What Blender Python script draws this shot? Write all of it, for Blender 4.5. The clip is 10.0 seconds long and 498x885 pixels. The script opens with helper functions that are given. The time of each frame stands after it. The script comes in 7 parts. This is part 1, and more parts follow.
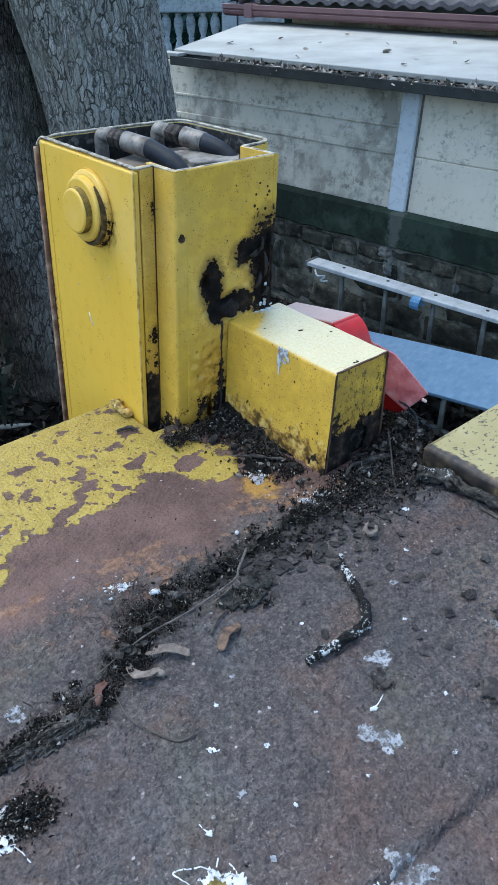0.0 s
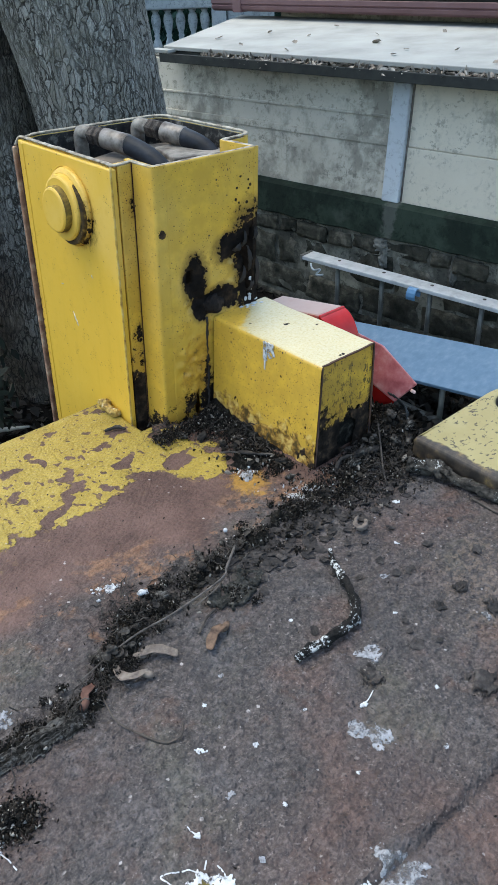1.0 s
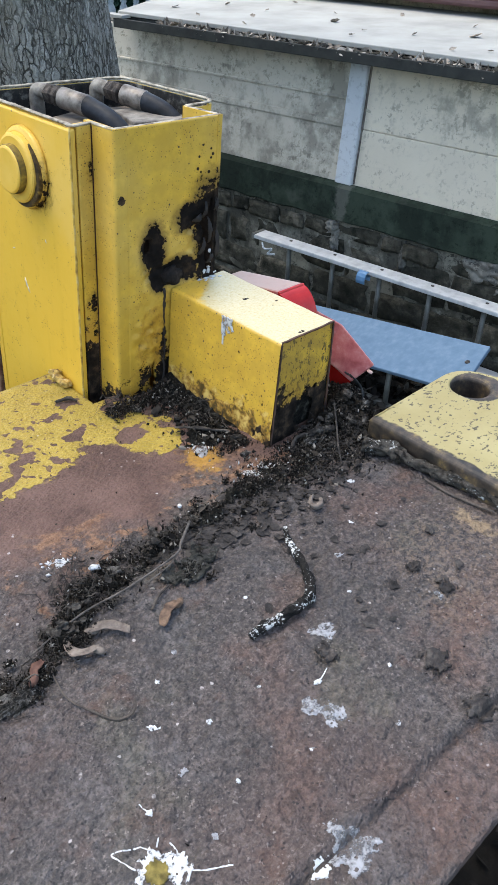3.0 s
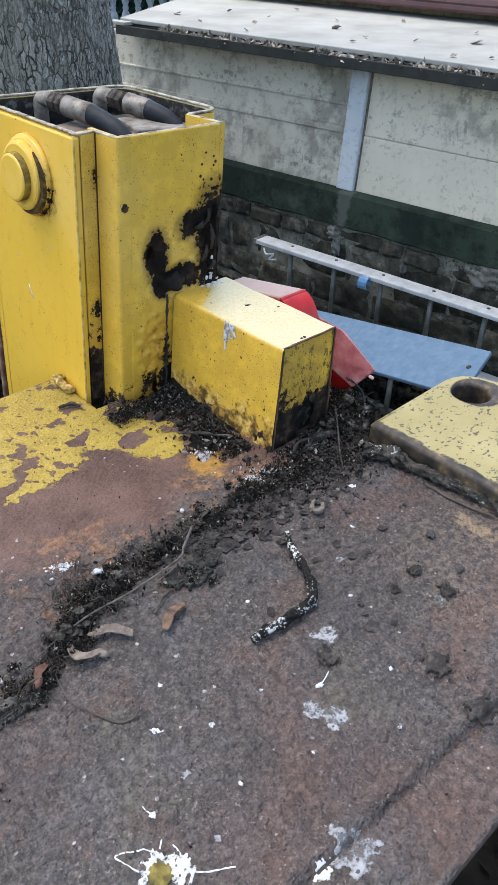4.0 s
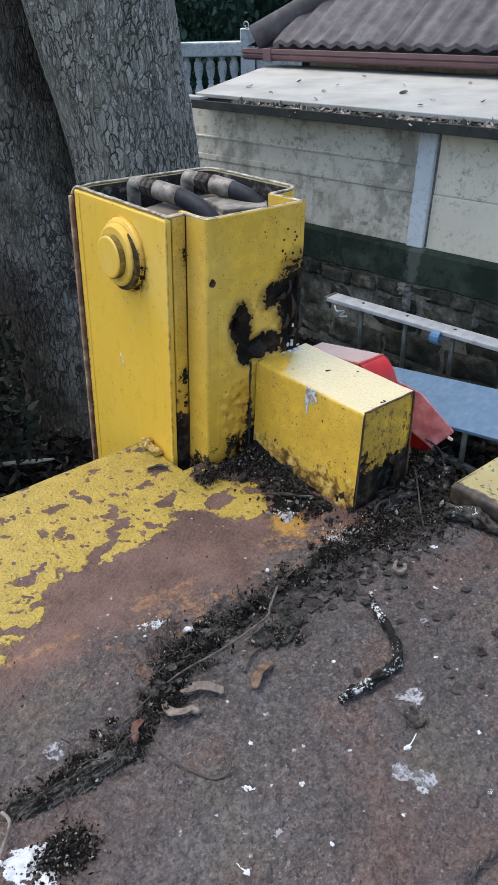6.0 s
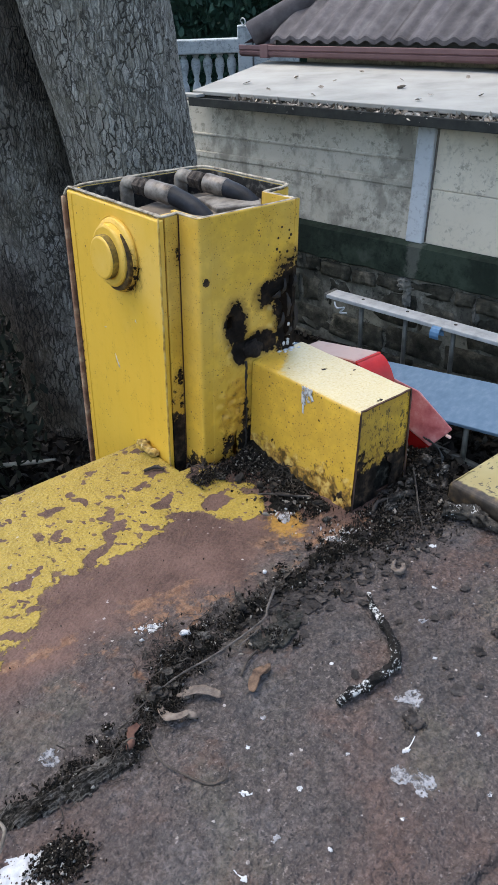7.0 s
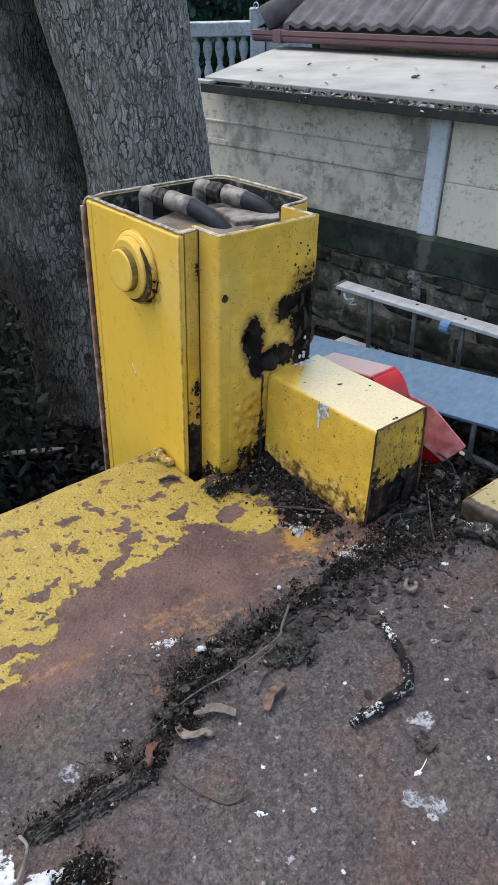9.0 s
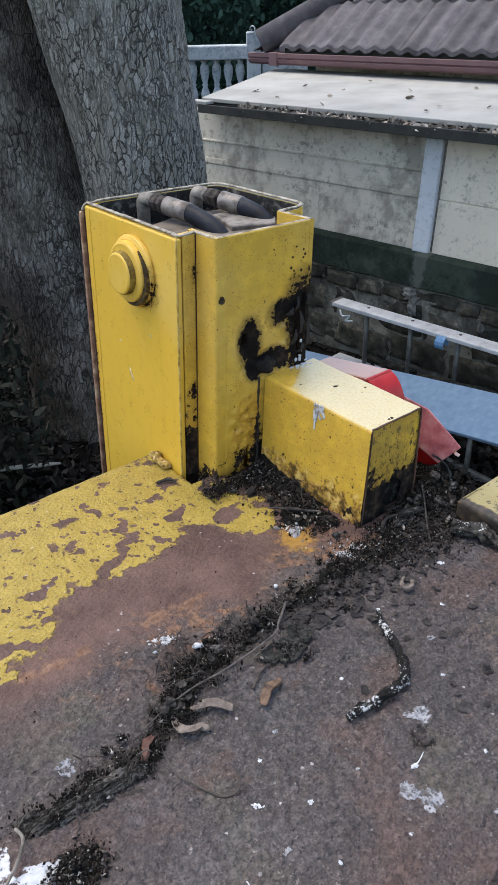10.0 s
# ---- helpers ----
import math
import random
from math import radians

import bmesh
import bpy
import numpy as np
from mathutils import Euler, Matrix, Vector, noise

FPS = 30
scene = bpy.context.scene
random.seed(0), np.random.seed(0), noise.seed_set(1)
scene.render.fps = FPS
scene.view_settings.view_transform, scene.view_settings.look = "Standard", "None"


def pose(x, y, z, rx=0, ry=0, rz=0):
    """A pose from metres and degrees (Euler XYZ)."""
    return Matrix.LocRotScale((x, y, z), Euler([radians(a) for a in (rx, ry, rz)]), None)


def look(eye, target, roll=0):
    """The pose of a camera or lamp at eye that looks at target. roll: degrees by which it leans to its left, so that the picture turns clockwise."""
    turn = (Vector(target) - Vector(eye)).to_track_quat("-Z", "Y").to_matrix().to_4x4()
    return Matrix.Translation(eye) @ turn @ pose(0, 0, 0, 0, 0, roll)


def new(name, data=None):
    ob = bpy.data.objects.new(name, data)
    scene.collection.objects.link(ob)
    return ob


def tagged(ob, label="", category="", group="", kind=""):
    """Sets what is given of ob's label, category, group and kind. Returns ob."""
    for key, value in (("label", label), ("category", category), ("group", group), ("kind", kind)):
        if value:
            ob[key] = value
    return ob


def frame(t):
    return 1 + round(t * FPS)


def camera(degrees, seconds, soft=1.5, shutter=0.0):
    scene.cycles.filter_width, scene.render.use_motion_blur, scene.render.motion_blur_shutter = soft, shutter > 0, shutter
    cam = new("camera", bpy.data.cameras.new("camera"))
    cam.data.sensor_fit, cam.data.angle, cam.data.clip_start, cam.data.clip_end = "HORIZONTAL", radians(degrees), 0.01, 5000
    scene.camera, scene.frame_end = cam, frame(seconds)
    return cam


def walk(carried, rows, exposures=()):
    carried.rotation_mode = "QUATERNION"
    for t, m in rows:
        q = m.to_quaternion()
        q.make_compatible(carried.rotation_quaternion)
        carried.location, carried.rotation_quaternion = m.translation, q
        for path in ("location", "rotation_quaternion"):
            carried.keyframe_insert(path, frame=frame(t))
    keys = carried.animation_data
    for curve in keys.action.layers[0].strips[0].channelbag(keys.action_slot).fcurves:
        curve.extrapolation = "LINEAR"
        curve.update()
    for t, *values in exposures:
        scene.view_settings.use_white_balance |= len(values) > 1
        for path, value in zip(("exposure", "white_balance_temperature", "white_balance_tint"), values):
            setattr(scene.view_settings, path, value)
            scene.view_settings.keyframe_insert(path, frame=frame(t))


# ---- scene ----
cam = camera(35.8, 10.0, 0.65)
PATH = [
    (0, (0.246, 0.214, 0.553), (1.323, 1.49, -0.549), -0.3),
    (0.5, (0.25, 0.218, 0.553), (1.321, 1.494, -0.553), -0.7),
    (1, (0.265, 0.207, 0.548), (1.331, 1.485, -0.562), -2.1),
    (1.5, (0.279, 0.192, 0.532), (1.405, 1.401, -0.596), -1.7),
    (2, (0.262, 0.212, 0.537), (1.421, 1.372, -0.61), 1.5),
    (2.5, (0.259, 0.223, 0.538), (1.414, 1.378, -0.616), 2.3),
    (4, (0.255, 0.219, 0.542), (1.411, 1.384, -0.601), 2.3),
    (4.5, (0.243, 0.219, 0.55), (1.39, 1.417, -0.567), 2.3),
    (5, (0.223, 0.228, 0.562), (1.332, 1.506, -0.504), 2.1),
    (6.5, (0.235, 0.209, 0.569), (1.298, 1.555, -0.459), -2.1),
    (7, (0.24, 0.215, 0.568), (1.302, 1.557, -0.467), -2.1),
    (7.5, (0.238, 0.22, 0.573), (1.293, 1.563, -0.468), -1.9),
    (8, (0.241, 0.222, 0.583), (1.286, 1.566, -0.466), -2.1),
    (8.5, (0.249, 0.226, 0.593), (1.286, 1.56, -0.476), -2.3),
    (9, (0.237, 0.232, 0.606), (1.275, 1.564, -0.465), -1.4),
    (9.5, (0.244, 0.215, 0.607), (1.283, 1.56, -0.446), -2.7),
    (10, (0.226, 0.218, 0.589), (1.288, 1.566, -0.438), -1.3),
]
walk(cam, [(t, look(eye, target, roll)) for t, eye, target, roll in PATH],
     [(0, 1.62, 5800, -1), (1, 1.62, 6550, 0), (2.5, 1.82, 6850, 4), (4.5, 1.77, 6900, 6), (6.5, 1.58, 6920, 7), (10, 1.57, 6960, 8.5)])

# ---- light: an overcast day ----
SUN_DIR = (radians(69), radians(-19))          # elevation, rotation
world = bpy.data.worlds.new("sky")
scene.world = world
world.use_nodes = True
wt = world.node_tree
sky = wt.nodes.new("ShaderNodeTexSky")
sky.sky_type = "NISHITA"
sky.sun_disc = False
sky.sun_elevation, sky.sun_rotation = SUN_DIR
sky.dust_density = 2.0
wt.links.new(sky.outputs[0], wt.nodes["Background"].inputs[0])
wt.nodes["Background"].inputs[1].default_value = 0.15
sun_data = bpy.data.lights.new("sun", "SUN")
sun_data.energy, sun_data.angle, sun_data.color = 0.85, radians(50), (1.0, 0.97, 0.92)
sun = new("sun", sun_data)
sun.matrix_world = look((0.9 - 1.0, 0.9 + 2.9, 8.0), (0.9, 0.9, 0))


# ---- materials ----
def node(nt, kind, **props):
    n = nt.nodes.new("ShaderNode" + kind)
    for k, v in props.items():
        if k.startswith("i_"):
            n.inputs[k[2:].replace("_", " ")].default_value = v
        elif k == "op":
            n.operation = v
        elif k == "mode":
            n.blend_type = v
    return n


class Mat:
    """A small node builder: every method returns an output socket."""

    def __init__(self, name):
        self.m = bpy.data.materials.new(name)
        self.m.use_nodes = True
        self.nt = self.m.node_tree
        self.bsdf = self.nt.nodes["Principled BSDF"]
        self.geo = self.nt.nodes.new("ShaderNodeNewGeometry")
        self.pos = self.geo.outputs["Position"]
        self.sep = None

    def axis(self, i):
        if self.sep is None:
            self.sep = self.nt.nodes.new("ShaderNodeSeparateXYZ")
            self.nt.links.new(self.pos, self.sep.inputs[0])
        return self.sep.outputs[i]

    def put(self, sock, v):
        if hasattr(v, "is_output"):
            self.nt.links.new(v, sock)
        elif v is not None:
            if isinstance(v, (tuple, list)) and len(v) == 3 and sock.type == "RGBA":
                v = (*v, 1)
            sock.default_value = v

    def scaled(self, sx, sy, sz, rz=0.0, at=(0, 0, 0)):
        n = self.nt.nodes.new("ShaderNodeMapping")
        self.nt.links.new(self.pos, n.inputs[0])
        n.inputs["Scale"].default_value = (sx, sy, sz)
        n.inputs["Rotation"].default_value = (0, 0, rz)
        n.inputs["Location"].default_value = at
        return n.outputs[0]

    def noise(self, scale, detail=4.0, rough=0.55, vec=None, distort=0.0):
        n = self.nt.nodes.new("ShaderNodeTexNoise")
        self.nt.links.new(vec or self.pos, n.inputs["Vector"])
        n.inputs["Scale"].default_value, n.inputs["Detail"].default_value = scale, detail
        n.inputs["Roughness"].default_value, n.inputs["Distortion"].default_value = rough, distort
        return n.outputs[0]

    def cells(self, scale, feature="F1", vec=None, out=0):
        n = self.nt.nodes.new("ShaderNodeTexVoronoi")
        n.feature = feature
        self.nt.links.new(vec or self.pos, n.inputs["Vector"])
        n.inputs["Scale"].default_value = scale
        return n.outputs[out]

    def calc(self, op, a, b=0.0, c=0.0):
        n = self.nt.nodes.new("ShaderNodeMath")
        n.operation = op
        self.put(n.inputs[0], a), self.put(n.inputs[1], b), self.put(n.inputs[2], c)
        return n.outputs[0]

    def step(self, v, lo, hi):
        n = self.nt.nodes.new("ShaderNodeMapRange")
        n.interpolation_type = "SMOOTHSTEP"
        self.put(n.inputs[0], v)
        n.inputs[1].default_value, n.inputs[2].default_value = lo, hi
        return n.outputs[0]

    def mix(self, f, a, b, mode="MIX"):
        n = self.nt.nodes.new("ShaderNodeMix")
        n.data_type, n.blend_type = "RGBA", mode
        self.put(n.inputs[0], f), self.put(n.inputs[6], a), self.put(n.inputs[7], b)
        return n.outputs[2]

    def ramp(self, v, *stops):
        n = self.nt.nodes.new("ShaderNodeValToRGB")
        e = n.color_ramp.elements
        while len(e) < len(stops):
            e.new(0.5)
        for el, (p, c) in zip(e, stops):
            el.position, el.color = p, (*c, 1)
        self.put(n.inputs[0], v)
        return n.outputs[0]

    def near(self, x, y, z, rx, ry, rz):
        """1 at a place, falling to 0 on an ellipsoid round it."""
        n = self.nt.nodes.new("ShaderNodeMapping")
        n.vector_type = "POINT"
        self.nt.links.new(self.pos, n.inputs[0])
        n.inputs["Scale"].default_value = (1 / rx, 1 / ry, 1 / rz)
        n.inputs["Location"].default_value = (-x / rx, -y / ry, -z / rz)
        d = self.nt.nodes.new("ShaderNodeVectorMath")
        d.operation = "LENGTH"
        self.nt.links.new(n.outputs[0], d.inputs[0])
        return self.calc("SUBTRACT", 1.0, d.outputs["Value"])

    def random(self):
        return self.nt.nodes.new("ShaderNodeObjectInfo").outputs["Random"]

    def island(self):
        return self.geo.outputs["Random Per Island"]

    def bump(self, h, strength, distance=0.002, under=None):
        n = self.nt.nodes.new("ShaderNodeBump")
        n.inputs["Strength"].default_value, n.inputs["Distance"].default_value = strength, distance
        self.put(n.inputs["Height"], h)
        if under:
            self.nt.links.new(under, n.inputs["Normal"])
        return n.outputs[0]

    def coat(self, weight, rough=0.08, ior=1.6):
        self.put(self.bsdf.inputs["Coat Weight"], weight), self.put(self.bsdf.inputs["Coat Roughness"], rough), self.put(self.bsdf.inputs["Coat IOR"], ior)

    def done(self, color, rough=0.6, metal=0.0, normal=None, spec=0.5):
        b = self.bsdf
        self.put(b.inputs["Base Color"], color), self.put(b.inputs["Roughness"], rough)
        self.put(b.inputs["Metallic"], metal), self.put(b.inputs["Specular IOR Level"], spec)
        if normal:
            self.nt.links.new(normal, b.inputs["Normal"])
        return self.m


RUST, RUST_DARK = (0.10, 0.055, 0.04), (0.018, 0.014, 0.012)


def simple(name, c1, c2, scale=10, rough=0.7, bump=0.3, bscale=80, metal=0.0, dist=0.001, c3=None, spec=0.3, vary=False):
    m = Mat(name)
    f = m.noise(scale, 6, 0.6)
    col = m.ramp(f, (0.32, c1), (0.68, c2)) if c3 is None else m.ramp(f, (0.3, c1), (0.52, c2), (0.72, c3))
    if vary:
        col = m.mix(0.5, col, m.ramp(m.random(), (0.0, (0.35, 0.35, 0.35)), (1.0, (1.0, 1.0, 1.0))), "MULTIPLY")
    h = m.calc("ADD", m.noise(bscale, 5, 0.6), m.calc("MULTIPLY", f, 0.6))
    return m.done(col, rough, metal, m.bump(h, bump, dist), spec)


def yellow_paint(name, rust_low=0.03, sky_sheen=False, burn=False, chip=0.66, speck=0.60, foot=False, heavy=False, rag=(34, 0.17), stains=(), film=0.0):
    """Yellow machine enamel with chips, streaks and rust that creeps up from the deck."""
    m = Mat(name)
    big = m.noise(5, 4, 0.5)
    streak = m.noise(9, 4, 0.6, m.scaled(6, 6, 0.6))
    fine = m.noise(160, 3, 0.6)
    col = m.ramp(big, (0.3, (0.645, 0.385, 0.036)), (0.7, (0.71, 0.435, 0.056)))
    col = m.mix(m.calc("MULTIPLY", m.step(m.noise(3.3, 5, 0.65), 0.48, 0.7), 0.7), col, (0.72, 0.48, 0.12))
    col = m.mix(m.calc("MULTIPLY", m.step(streak, 0.5, 0.8), 0.35), col, (0.54, 0.31, 0.026))
    col = m.mix(m.calc("MULTIPLY", m.step(m.noise(60, 4, 0.6), 0.5, 0.75), 0.35), col, (0.55, 0.31, 0.03))
    tiny = m.calc("MULTIPLY", m.step(m.cells(300), 0.25, 0.16), m.step(m.noise(60, 4, 0.65), speck - 0.08, speck + 0.04))
    col = m.mix(m.calc("MULTIPLY", tiny, 0.8), col, (0.09, 0.05, 0.02))
    if heavy:
        black = m.step(m.noise(120, 5, 0.7, m.scaled(1.2, 1.2, 0.7)), 0.548, 0.585)
        col = m.mix(m.calc("MULTIPLY", black, 0.9), col, (0.03, 0.022, 0.014))
    if film:
        col = m.mix(m.calc("MULTIPLY", m.step(m.noise(45, 5, 0.65), 0.25, 0.6), film), col, (0.20, 0.115, 0.03))
    dots = m.calc("MULTIPLY", m.step(m.cells(95), 0.13, 0.09), m.step(m.noise(28, 3, 0.6), speck, speck + 0.06))
    col = m.mix(dots, col, (0.05, 0.035, 0.02))
    # Sky's reflection put into the colour: upward faces turn cream away from the post.
    if sky_sheen:
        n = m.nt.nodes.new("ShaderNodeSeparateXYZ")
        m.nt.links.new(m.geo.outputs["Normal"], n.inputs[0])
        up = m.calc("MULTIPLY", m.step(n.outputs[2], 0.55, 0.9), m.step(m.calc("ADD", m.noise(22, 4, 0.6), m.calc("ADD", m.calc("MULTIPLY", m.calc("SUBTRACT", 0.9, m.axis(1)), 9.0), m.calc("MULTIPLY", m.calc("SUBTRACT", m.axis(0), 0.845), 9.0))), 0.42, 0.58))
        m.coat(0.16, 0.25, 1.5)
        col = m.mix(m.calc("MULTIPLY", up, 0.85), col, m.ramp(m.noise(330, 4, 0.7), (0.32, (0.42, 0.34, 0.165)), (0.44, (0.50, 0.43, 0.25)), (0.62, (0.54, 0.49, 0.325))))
    spots = m.step(m.calc("ADD", m.noise(48, 3, 0.55), m.calc("MULTIPLY", m.noise(9, 2, 0.5), 0.45)), chip + 0.20, chip + 0.225)
    low = m.step(m.calc("ADD", m.axis(2), m.calc("MULTIPLY", m.calc("SUBTRACT", m.noise(rag[0], 6, 0.72), 0.5), rag[1])), rust_low, rust_low - 0.008)
    rusty = m.calc("MAXIMUM", spots, low)
    stain = m.step(m.calc("ADD", m.axis(2), m.calc("MULTIPLY", m.calc("SUBTRACT", m.noise(20, 5, 0.7), 0.5), 0.16)), rust_low + 0.035, rust_low - 0.01)
    col = m.mix(m.calc("MULTIPLY", stain, 0.35), col, (0.40, 0.20, 0.03))
    for x, y, z, rx, ry, rz in stains:
        near = m.near(x, y, z, rx, ry, rz)
        blot = m.calc("ADD", near, m.calc("ADD", m.calc("MULTIPLY", m.calc("SUBTRACT", m.noise(120, 3, 0.6), 0.5), 1.6), m.calc("MULTIPLY", m.calc("SUBTRACT", m.noise(330, 3, 0.6), 0.5), 1.2)))
        col = m.mix(m.calc("MULTIPLY", m.step(blot, -0.1, 0.5), 0.55), col, (0.27, 0.15, 0.02))
        rusty = m.calc("MAXIMUM", rusty, m.step(blot, 0.42, 0.55))
    if burn:
        near = m.near(0.881, 0.932, 0.215, 0.030, 0.1, 0.052)
        for x, z, rx, rz in ((0.851, 0.220, 0.026, 0.019), (0.880, 0.162, 0.024, 0.050), (0.796, 0.188, 0.017, 0.034), (0.802, 0.154, 0.014, 0.020), (0.830, 0.157, 0.036, 0.017)):
            near = m.calc("MAXIMUM", near, m.near(x, 0.932, z, rx, 0.1, rz))
        near = m.calc("MAXIMUM", near, m.calc("SUBTRACT", m.near(0.81, 0.932, 0.01, 0.03, 0.1, 0.06), 0.3))
        ragged = m.calc("ADD", near, m.calc("ADD", m.calc("MULTIPLY", m.calc("SUBTRACT", m.noise(55, 3, 0.6), 0.5), 1.3), m.calc("MULTIPLY", m.calc("SUBTRACT", m.noise(170, 4, 0.65), 0.5), 1.1)))
        burnt = m.step(ragged, 0.06, 0.16)
        halo = m.step(ragged, -0.3, 0.12)
        col = m.mix(m.calc("MULTIPLY", halo, 0.6), col, (0.23, 0.12, 0.015))
        col = m.mix(m.calc("MULTIPLY", m.step(near, -0.45, 0.1), 0.55), col, (0.12, 0.075, 0.02))
        rusty = m.calc("MAXIMUM", rusty, burnt)
    if burn:
        blis = m.calc("ADD", m.near(0.795, 0.932, 0.055, 0.036, 0.1, 0.075), m.calc("MULTIPLY", m.calc("SUBTRACT", m.noise(55, 4, 0.6), 0.5), 2.2))
        col = m.mix(m.calc("MULTIPLY", m.step(blis, 0.0, 0.25), 0.8), col, m.ramp(m.noise(90, 4, 0.65), (0.33, (0.07, 0.036, 0.014)), (0.42, (0.42, 0.22, 0.03)), (0.60, (0.62, 0.37, 0.05))))
    if foot:
        blis = m.step(m.calc("ADD", m.axis(2), m.calc("MULTIPLY", m.calc("SUBTRACT", m.noise(45, 5, 0.7), 0.5), 0.13)), 0.036, 0.022)
        col = m.mix(m.calc("MULTIPLY", blis, 0.9), col, m.ramp(m.noise(85, 5, 0.65), (0.40, (0.03, 0.018, 0.010)), (0.49, (0.30, 0.15, 0.03)), (0.62, (0.64, 0.44, 0.13))))
    if burn:
        peck = m.calc("MULTIPLY", m.step(m.cells(120), 0.28, 0.2), m.step(m.calc("ADD", m.near(0.868, 0.925, 0.285, 0.022, 0.1, 0.026), m.calc("MULTIPLY", m.noise(60, 3, 0.5), 0.5)), 0.5, 0.56))
        peck = m.calc("MAXIMUM", peck, m.step(m.calc("ADD", m.near(0.7545, 0.934, 0.257, 0.0055, 0.008, 0.006), m.calc("MULTIPLY", m.calc("SUBTRACT", m.noise(150, 3, 0.6), 0.5), 1.5)), 0.1, 0.2))
        rusty = m.calc("MAXIMUM", rusty, peck)
    rcol = m.ramp(m.noise(70, 5, 0.6), (0.36, (0.007, 0.0055, 0.0045)), (0.52, (0.022, 0.016, 0.012)), (0.63, (0.060, 0.039, 0.025)), (0.78, (0.13, 0.075, 0.036)))
    if burn:
        rcol = m.mix(m.calc("MULTIPLY", burnt, 0.6), rcol, (0.007, 0.006, 0.0055))
    col = m.mix(rusty, col, rcol)
    h = m.calc("ADD", m.calc("MULTIPLY", m.noise(26, 3, 0.5), 0.5), m.calc("MULTIPLY", rusty, m.calc("SUBTRACT", m.noise(140, 4, 0.7), 1.2)))
    rough = m.calc("ADD", m.calc("MULTIPLY", rusty, 0.5), m.calc("ADD", 0.34, m.calc("MULTIPLY", fine, 0.22)))
    return m.done(col, rough, 0.0, m.bump(h, 0.5, 0.0015), m.calc("SUBTRACT", 0.45, m.calc("MULTIPLY", rusty, 0.35)))


def deck_rust():
    """Old deck steel: scaly grey-brown rust, a smoother brown band and what is left of yellow paint."""
    m = Mat("deck_rust")
    x, y = m.axis(0), m.axis(1)
    mid, fine, grit = m.noise(16, 5, 0.6), m.noise(120, 6, 0.7), m.noise(330, 5, 0.75)
    wide = m.noise(4, 3, 0.5)
    scaly = m.ramp(m.calc("ADD", m.calc("MULTIPLY", grit, 0.46), m.calc("ADD", m.calc("MULTIPLY", fine, 0.40), m.calc("MULTIPLY", mid, 0.14))), (0.40, (0.029, 0.026, 0.025)), (0.5, (0.063, 0.053, 0.050)), (0.60, (0.126, 0.107, 0.100)))
    scaly = m.mix(m.calc("MULTIPLY", m.step(wide, 0.45, 0.68), 0.3), scaly, (0.092, 0.054, 0.046))
    blotch = m.noise(11, 6, 0.72, m.scaled(1, 1, 1, 0, (7, 3, 0)))
    scaly = m.mix(m.calc("MULTIPLY", m.step(blotch, 0.54, 0.66), 0.35), scaly, (0.108, 0.055, 0.038))
    scaly = m.mix(m.calc("MULTIPLY", m.step(blotch, 0.47, 0.36), 0.30), scaly, (0.040, 0.039, 0.041))
    grey = m.noise(7, 5, 0.65, m.scaled(1, 1, 1, 0, (1, 9, 0)))
    scaly = m.mix(m.calc("MULTIPLY", m.step(grey, 0.53, 0.64), 0.34), scaly, m.ramp(fine, (0.4, (0.05, 0.048, 0.05)), (0.6, (0.135, 0.126, 0.126))))
    seam = m.calc("SUBTRACT", y, m.calc("SUBTRACT", 0.372, m.calc("MULTIPLY", m.calc("SUBTRACT", x, 0.55), 0.05)))
    groove = m.calc("ABSOLUTE", m.calc("ADD", m.calc("ADD", seam, 0.0075), m.calc("MULTIPLY", m.calc("SUBTRACT", m.noise(45, 4, 0.6), 0.5), 0.008)))
    scaly = m.mix(m.calc("MULTIPLY", m.step(groove, 0.0032, 0.0008), m.calc("MULTIPLY", m.step(m.noise(20, 3, 0.6), 0.38, 0.55), 0.85)), scaly, (0.028, 0.024, 0.024))
    tan = m.calc("MULTIPLY", m.step(m.calc("ADD", m.near(0.83, 0.46, 0, 0.13, 0.15, 0.3), m.calc("MULTIPLY", m.calc("SUBTRACT", m.noise(14, 4, 0.6), 0.5), 1.2)), 0.1, 0.6), m.step(m.noise(150, 4, 0.7), 0.45, 0.58))
    scaly = m.mix(m.calc("MULTIPLY", tan, 0.45), scaly, (0.21, 0.155, 0.115))
    brown = m.ramp(m.calc("ADD", m.calc("MULTIPLY", mid, 0.45), m.calc("ADD", m.calc("MULTIPLY", fine, 0.3), m.calc("MULTIPLY", grit, 0.25))), (0.40, (0.062, 0.035, 0.028)), (0.62, (0.150, 0.090, 0.073)))
    tint = m.noise(8, 4, 0.6, m.scaled(1, 1, 1, 0, (4, 4, 0)))
    scaly = m.mix(m.calc("MULTIPLY", m.step(tint, 0.52, 0.66), 0.4), scaly, m.ramp(fine, (0.4, (0.06, 0.034, 0.026)), (0.6, (0.15, 0.088, 0.07))))
    scaly = m.mix(m.calc("MULTIPLY", m.step(tint, 0.46, 0.34), 0.4), scaly, m.ramp(fine, (0.4, (0.05, 0.046, 0.032)), (0.6, (0.14, 0.128, 0.098))))
    pits = m.calc("MULTIPLY", m.step(m.calc("ADD", m.cells(240), m.calc("MULTIPLY", m.calc("SUBTRACT", m.noise(400, 2, 0.6), 0.5), 0.4)), 0.28, 0.16), m.step(m.noise(34, 4, 0.65), 0.40, 0.56))
    scaly = m.mix(m.calc("MULTIPLY", pits, 0.75), scaly, (0.020, 0.020, 0.020))
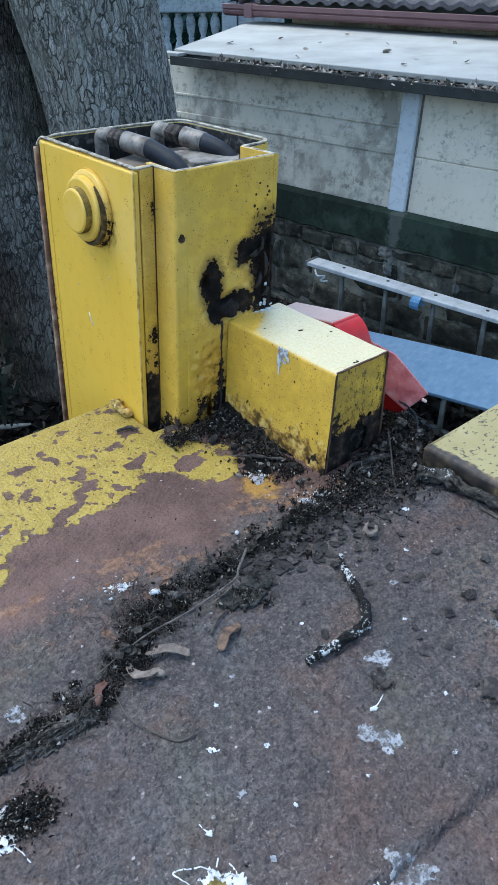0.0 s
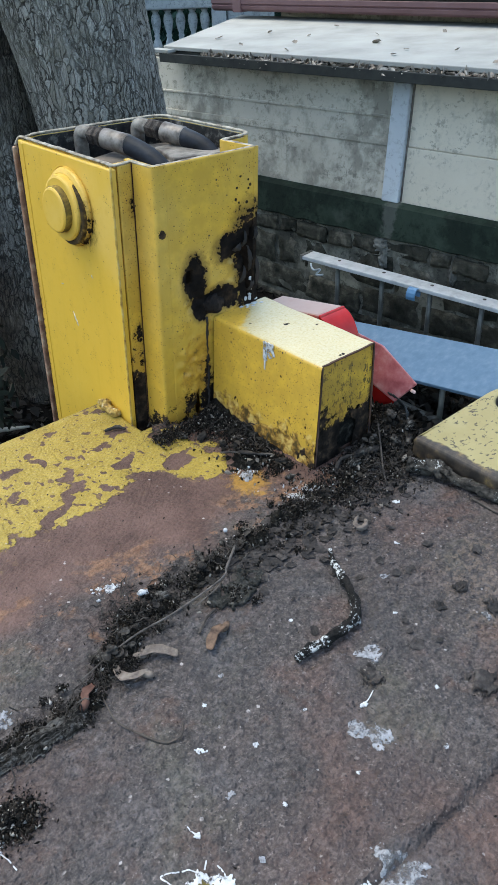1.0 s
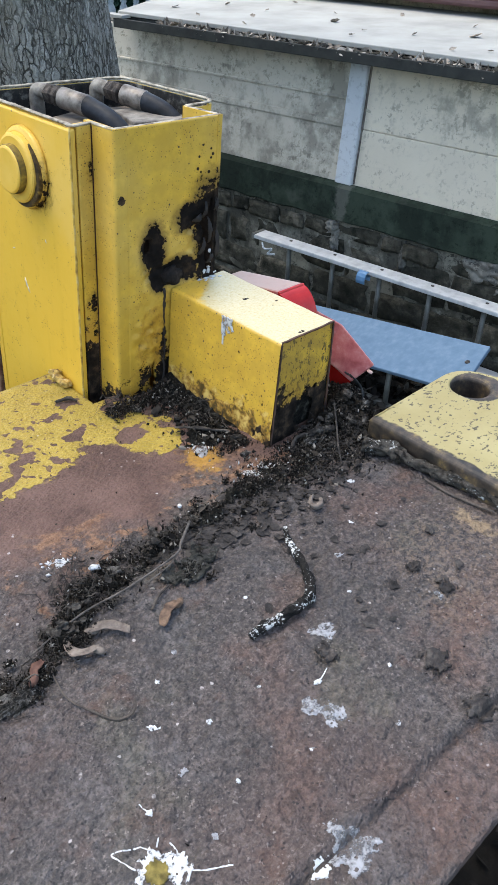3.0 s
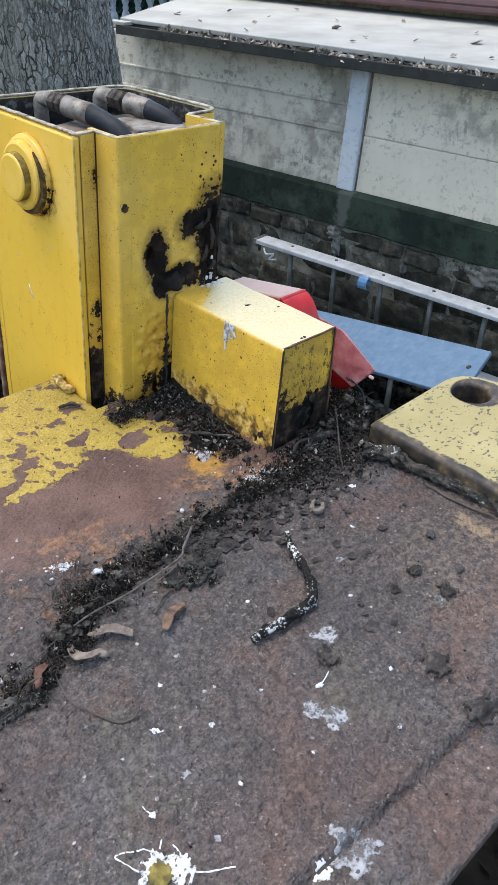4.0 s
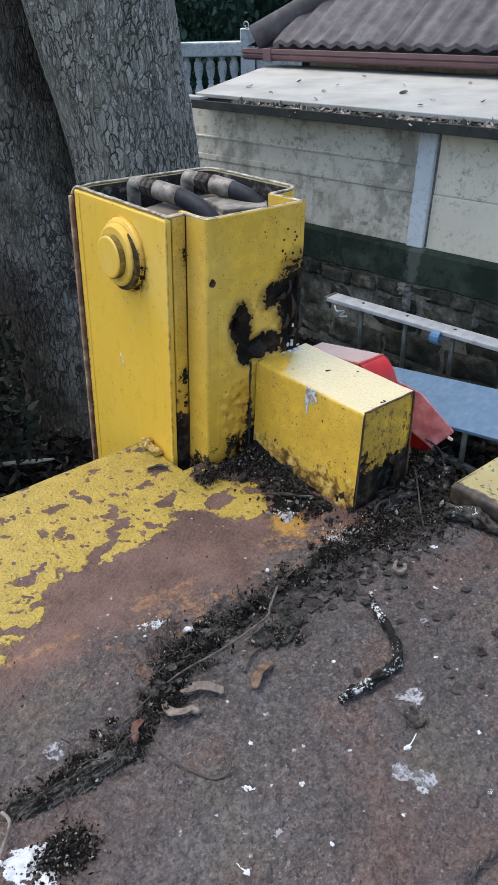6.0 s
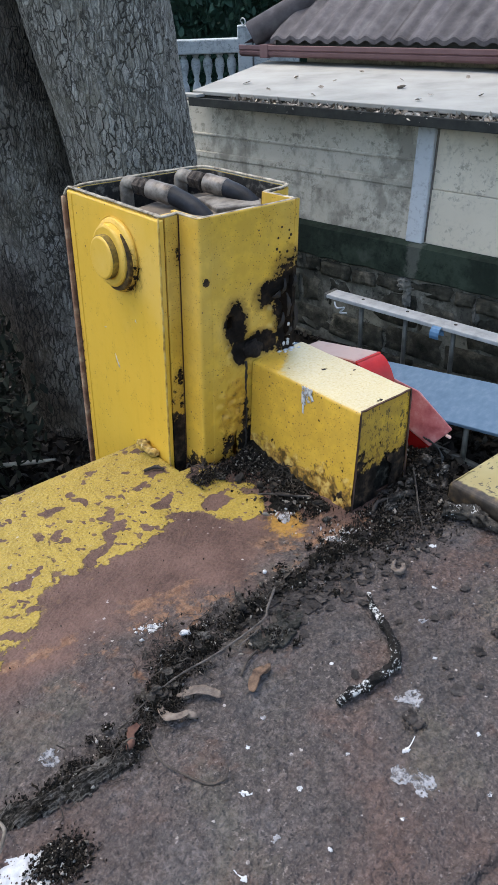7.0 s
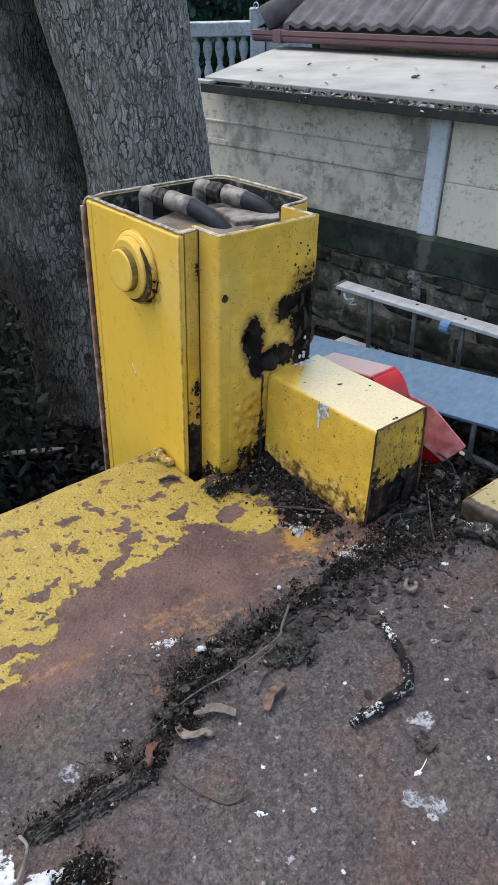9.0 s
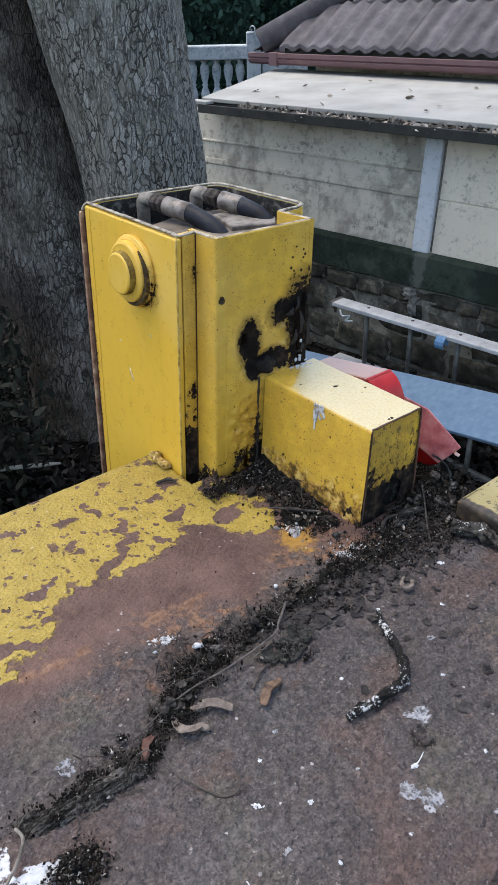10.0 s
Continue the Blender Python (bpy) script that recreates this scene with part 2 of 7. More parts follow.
    dust = m.calc("MULTIPLY", m.step(m.noise(260, 3, 0.6), 0.60, 0.68), m.step(m.noise(12, 4, 0.6), 0.4, 0.6))
    scaly = m.mix(m.calc("MULTIPLY", dust, 0.42), scaly, (0.30, 0.255, 0.235))
    edge = m.calc("ADD", y, m.calc("MULTIPLY", m.calc("SUBTRACT", m.noise(9, 5, 0.6), 0.5), 0.22))
    band = m.step(edge, 0.70, 0.78)
    col = m.mix(band, scaly, brown)
    line = m.calc("MULTIPLY", m.step(edge, 0.69, 0.715), m.step(edge, 0.775, 0.735))
    scale = m.step(m.calc("ADD", m.noise(42, 6, 0.72), m.calc("MULTIPLY", m.noise(7, 2, 0.5), 0.5)), 0.755, 0.85)
    col = m.mix(m.calc("MULTIPLY", m.calc("MULTIPLY", line, scale), m.calc("MULTIPLY", m.step(x, 0.36, 0.46), 0.75)), col, m.ramp(fine, (0.4, (0.12, 0.06, 0.035)), (0.6, (0.27, 0.15, 0.085))))
    orange = m.calc("MULTIPLY", m.step(m.calc("ADD", m.noise(20, 6, 0.7), m.calc("MULTIPLY", wide, 0.5)), 0.90, 1.02), m.step(y, 0.62, 0.74))
    col = m.mix(m.calc("MULTIPLY", orange, m.calc("MULTIPLY", m.step(m.axis(0), 0.33, 0.46), 0.8)), col, (0.27, 0.14, 0.05))
    col = m.mix(m.calc("MULTIPLY", m.step(m.calc("ADD", m.near(0.735, 0.775, 0, 0.034, 0.04, 0.1), m.calc("MULTIPLY", m.calc("SUBTRACT", m.noise(70, 5, 0.75), 0.5), 2.4)), 0.15, 0.75), 0.75), col, (0.36, 0.19, 0.03))
    rim = m.near(0.383, 0.781, 0, 0.024, 0.011, 0.1)
    rim = m.calc("MAXIMUM", rim, m.near(0.408, 0.778, 0, 0.026, 0.013, 0.1))
    rim = m.calc("MAXIMUM", rim, m.near(0.439, 0.775, 0, 0.020, 0.011, 0.1))
    rim = m.calc("MAXIMUM", rim, m.near(0.528, 0.771, 0, 0.030, 0.018, 0.1))
    rim = m.calc("MAXIMUM", rim, m.near(0.571, 0.765, 0, 0.030, 0.010, 0.1))
    rim = m.calc("MAXIMUM", rim, m.near(0.472, 0.692, 0, 0.008, 0.014, 0.1))
    rim = m.step(m.calc("ADD", rim, m.calc("MULTIPLY", m.calc("SUBTRACT", m.noise(70, 5, 0.75), 0.5), 2.6)), 0.2, 0.75)
    col = m.mix(m.calc("MULTIPLY", rim, 0.7), col, m.ramp(fine, (0.4, (0.13, 0.062, 0.034)), (0.6, (0.27, 0.155, 0.09))))
    smear = m.calc("ADD", m.near(0.878, 0.496, 0, 0.016, 0.038, 0.1), m.calc("MULTIPLY", m.calc("SUBTRACT", m.noise(75, 5, 0.75), 0.5), 2.6))
    col = m.mix(m.calc("MULTIPLY", m.step(smear, 0.15, 0.8), 0.7), col, (0.27, 0.195, 0.12))
    # paint left near the post: a ragged border with blisters rusted through
    line = m.calc("MINIMUM", m.calc("SUBTRACT", y, m.calc("ADD", 0.858, m.calc("MULTIPLY", m.calc("SUBTRACT", x, 0.55), 0.06))), m.calc("MULTIPLY", m.calc("SUBTRACT", 0.735, x), 1.0))
    line = m.calc("MAXIMUM", line, m.calc("MULTIPLY", m.near(0.712, 0.868, 0, 0.046, 0.060, 0.2), 0.075))
    line = m.calc("MAXIMUM", line, m.calc("MULTIPLY", m.near(0.36, 0.87, 0, 0.10, 0.075, 0.2), 0.06))
    ragged = m.calc("ADD", line, m.calc("MULTIPLY", m.calc("SUBTRACT", m.noise(26, 6, 0.6), 0.5), 0.15))
    paint = m.step(ragged, 0.006, 0.010)
    blister = m.noise(29, 3, 0.45, m.scaled(1.0, 1.0, 1, radians(20), (3.1, 0, 0)))
    depth = m.calc("ADD", blister, m.calc("MULTIPLY", m.step(line, 0.0, 0.17), -0.075))
    paint = m.calc("MULTIPLY", paint, m.step(depth, 0.56, 0.552))
    pin = m.calc("MULTIPLY", m.step(m.noise(150, 3, 0.6), 0.655, 0.635), m.step(m.noise(52, 2, 0.45, m.scaled(1.35, 0.85, 1, radians(35), (8, 1, 0))), 0.655, 0.645))
    paint = m.calc("MULTIPLY", paint, pin)
    ycol = m.ramp(m.noise(40, 5, 0.6), (0.3, (0.265, 0.185, 0.032)), (0.7, (0.37, 0.265, 0.052)))
    ycol = m.mix(m.calc("MULTIPLY", m.step(m.noise(190, 4, 0.7), 0.54, 0.66), 0.35), ycol, (0.28, 0.19, 0.06))
    ycol = m.mix(m.calc("MULTIPLY", m.step(m.noise(310, 4, 0.7), 0.53, 0.63), 0.30), ycol, (0.52, 0.41, 0.16))
    ycol = m.mix(m.calc("MULTIPLY", m.step(m.noise(260, 4, 0.7, m.scaled(1, 1, 1, 0, (5, 2, 0))), 0.58, 0.66), 0.5), ycol, (0.17, 0.10, 0.04))
    ghost = m.calc("MULTIPLY", m.step(ragged, -0.006, 0.012), m.step(m.noise(60, 5, 0.7), 0.46, 0.62))
    ghost = m.calc("MULTIPLY", ghost, m.step(depth, 0.60, 0.555))
    col = m.mix(m.calc("MULTIPLY", ghost, 0.5), col, (0.27, 0.18, 0.07))
    col = m.mix(paint, col, ycol)
    # droppings and lime specks
    speck = m.step(m.calc("ADD", m.cells(75), m.calc("MULTIPLY", m.calc("SUBTRACT", m.noise(210, 3, 0.6), 0.5), 0.35)), 0.13, 0.08)
    speck = m.calc("MULTIPLY", speck, m.step(m.noise(22, 4, 0.7), 0.50, 0.62))
    col = m.mix(m.calc("MULTIPLY", speck, 0.8), col, (0.42, 0.38, 0.36))
    h = m.calc("ADD", m.calc("MULTIPLY", m.noise(230, 1, 0.5), 0.9), m.calc("MULTIPLY", m.noise(480, 1, 0.5), 0.35))
    h = m.calc("MULTIPLY", h, m.calc("SUBTRACT", 1.0, m.calc("MULTIPLY", band, 0.45)))
    h = m.calc("ADD", h, m.calc("MULTIPLY", paint, 0.5))
    rough = m.calc("SUBTRACT", m.calc("ADD", 0.62, m.calc("MULTIPLY", fine, 0.25)), m.calc("MULTIPLY", paint, 0.25))
    scabs = m.calc("MULTIPLY", m.step(m.noise(120, 3, 0.6, m.scaled(1, 1, 1, 0, (2, 8, 0))), 0.47, 0.63), m.step(m.calc("ADD", m.near(0.80, 0.53, 0, 0.20, 0.17, 0.3), m.calc("MULTIPLY", m.calc("SUBTRACT", m.noise(12, 3, 0.6), 0.5), 1.0)), 0.1, 0.6))
    h = m.calc("ADD", h, m.calc("MULTIPLY", scabs, 0.35))
    lumps = m.calc("MULTIPLY", m.noise(88, 1, 0.5), m.calc("SUBTRACT", 1.0, m.calc("MULTIPLY", band, 0.7)))
    return m.done(col, rough, 0.0, m.bump(h, 1.0, 0.0040, m.bump(lumps, 1.0, 0.0048)), 0.25)


def bark_material(name="bark", shaded=False):
    """Plated grey bark; optionally shade put into a darker, browner tone, patches of grey left."""
    m = Mat(name)
    v = m.scaled(1, 1, 0.31)
    warped = m.nt.nodes.new("ShaderNodeVectorMath")
    warped.operation = "MULTIPLY_ADD"
    nz = m.nt.nodes.new("ShaderNodeTexNoise")
    nz.inputs["Scale"].default_value = 16
    nz.inputs["Detail"].default_value = 4
    m.nt.links.new(m.pos, nz.inputs["Vector"])
    m.nt.links.new(nz.outputs["Color"], warped.inputs[0])
    warped.inputs[1].default_value = (0.045, 0.045, 0.045)
    m.nt.links.new(v, warped.inputs[2])
    wavy = m.noise(14, 4, 0.6, m.scaled(1, 1, 0.25), 1.0)
    crack = m.calc("ABSOLUTE", m.calc("SUBTRACT", wavy, 0.5))
    breaks = m.cells(44, "DISTANCE_TO_EDGE", warped.outputs[0])
    small = m.cells(85, "DISTANCE_TO_EDGE", warped.outputs[0])
    gate = m.step(m.noise(6, 4, 0.6), 0.38, 0.58)
    shut = m.step(m.noise(9, 4, 0.65, m.scaled(1, 1, 0.5, 0, (3, 1, 2))), 0.42, 0.6)
    plate = m.calc("MAXIMUM", m.step(breaks, 0.01, 0.11), m.calc("MULTIPLY", shut, 0.6))
    plate = m.calc("MULTIPLY", plate, m.calc("MAXIMUM", m.step(small, 0.0, 0.10), m.calc("SUBTRACT", 1.0, m.calc("MULTIPLY", gate, 0.45))))
    plate = m.calc("MULTIPLY", plate, m.calc("MAXIMUM", m.step(crack, 0.0, 0.025), m.calc("SUBTRACT", 1.0, m.calc("MULTIPLY", gate, 0.8))))
    tone = m.mix(0.6, m.ramp(m.noise(6, 6, 0.65), (0.3, (0.155, 0.136, 0.102)), (0.52, (0.295, 0.268, 0.22)), (0.70, (0.46, 0.435, 0.38))), m.ramp(m.cells(44, "F1", warped.outputs[0], 1), (0.0, (0.17, 0.158, 0.13)), (1.0, (0.49, 0.465, 0.42))))
    col = m.mix(m.calc("MULTIPLY", m.step(m.noise(140, 4, 0.7), 0.50, 0.66), 0.4), tone, (0.09, 0.07, 0.06))
    col = m.mix(plate, (0.055, 0.049, 0.041), col)
    col = m.mix(m.calc("MULTIPLY", m.step(m.noise(3.5, 5, 0.6), 0.5, 0.7), 0.4), col, (0.16, 0.14, 0.095))
    # Second stem's shade put into the colour, with its browner bark tone.
    if shaded:
        shade_tone = m.ramp(m.noise(30, 5, 0.65), (0.35, (0.032, 0.025, 0.020)), (0.55, (0.080, 0.060, 0.046)), (0.72, (0.145, 0.113, 0.088)))
        col = m.mix(m.calc("SUBTRACT", 0.80, m.calc("MULTIPLY", m.step(m.noise(2.2, 5, 0.65), 0.46, 0.62), 0.5)), col, m.mix(plate, (0.014, 0.012, 0.010), shade_tone))
    h = m.calc("ADD", m.calc("ADD", m.calc("MULTIPLY", plate, 1.0), m.calc("MULTIPLY", m.step(small, 0, 0.2), 0.35)), m.calc("MULTIPLY", m.noise(120, 4, 0.6), 0.3))
    return m.done(col, 0.92, 0, m.bump(h, 0.9, 0.009), 0.2)


def concrete(name, c1, c2, dark, dirt=0.55, lime=0.0, flake=0.6, spec=0.2, runs=()):
    m = Mat(name)
    big, mid = m.noise(1.6, 5, 0.6), m.noise(9, 6, 0.65)
    col = m.ramp(big, (0.3, c1), (0.7, c2))
    stain = m.step(m.calc("ADD", m.calc("MULTIPLY", m.noise(3.0, 6, 0.7, m.scaled(1, 1, 0.7)), 0.6), m.calc("MULTIPLY", mid, 0.5)), dirt, dirt + 0.14)
    col = m.mix(m.calc("MULTIPLY", stain, 0.65), col, dark)
    speck = m.calc("MULTIPLY", m.step(m.noise(34, 6, 0.72), 0.52, 0.62), m.step(m.noise(3, 4, 0.6, m.scaled(1, 1, 2.2)), 0.36, 0.6))
    col = m.mix(m.calc("MULTIPLY", speck, 0.65), col, dark)
    flaked = m.calc("MULTIPLY", m.step(m.noise(13, 6, 0.75, m.scaled(1, 1, 1.6)), 0.56, 0.60), m.step(m.noise(2.2, 3, 0.5, m.scaled(1, 1, 2.6, 0, (2, 5, 1))), 0.42, 0.56))
    col = m.mix(m.calc("MULTIPLY", flaked, flake), col, dark)
    if lime:
        col = m.mix(m.calc("MULTIPLY", m.step(m.noise(6, 5, 0.6), 0.6, 0.7), lime), col, (0.5, 0.49, 0.45))
    for x, y, z, rx, ry, rz in runs:
        run = m.step(m.calc("ADD", m.near(x, y, z, rx, ry, rz), m.calc("MULTIPLY", m.calc("SUBTRACT", m.noise(22, 5, 0.7), 0.5), 1.6)), 0.05, 0.5)
        col = m.mix(m.calc("MULTIPLY", run, 0.38), col, (0.17, 0.17, 0.15))
    h = m.calc("ADD", m.noise(60, 5, 0.65), m.calc("MULTIPLY", mid, 0.7))
    return m.done(col, 0.88, 0, m.bump(h, 0.4, 0.003), spec)


def leafy(name, stops, rough=0.7):
    m = Mat(name)
    col = m.ramp(m.island(), *stops)
    col = m.mix(m.step(m.noise(60, 3, 0.6), 0.45, 0.7), col, m.mix(0.5, col, (0.02, 0.015, 0.01)))
    return m.done(col, rough, 0, m.bump(m.noise(150, 3, 0.6), 0.3, 0.001), 0.12)


def lime(name, c1, c2, gaps, soft=0.05):
    """Dried lime: chalky, worn through in small gaps."""
    m = Mat(name)
    f = m.calc("ADD", m.calc("MULTIPLY", m.noise(170, 4, 0.65), 0.6), m.calc("MULTIPLY", m.noise(45, 3, 0.6), 0.4))
    m.put(m.bsdf.inputs["Alpha"], m.step(f, gaps, gaps + soft))
    return m.done(m.ramp(f, (0.35, c1), (0.62, c2)), 0.85, 0, m.bump(f, 0.5, 0.001))


def red_plastic():
    m = Mat("faded_red_plastic")
    n = m.nt.nodes.new("ShaderNodeSeparateXYZ")
    m.nt.links.new(m.geo.outputs["Normal"], n.inputs[0])
    dust = m.calc("MULTIPLY", m.step(n.outputs[2], 0.2, 0.95), m.step(m.noise(30, 5, 0.6), 0.12, 0.5))
    col = m.mix(m.noise(40, 4, 0.6), (0.20, 0.018, 0.02), (0.27, 0.04, 0.04))
    col = m.mix(m.calc("MULTIPLY", dust, 0.8), col, (0.36, 0.225, 0.165))
    m.coat(0.3, 0.15, 1.6)
    return m.done(col, 0.4, 0, m.bump(m.noise(120, 4, 0.6), 0.15, 0.001))


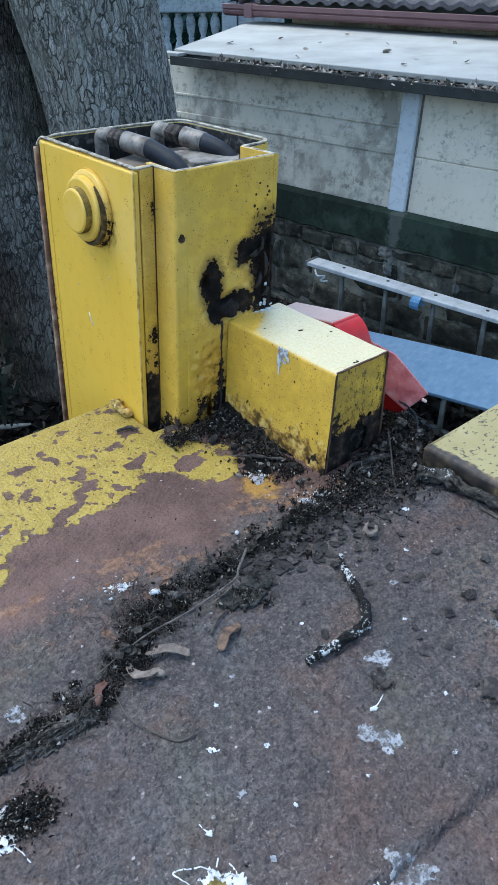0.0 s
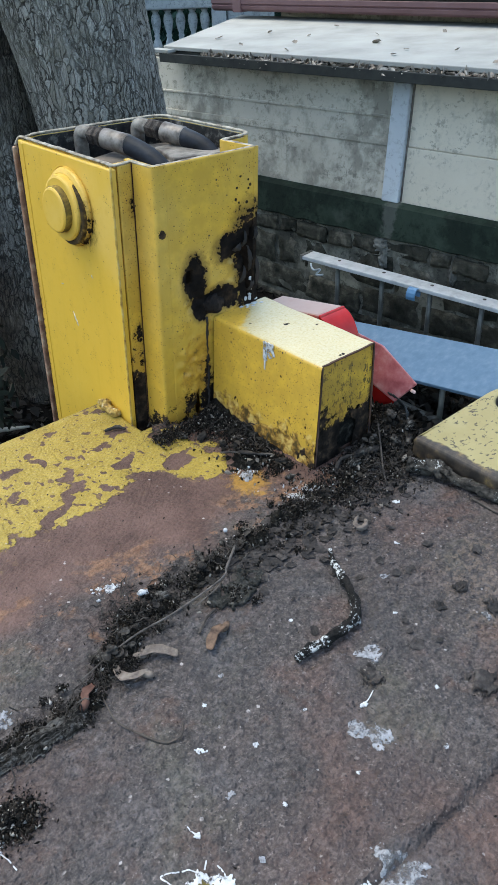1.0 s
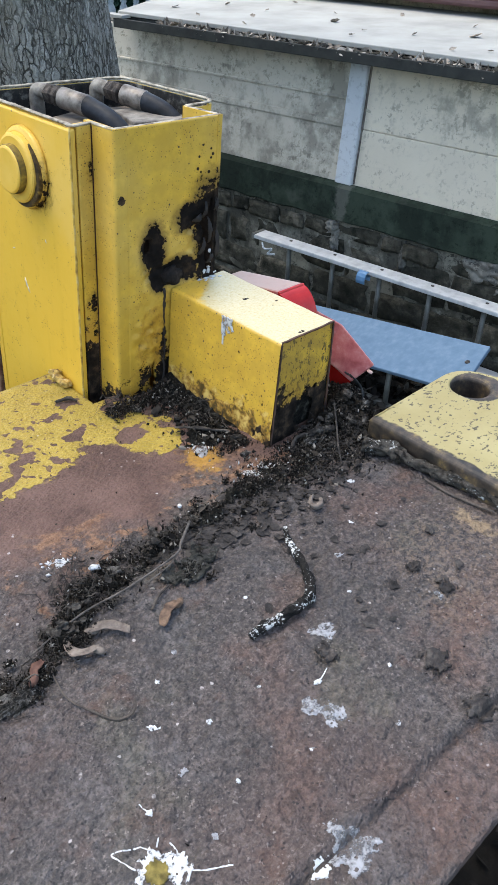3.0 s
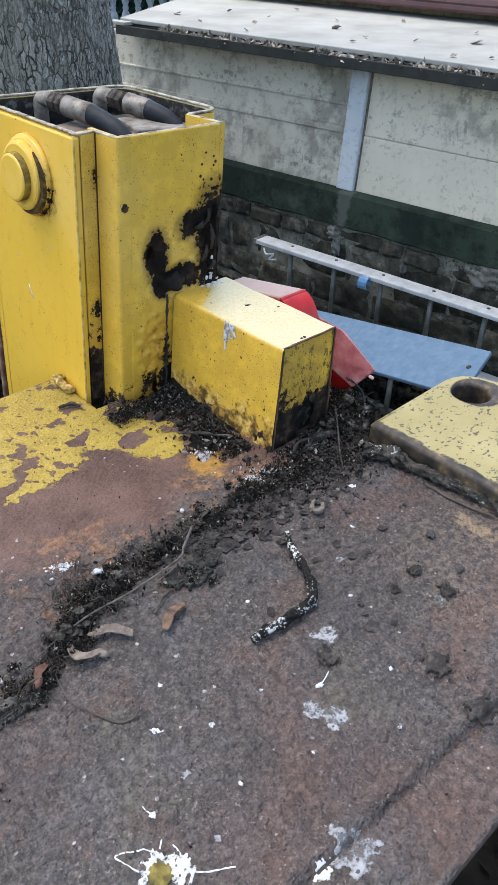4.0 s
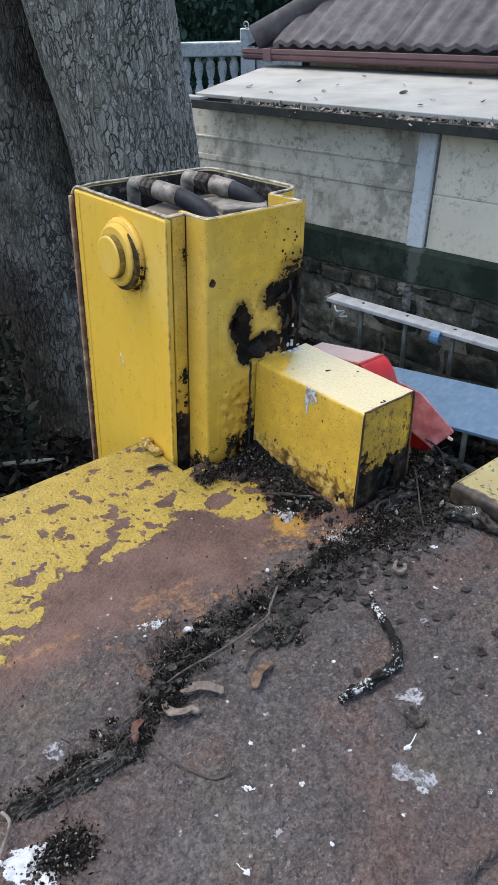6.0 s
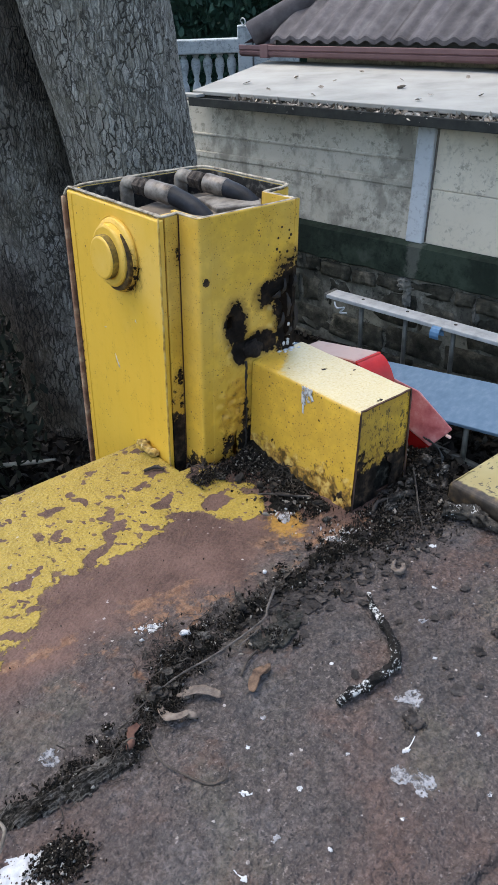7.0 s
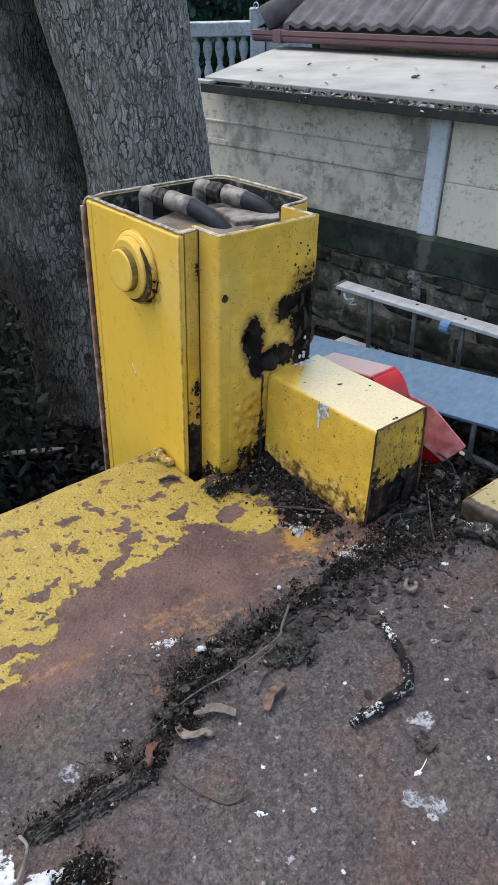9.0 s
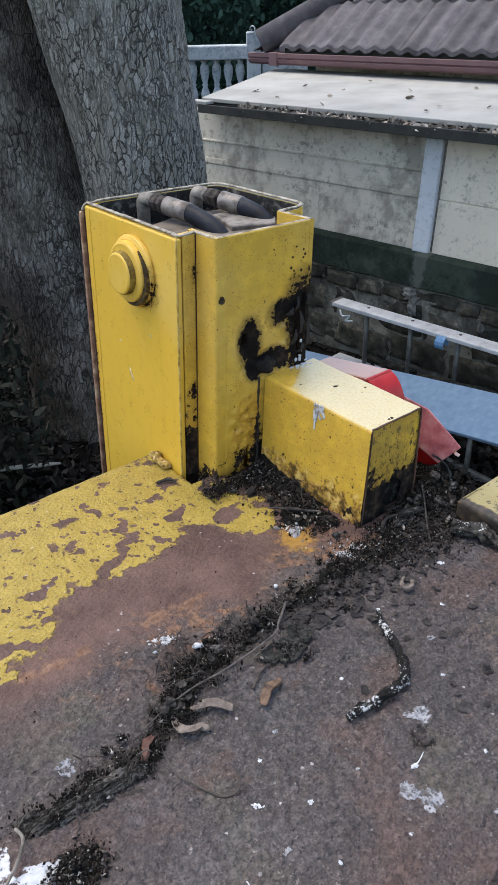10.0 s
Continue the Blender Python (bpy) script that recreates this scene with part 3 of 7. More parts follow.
M = dict(
    deck=deck_rust(),
    post=yellow_paint("yellow_enamel_post", rust_low=-0.14, chip=0.88, speck=0.60, stains=[(0.7195, 1.036, 0.255, 0.05, 0.020, 0.026), (0.7195, 1.052, 0.236, 0.05, 0.026, 0.014), (0.7195, 1.206, 0.17, 0.05, 0.010, 0.25)]),
    boss=yellow_paint("yellow_enamel_dirty", rust_low=-0.14, chip=0.88, speck=0.60, stains=[(0.7155, 1.034, 0.262, 0.012, 0.014, 0.034), (0.7155, 1.05, 0.236, 0.012, 0.026, 0.014)]),
    pinside=simple("grimy_olive_enamel", (0.035, 0.024, 0.010), (0.20, 0.13, 0.025), 70, 0.7, 0.5, 180, c3=(0.46, 0.31, 0.05)),
    side=yellow_paint("yellow_enamel_stained", rust_low=0.085, chip=0.72, speck=0.42, rag=(60, 0.22), stains=[(0.735, 0.985, 0.122, 0.012, 0.05, 0.022), (0.745, 0.985, 0.285, 0.008, 0.05, 0.016)], film=0.30),
    hat=yellow_paint("yellow_enamel_burnt", rust_low=0.008, burn=True, chip=0.78, speck=0.52, film=0.26, stains=[(0.777, 0.932, 0.020, 0.016, 0.05, 0.036), (0.806, 0.93, 0.055, 0.010, 0.05, 0.05)]),
    stub=yellow_paint("yellow_enamel_beam", rust_low=-0.004, sky_sheen=True, chip=0.71, speck=0.46, film=0.30, foot=True, rag=(45, 0.11)),
    rim=simple("bare_worn_edge", (0.07, 0.05, 0.035), (0.33, 0.285, 0.22), 95, 0.7, 0.5, 220, c3=(0.50, 0.45, 0.37)),
    brownrim=simple("rusty_brown_edge", (0.12, 0.055, 0.035), (0.27, 0.15, 0.095), 60, 0.75, 0.5, 160, c3=(0.50, 0.36, 0.24)),
    char=simple("charred_rust", (0.004, 0.0035, 0.003), (0.016, 0.012, 0.010), 90, 0.85, 0.9, 160, dist=0.003, c3=(0.05, 0.036, 0.028), spec=0.2),
    corner=simple("worn_ochre_corner", (0.16, 0.08, 0.025), (0.52, 0.33, 0.07), 90, 0.7, 0.5, 200, c3=(0.58, 0.46, 0.22)),
    weld=simple("flaking_weld_paint", (0.10, 0.055, 0.025), (0.50, 0.33, 0.085), 90, 0.7, 1.0, 150, c3=(0.60, 0.53, 0.40), dist=0.003),
    palewood=simple("barkless_wood", (0.26, 0.23, 0.19), (0.42, 0.38, 0.32), 40, 0.85, 0.4, 150),
    gapgrime=simple("grimy_brown_gap", (0.012, 0.009, 0.006), (0.075, 0.045, 0.016), 110, 0.85, 0.8, 160, c3=(0.34, 0.22, 0.05)),
    gap=simple("red_brown_gap", (0.02, 0.008, 0.006), (0.06, 0.02, 0.015), 60, 0.85, 0.5, 160),
    rootlet=simple("black_rootlet", (0.009, 0.0075, 0.007), (0.042, 0.035, 0.030), 90, 0.9, 0.4, 200, c3=(0.14, 0.122, 0.105)),
    pale=None,
    rust=simple("dark_rust", RUST_DARK, RUST, 25, 0.9, 0.6, 120, c3=(0.14, 0.07, 0.035)),
    dark=simple("dark_steel", (0.012, 0.012, 0.012), (0.05, 0.04, 0.035), 18, 0.75, 0.4, 90),
    rubber=simple("hose_rubber", (0.003, 0.003, 0.004), (0.010, 0.012, 0.017), 40, 0.55, 0.35, 200, c3=(0.03, 0.033, 0.04), spec=0.25),
    ferrule=simple("worn_fitting_steel", (0.055, 0.046, 0.040), (0.21, 0.18, 0.152), 80, 0.5, 0.5, 170, 0.35, c3=(0.29, 0.26, 0.235)),
    nut=simple("dirty_nut_steel", (0.012, 0.010, 0.009), (0.055, 0.043, 0.035), 110, 0.75, 1.0, 160, 0.2, dist=0.003, c3=(0.16, 0.13, 0.11)),
    elbow=simple("painted_elbow", (0.08, 0.066, 0.054), (0.32, 0.285, 0.24), 60, 0.6, 0.5, 150),
    block=simple("dusty_cylinder_head", (0.10, 0.08, 0.062), (0.25, 0.205, 0.16), 30, 0.85, 0.4, 120),
    red=red_plastic(),
    redflap=simple("scratched_red_lens", (0.25, 0.055, 0.060), (0.37, 0.115, 0.120), 55, 0.4, 0.3, 160, c3=(0.47, 0.23, 0.225)),
    pinkchip=simple("broken_pink_plastic", (0.40, 0.25, 0.23), (0.60, 0.46, 0.43), 90, 0.6, 0.4, 200),
    redlens=simple("red_lens", (0.30, 0.010, 0.010), (0.40, 0.018, 0.016), 30, 0.2, 0.1, 120),
    wire=simple("black_wire", (0.01, 0.01, 0.01), (0.03, 0.03, 0.03), 60, 0.5),
    bark=bark_material(),
    darkbark=bark_material("shaded_bark", True),
    panel=concrete("weathered_panel", (0.42, 0.375, 0.305), (0.56, 0.515, 0.43), (0.15, 0.137, 0.112), 0.51),
    panel_pale=concrete("pale_panel", (0.57, 0.50, 0.395), (0.69, 0.61, 0.485), (0.22, 0.198, 0.16), 0.54, 0.0, 0.55),
    panel_clean=concrete("clean_panel", (0.55, 0.485, 0.385), (0.66, 0.585, 0.465), (0.30, 0.27, 0.22), 0.66, 0.0, 0.12),
    pillar=concrete("painted_pillar", (0.44, 0.46, 0.475), (0.53, 0.55, 0.565), (0.30, 0.31, 0.32), 0.62),
    plinth=concrete("green_black_plinth", (0.017, 0.025, 0.018), (0.039, 0.053, 0.039), (0.009, 0.012, 0.010), 0.50, 0.03, 0.6, 0.06, [(3.40, 2.76, -0.70, 0.2, 0.055, 0.20)]),
    cement=concrete("smeared_cement", (0.085, 0.083, 0.073), (0.19, 0.183, 0.163), (0.02, 0.02, 0.018), 0.50, 0.12, 0.8, 0.1),
    shadowline=simple("pillar_shadow_brown", (0.05, 0.043, 0.036), (0.14, 0.12, 0.10), 30, 0.95, 0.6, 80, c3=(0.25, 0.22, 0.19)),
    mortar=concrete("mossy_mortar", (0.075, 0.073, 0.060), (0.27, 0.255, 0.21), (0.012, 0.012, 0.010), 0.46, 0.35, 0.8, 0.1),
    stone=simple("wall_stone", (0.016, 0.017, 0.013), (0.062, 0.058, 0.045), 13, 0.95, 1.0, 45, dist=0.012, c3=(0.17, 0.152, 0.12), vary=True, spec=0.1),
    slab=simple("pale_roof_slab", (0.25, 0.245, 0.222), (0.33, 0.322, 0.295), 3, 0.9, 0.3, 60, c3=(0.38, 0.37, 0.34)),
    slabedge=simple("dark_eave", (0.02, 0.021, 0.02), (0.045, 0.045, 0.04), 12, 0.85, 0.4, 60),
    gutter=simple("brown_gutter", (0.115, 0.062, 0.066), (0.155, 0.088, 0.093), 6, 0.5, 0.2, 60),
    tile=simple("roof_tile", (0.050, 0.045, 0.051), (0.094, 0.084, 0.092), 9, 0.75, 0.5, 80, c3=(0.145, 0.135, 0.14), vary=True),
    balustrade=concrete("balustrade_stone", (0.30, 0.33, 0.345), (0.42, 0.445, 0.455), (0.13, 0.15, 0.15), 0.54),
    alu=simple("dull_aluminium", (0.33, 0.335, 0.34), (0.44, 0.445, 0.45), 22, 0.65, 0.2, 150, 0.1, c3=(0.50, 0.50, 0.50)),
    rung=simple("ladder_rung", (0.085, 0.085, 0.078), (0.16, 0.158, 0.147), 20, 0.5, 0.2, 150, 0.4),
    board=simple("blue_grey_board", (0.084, 0.139, 0.208), (0.104, 0.164, 0.236), 26, 0.8, 0.10, 200, c3=(0.140, 0.198, 0.266), spec=0.25),
    bluetie=simple("blue_plastic", (0.075, 0.17, 0.30), (0.13, 0.25, 0.40), 20, 0.45),
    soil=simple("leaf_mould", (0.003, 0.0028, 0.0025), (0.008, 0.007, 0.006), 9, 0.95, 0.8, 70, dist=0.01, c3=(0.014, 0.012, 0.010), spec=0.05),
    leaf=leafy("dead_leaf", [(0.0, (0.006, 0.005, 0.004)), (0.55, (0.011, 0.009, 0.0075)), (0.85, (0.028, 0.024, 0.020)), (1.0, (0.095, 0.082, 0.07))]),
    bits=leafy("leaf_bit", [(0.0, (0.012, 0.010, 0.008)), (0.55, (0.026, 0.022, 0.018)), (0.88, (0.06, 0.051, 0.043)), (1.0, (0.20, 0.175, 0.15))]),
    roofleaf=leafy("dry_leaf", [(0.0, (0.10, 0.085, 0.07)), (0.6, (0.30, 0.255, 0.21)), (1.0, (0.52, 0.46, 0.39))]),
    lining=simple("dark_speckled", (0.005, 0.005, 0.006), (0.026, 0.023, 0.020), 85, 0.85, 0.5, 150, c3=(0.22, 0.20, 0.17)),
    moss=simple("mould_and_hollow_black", (0.003, 0.003, 0.0025), (0.012, 0.011, 0.009), 110, 0.95, 1.0, 190, dist=0.006, c3=(0.07, 0.066, 0.055), spec=0.1),
    hedge=leafy("hedge_leaf", [(0.0, (0.012, 0.03, 0.022)), (0.6, (0.022, 0.055, 0.038)), (1.0, (0.04, 0.085, 0.06))], 0.5),
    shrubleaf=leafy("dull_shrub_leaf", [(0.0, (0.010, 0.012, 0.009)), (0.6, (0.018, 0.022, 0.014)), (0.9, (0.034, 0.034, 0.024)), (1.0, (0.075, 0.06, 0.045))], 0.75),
    # Palest crumbs: light chips, and wet glints put into the colour.
    crumb=leafy("black_crumb", [(0.0, (0.003, 0.0027, 0.0024)), (0.5, (0.010, 0.009, 0.008)), (0.8, (0.033, 0.028, 0.024)), (0.95, (0.085, 0.073, 0.063)), (0.992, (0.38, 0.36, 0.33))], 0.9),
    flake=simple("rust_flake", (0.014, 0.012, 0.0115), (0.044, 0.037, 0.034), 90, 0.85, 1.0, 190, dist=0.003, c3=(0.11, 0.094, 0.085), vary=True),
    barkplate=simple("grey_bark_plate", (0.010, 0.010, 0.009), (0.040, 0.039, 0.035), 120, 0.95, 1.0, 260, dist=0.004, c3=(0.12, 0.115, 0.105), spec=0.1),
    stalk=simple("pale_grey_stalk", (0.042, 0.036, 0.032), (0.125, 0.108, 0.096), 120, 0.9, 0.6, 260),
    twig=simple("grey_twig", (0.035, 0.028, 0.024), (0.11, 0.09, 0.075), 70, 0.9, 0.6, 200),
    limetwig=None,
    redseed=simple("red_samara", (0.06, 0.028, 0.020), (0.15, 0.076, 0.056), 90, 0.75, 0.5, 200),
    strip=None,
    root=simple("black_root", (0.006, 0.005, 0.005), (0.034, 0.029, 0.025), 75, 0.9, 1.0, 120, dist=0.006, c3=(0.17, 0.155, 0.135)),
    oldlime=lime("thick_dropping", (0.34, 0.345, 0.36), (0.56, 0.57, 0.59), 0.30, 0.12),
    seed=simple("samara", (0.06, 0.035, 0.024), (0.23, 0.145, 0.095), 140, 0.75, 0.5, 200, vary=True),
    seedpale=simple("pale_samara", (0.075, 0.057, 0.048), (0.22, 0.18, 0.15), 130, 0.75, 0.5, 200),
    white=lime("dropping", (0.28, 0.28, 0.29), (0.60, 0.60, 0.60), 0.40, 0.10),
    greywhite=lime("old_dropping", (0.18, 0.178, 0.185), (0.31, 0.308, 0.322), 0.33, 0.26),
    chalk=simple("fresh_dropping", (0.36, 0.36, 0.37), (0.62, 0.62, 0.62), 150, 0.8, 0.4, 200),
    mossy=simple("yellow_dropping", (0.06, 0.045, 0.012), (0.24, 0.185, 0.05), 120, 0.85, 0.5, 200),
)


def pale_lug():
    m = Mat("pale_yellow_lug")
    base = m.ramp(m.noise(12, 5, 0.6), (0.3, (0.27, 0.215, 0.08)), (0.7, (0.35, 0.295, 0.135)))
    pits = m.step(m.noise(150, 3, 0.6, m.scaled(1, 1.4, 1, radians(15))), 0.595, 0.625)
    edge = m.calc("SUBTRACT", m.axis(0), 0.9155)
    bare = m.step(m.calc("ADD", edge, m.calc("MULTIPLY", m.calc("SUBTRACT", m.noise(30, 5, 0.6), 0.5), 0.03)), 0.012, 0.008)
    ring = m.step(m.calc("ADD", m.near(1.079, 0.628, 0.03, 0.037, 0.037, 0.3), m.calc("MULTIPLY", m.calc("SUBTRACT", m.noise(50, 4, 0.6), 0.5), 0.3)), 0.02, 0.08)
    side = m.step(m.calc("ADD", m.axis(2), m.calc("MULTIPLY", m.calc("SUBTRACT", m.noise(60, 4, 0.6), 0.5), 0.006)), 0.028, 0.024)
    worn = m.calc("MAXIMUM", m.calc("MAXIMUM", bare, ring), side)
    rcol = m.ramp(m.noise(55, 5, 0.6), (0.36, (0.012, 0.009, 0.007)), (0.52, (0.050, 0.035, 0.024)), (0.60, (0.10, 0.07, 0.036)), (0.74, (0.28, 0.19, 0.05)))
    col = m.mix(m.calc("MULTIPLY", pits, 0.9), base, (0.045, 0.034, 0.02))
    col = m.mix(worn, col, rcol)
    h = m.calc("SUBTRACT", m.calc("MULTIPLY", m.noise(90, 4, 0.6), 0.4), m.calc("MULTIPLY", m.calc("MAXIMUM", pits, worn), 0.6))
    return m.done(col, 0.6, 0, m.bump(h, 0.6, 0.0015))


def lime_twig(name, gaps, tone=((0.004, 0.004, 0.004), (0.022, 0.019, 0.017))):
    m = Mat(name)
    lime = m.step(m.calc("ADD", m.noise(330, 5, 0.75), m.calc("MULTIPLY", m.noise(52, 2, 0.5), 0.8)), gaps, gaps + 0.04)
    col = m.mix(lime, m.ramp(m.noise(110, 4, 0.65), (0.35, tone[0]), (0.68, tone[1])), (0.50, 0.50, 0.49))
    return m.done(col, 0.85, 0, m.bump(m.noise(180, 4, 0.7), 0.8, 0.003), 0.15)


def bark_strip():
    """Shredded grey bark: fibres that run along the strip."""
    m = Mat("shredded_bark")
    along = m.noise(90, 5, 0.7, m.scaled(0.35, 2.2, 1, radians(8)), 1.5)
    col = m.ramp(m.calc("ADD", m.calc("MULTIPLY", along, 0.65), m.calc("MULTIPLY", m.noise(260, 4, 0.7), 0.35)), (0.40, (0.006, 0.006, 0.005)), (0.49, (0.032, 0.029, 0.026)), (0.60, (0.17, 0.158, 0.145)))
    return m.done(col, 0.95, 0, m.bump(along, 1.0, 0.006), 0.1)


M["strip"] = bark_strip()
M["pale"], M["limetwig"], M["limeroot"] = pale_lug(), lime_twig("black_twig_with_lime", 0.935), lime_twig("black_root_with_lime", 1.07, ((0.007, 0.006, 0.005), (0.085, 0.076, 0.066)))


# ---- building helpers ----
def part(name, bm, material, parent=None, label="", smooth=False):
    """Links a bmesh as one mesh object, under a thing or a part."""
    me = bpy.data.meshes.new(name)
    bm.normal_update()
    bm.to_mesh(me)
    bm.free()
    if smooth:
        me.shade_smooth()
    me.materials.append(material)
    ob = new(name, me)
    if parent:
        ob.parent = parent
    if label:
        tagged(ob, label)
    return ob


def thing(name, label, category, group="", kind="", at=(0, 0, 0)):
    ob = new(name)
    ob.location = at
    return tagged(ob, label, category, group, kind)


def box(bm, lo, hi, bevel=0.0, seg=2, m=None):
    r = bmesh.ops.create_cube(bm, size=1.0)
    vs = r["verts"]
    c, s = [(a + b) / 2 for a, b in zip(lo, hi)], [b - a for a, b in zip(lo, hi)]
    for v in vs:
        v.co = Vector((c[0] + v.co.x * s[0], c[1] + v.co.y * s[1], c[2] + v.co.z * s[2]))
    if bevel:
        es = list({e for v in vs for e in v.link_edges})
        out = bmesh.ops.bevel(bm, geom=es, offset=bevel, segments=seg, affect="EDGES", profile=0.5)
        vs = list({v for f in out["faces"] for v in f.verts} | {v for v in vs if v.is_valid})
    if m:
        bmesh.ops.transform(bm, matrix=m, verts=[v for v in vs if v.is_valid])
    return vs


def boxed(lo, hi, bevel=0.003, seg=2, m=None):
    bm = bmesh.new()
    box(bm, lo, hi, bevel, seg)
    if m:
        bmesh.ops.transform(bm, matrix=m, verts=bm.verts)
    return bm


def tube(points, radii, seg=12, rough=0.0, cap=True):
    """A round bar along points, with a radius at each."""
    bm = bmesh.new()
    pts = [Vector(p) for p in points]
    if not isinstance(radii, (list, tuple)):
        radii = [radii] * len(pts)
    rings, side = [], None
    for i, p in enumerate(pts):
        d = (pts[min(i + 1, len(pts) - 1)] - pts[max(i - 1, 0)]).normalized()
        if side is None:
            side = d.orthogonal().normalized()
        side = (side - d * side.dot(d)).normalized()
        up = d.cross(side)
        ring = []
        for k in range(seg):
            a = 2 * math.pi * k / seg
            r = radii[i]
            if rough:
                r *= 1 + rough * noise.noise(Vector((p.x * 90 + math.cos(a) * 1.5, p.y * 90 + math.sin(a) * 1.5, p.z * 90 + 7))) + 0.45 * rough * noise.noise(Vector((p.x * 260 + math.cos(a) * 3, p.y * 260 + math.sin(a) * 3, p.z * 260 + 3)))
            ring.append(bm.verts.new(p + (side * math.cos(a) + up * math.sin(a)) * r))
        rings.append(ring)
    for a, b in zip(rings, rings[1:]):
        for k in range(seg):
            bm.faces.new((a[k], a[(k + 1) % seg], b[(k + 1) % seg], b[k]))
    if cap:
        bm.faces.new(rings[0][::-1]), bm.faces.new(rings[-1])
    return bm


def smooth_path(pts, n=6):
    """Catmull-Rom through the points."""
    p = [Vector(a) for a in pts]
    out = []
    for i in range(len(p) - 1):
        a, b, c, d = p[max(i - 1, 0)], p[i], p[i + 1], p[min(i + 2, len(p) - 1)]
        for k in range(n):
            t = k / n
            out.append(0.5 * ((2 * b) + (c - a) * t + (2 * a - 5 * b + 4 * c - d) * t * t + (3 * b - a - 3 * c + d) * t ** 3))
    return out + [p[-1]]


def prism(outline, z0, z1, bevel=0.0):
    """A solid of the outline (x, y), from z0 to z1."""
    bm = bmesh.new()
    vs = [bm.verts.new((x, y, z1)) for x, y in outline]
    f = bm.faces.new(vs)
    if f.normal.z < 0:
        f.normal_flip()
    r = bmesh.ops.extrude_face_region(bm, geom=[f])
    for v in r["geom"]:
        if isinstance(v, bmesh.types.BMVert):
            v.co.z = z0
    bmesh.ops.recalc_face_normals(bm, faces=bm.faces)
    if bevel:
        top = [e for e in bm.edges if all(v.co.z > z1 - 1e-5 for v in e.verts)]
        bmesh.ops.bevel(bm, geom=top, offset=bevel, segments=2, affect="EDGES", profile=0.5)
    return bm


def strip_wall(line, z0, z1, thick, closed=False):
    """A plate bent along a line (x, y), of a thickness to its left."""
    pts = [Vector((x, y)) for x, y in line]
    n = len(pts)
    off = []
    for i in range(n):
        a = pts[i] - pts[i - 1] if i or closed else pts[1] - pts[0]
        b = pts[(i + 1) % n] - pts[i] if i < n - 1 or closed else pts[i] - pts[i - 1]
        na, nb = Vector((-a.y, a.x)).normalized(), Vector((-b.y, b.x)).normalized()
        m = (na + nb)
        m = m / max(m.length_squared, 0.3) * 2
        off.append(pts[i] + m * thick)
    bm = bmesh.new()
    rows = [[bm.verts.new((p.x, p.y, z)) for p, z in ((pts[i], z0), (pts[i], z1), (off[i], z1), (off[i], z0))] for i in range(n)]
    for i in range(n - (0 if closed else 1)):
        a, b = rows[i], rows[(i + 1) % n]
        for k in range(4):
            bm.faces.new((a[k], b[k], b[(k + 1) % 4], a[(k + 1) % 4]))
    if not closed:
        bm.faces.new(rows[0]), bm.faces.new(rows[-1][::-1])
    bmesh.ops.recalc_face_normals(bm, faces=bm.faces)
    return bm


def rounded(pts, r, n=5):
    """The polyline with its inner corners rounded."""
    out = [pts[0]]
    for a, b, c in zip(pts, pts[1:], pts[2:]):
        a, b, c = Vector(a), Vector(b), Vector(c)
        k = min(r, (a - b).length * 0.45, (c - b).length * 0.45)
        p, q = b + (a - b).normalized() * k, b + (c - b).normalized() * k
        out += [tuple((1 - t) ** 2 * p + 2 * t * (1 - t) * b + t * t * q) for t in [i / n for i in range(n + 1)]]
    return out + [pts[-1]]


def disc(radius, depth, seg=40, bevel=0.0, m=None):
    bm = bmesh.new()
    bmesh.ops.create_cone(bm, cap_ends=True, segments=seg, radius1=radius, radius2=radius, depth=depth)
    if bevel:
        es = [e for e in bm.edges if e.is_manifold and len(e.link_faces) == 2 and abs(e.calc_face_angle(0)) > 1.0]
        bmesh.ops.bevel(bm, geom=es, offset=bevel, segments=2, affect="EDGES", profile=0.5)
    if m:
        bmesh.ops.transform(bm, matrix=m, verts=bm.verts)
    return bm


def fbm(x, y, z=0.0, octaves=4):
    return noise.fractal(Vector((x, y, z)), 0.9, 2.0, octaves)


# ---- the machine ----
machine = thing("old_machine_frame", "rusty yellow steel machine frame with a peeling deck", "machine")

# deck plate: a fine sheet with scale and dents, cut out round the post
DX0, DX1, DY0, DY1, STEP = 0.10, 0.965, 0.302, 1.068, 0.003


def deck_height(x, y):
    rough = 1.0 if y < 0.70 else max(0.25, 1 - (y - 0.70) / 0.06)
    h = 0.0021 * rough * fbm(x * 80, y * 80, 1.3) + 0.0009 * rough * fbm(x * 190, y * 190, 5.0, 2) + 0.0012 * fbm(x * 7, y * 7, 2.0, 3)
    seam = y - (0.372 + 0.004 * fbm(x * 14, 0, 3.0, 2) - 0.05 * (x - 0.55))
    h += 0.0042 * math.exp(-(seam / 0.007) ** 2) - 0.0032 * math.exp(-((seam + 0.0085) / 0.003) ** 2) - (0.0015 if seam < -0.008 else 0)
    far = max(0.0, y - 1.045)
    return h - 12 * far * far


nx, ny = int((DX1 - DX0) / STEP) + 1, int((DY1 - DY0) / STEP) + 1
bm = bmesh.new()
grid = {}
for i in range(nx):
    for j in range(ny):
        x, y = DX0 + i * STEP, DY0 + j * STEP
        if (x > 0.707 and y > 0.957) or (x > 0.752 and y > 0.936):
            continue
        grid[i, j] = bm.verts.new((x, y, deck_height(x, y)))
for (i, j), v in grid.items():
    q = [(i, j), (i + 1, j), (i + 1, j + 1), (i, j + 1)]
    if all(k in grid for k in q):
        bm.faces.new([grid[k] for k in q])
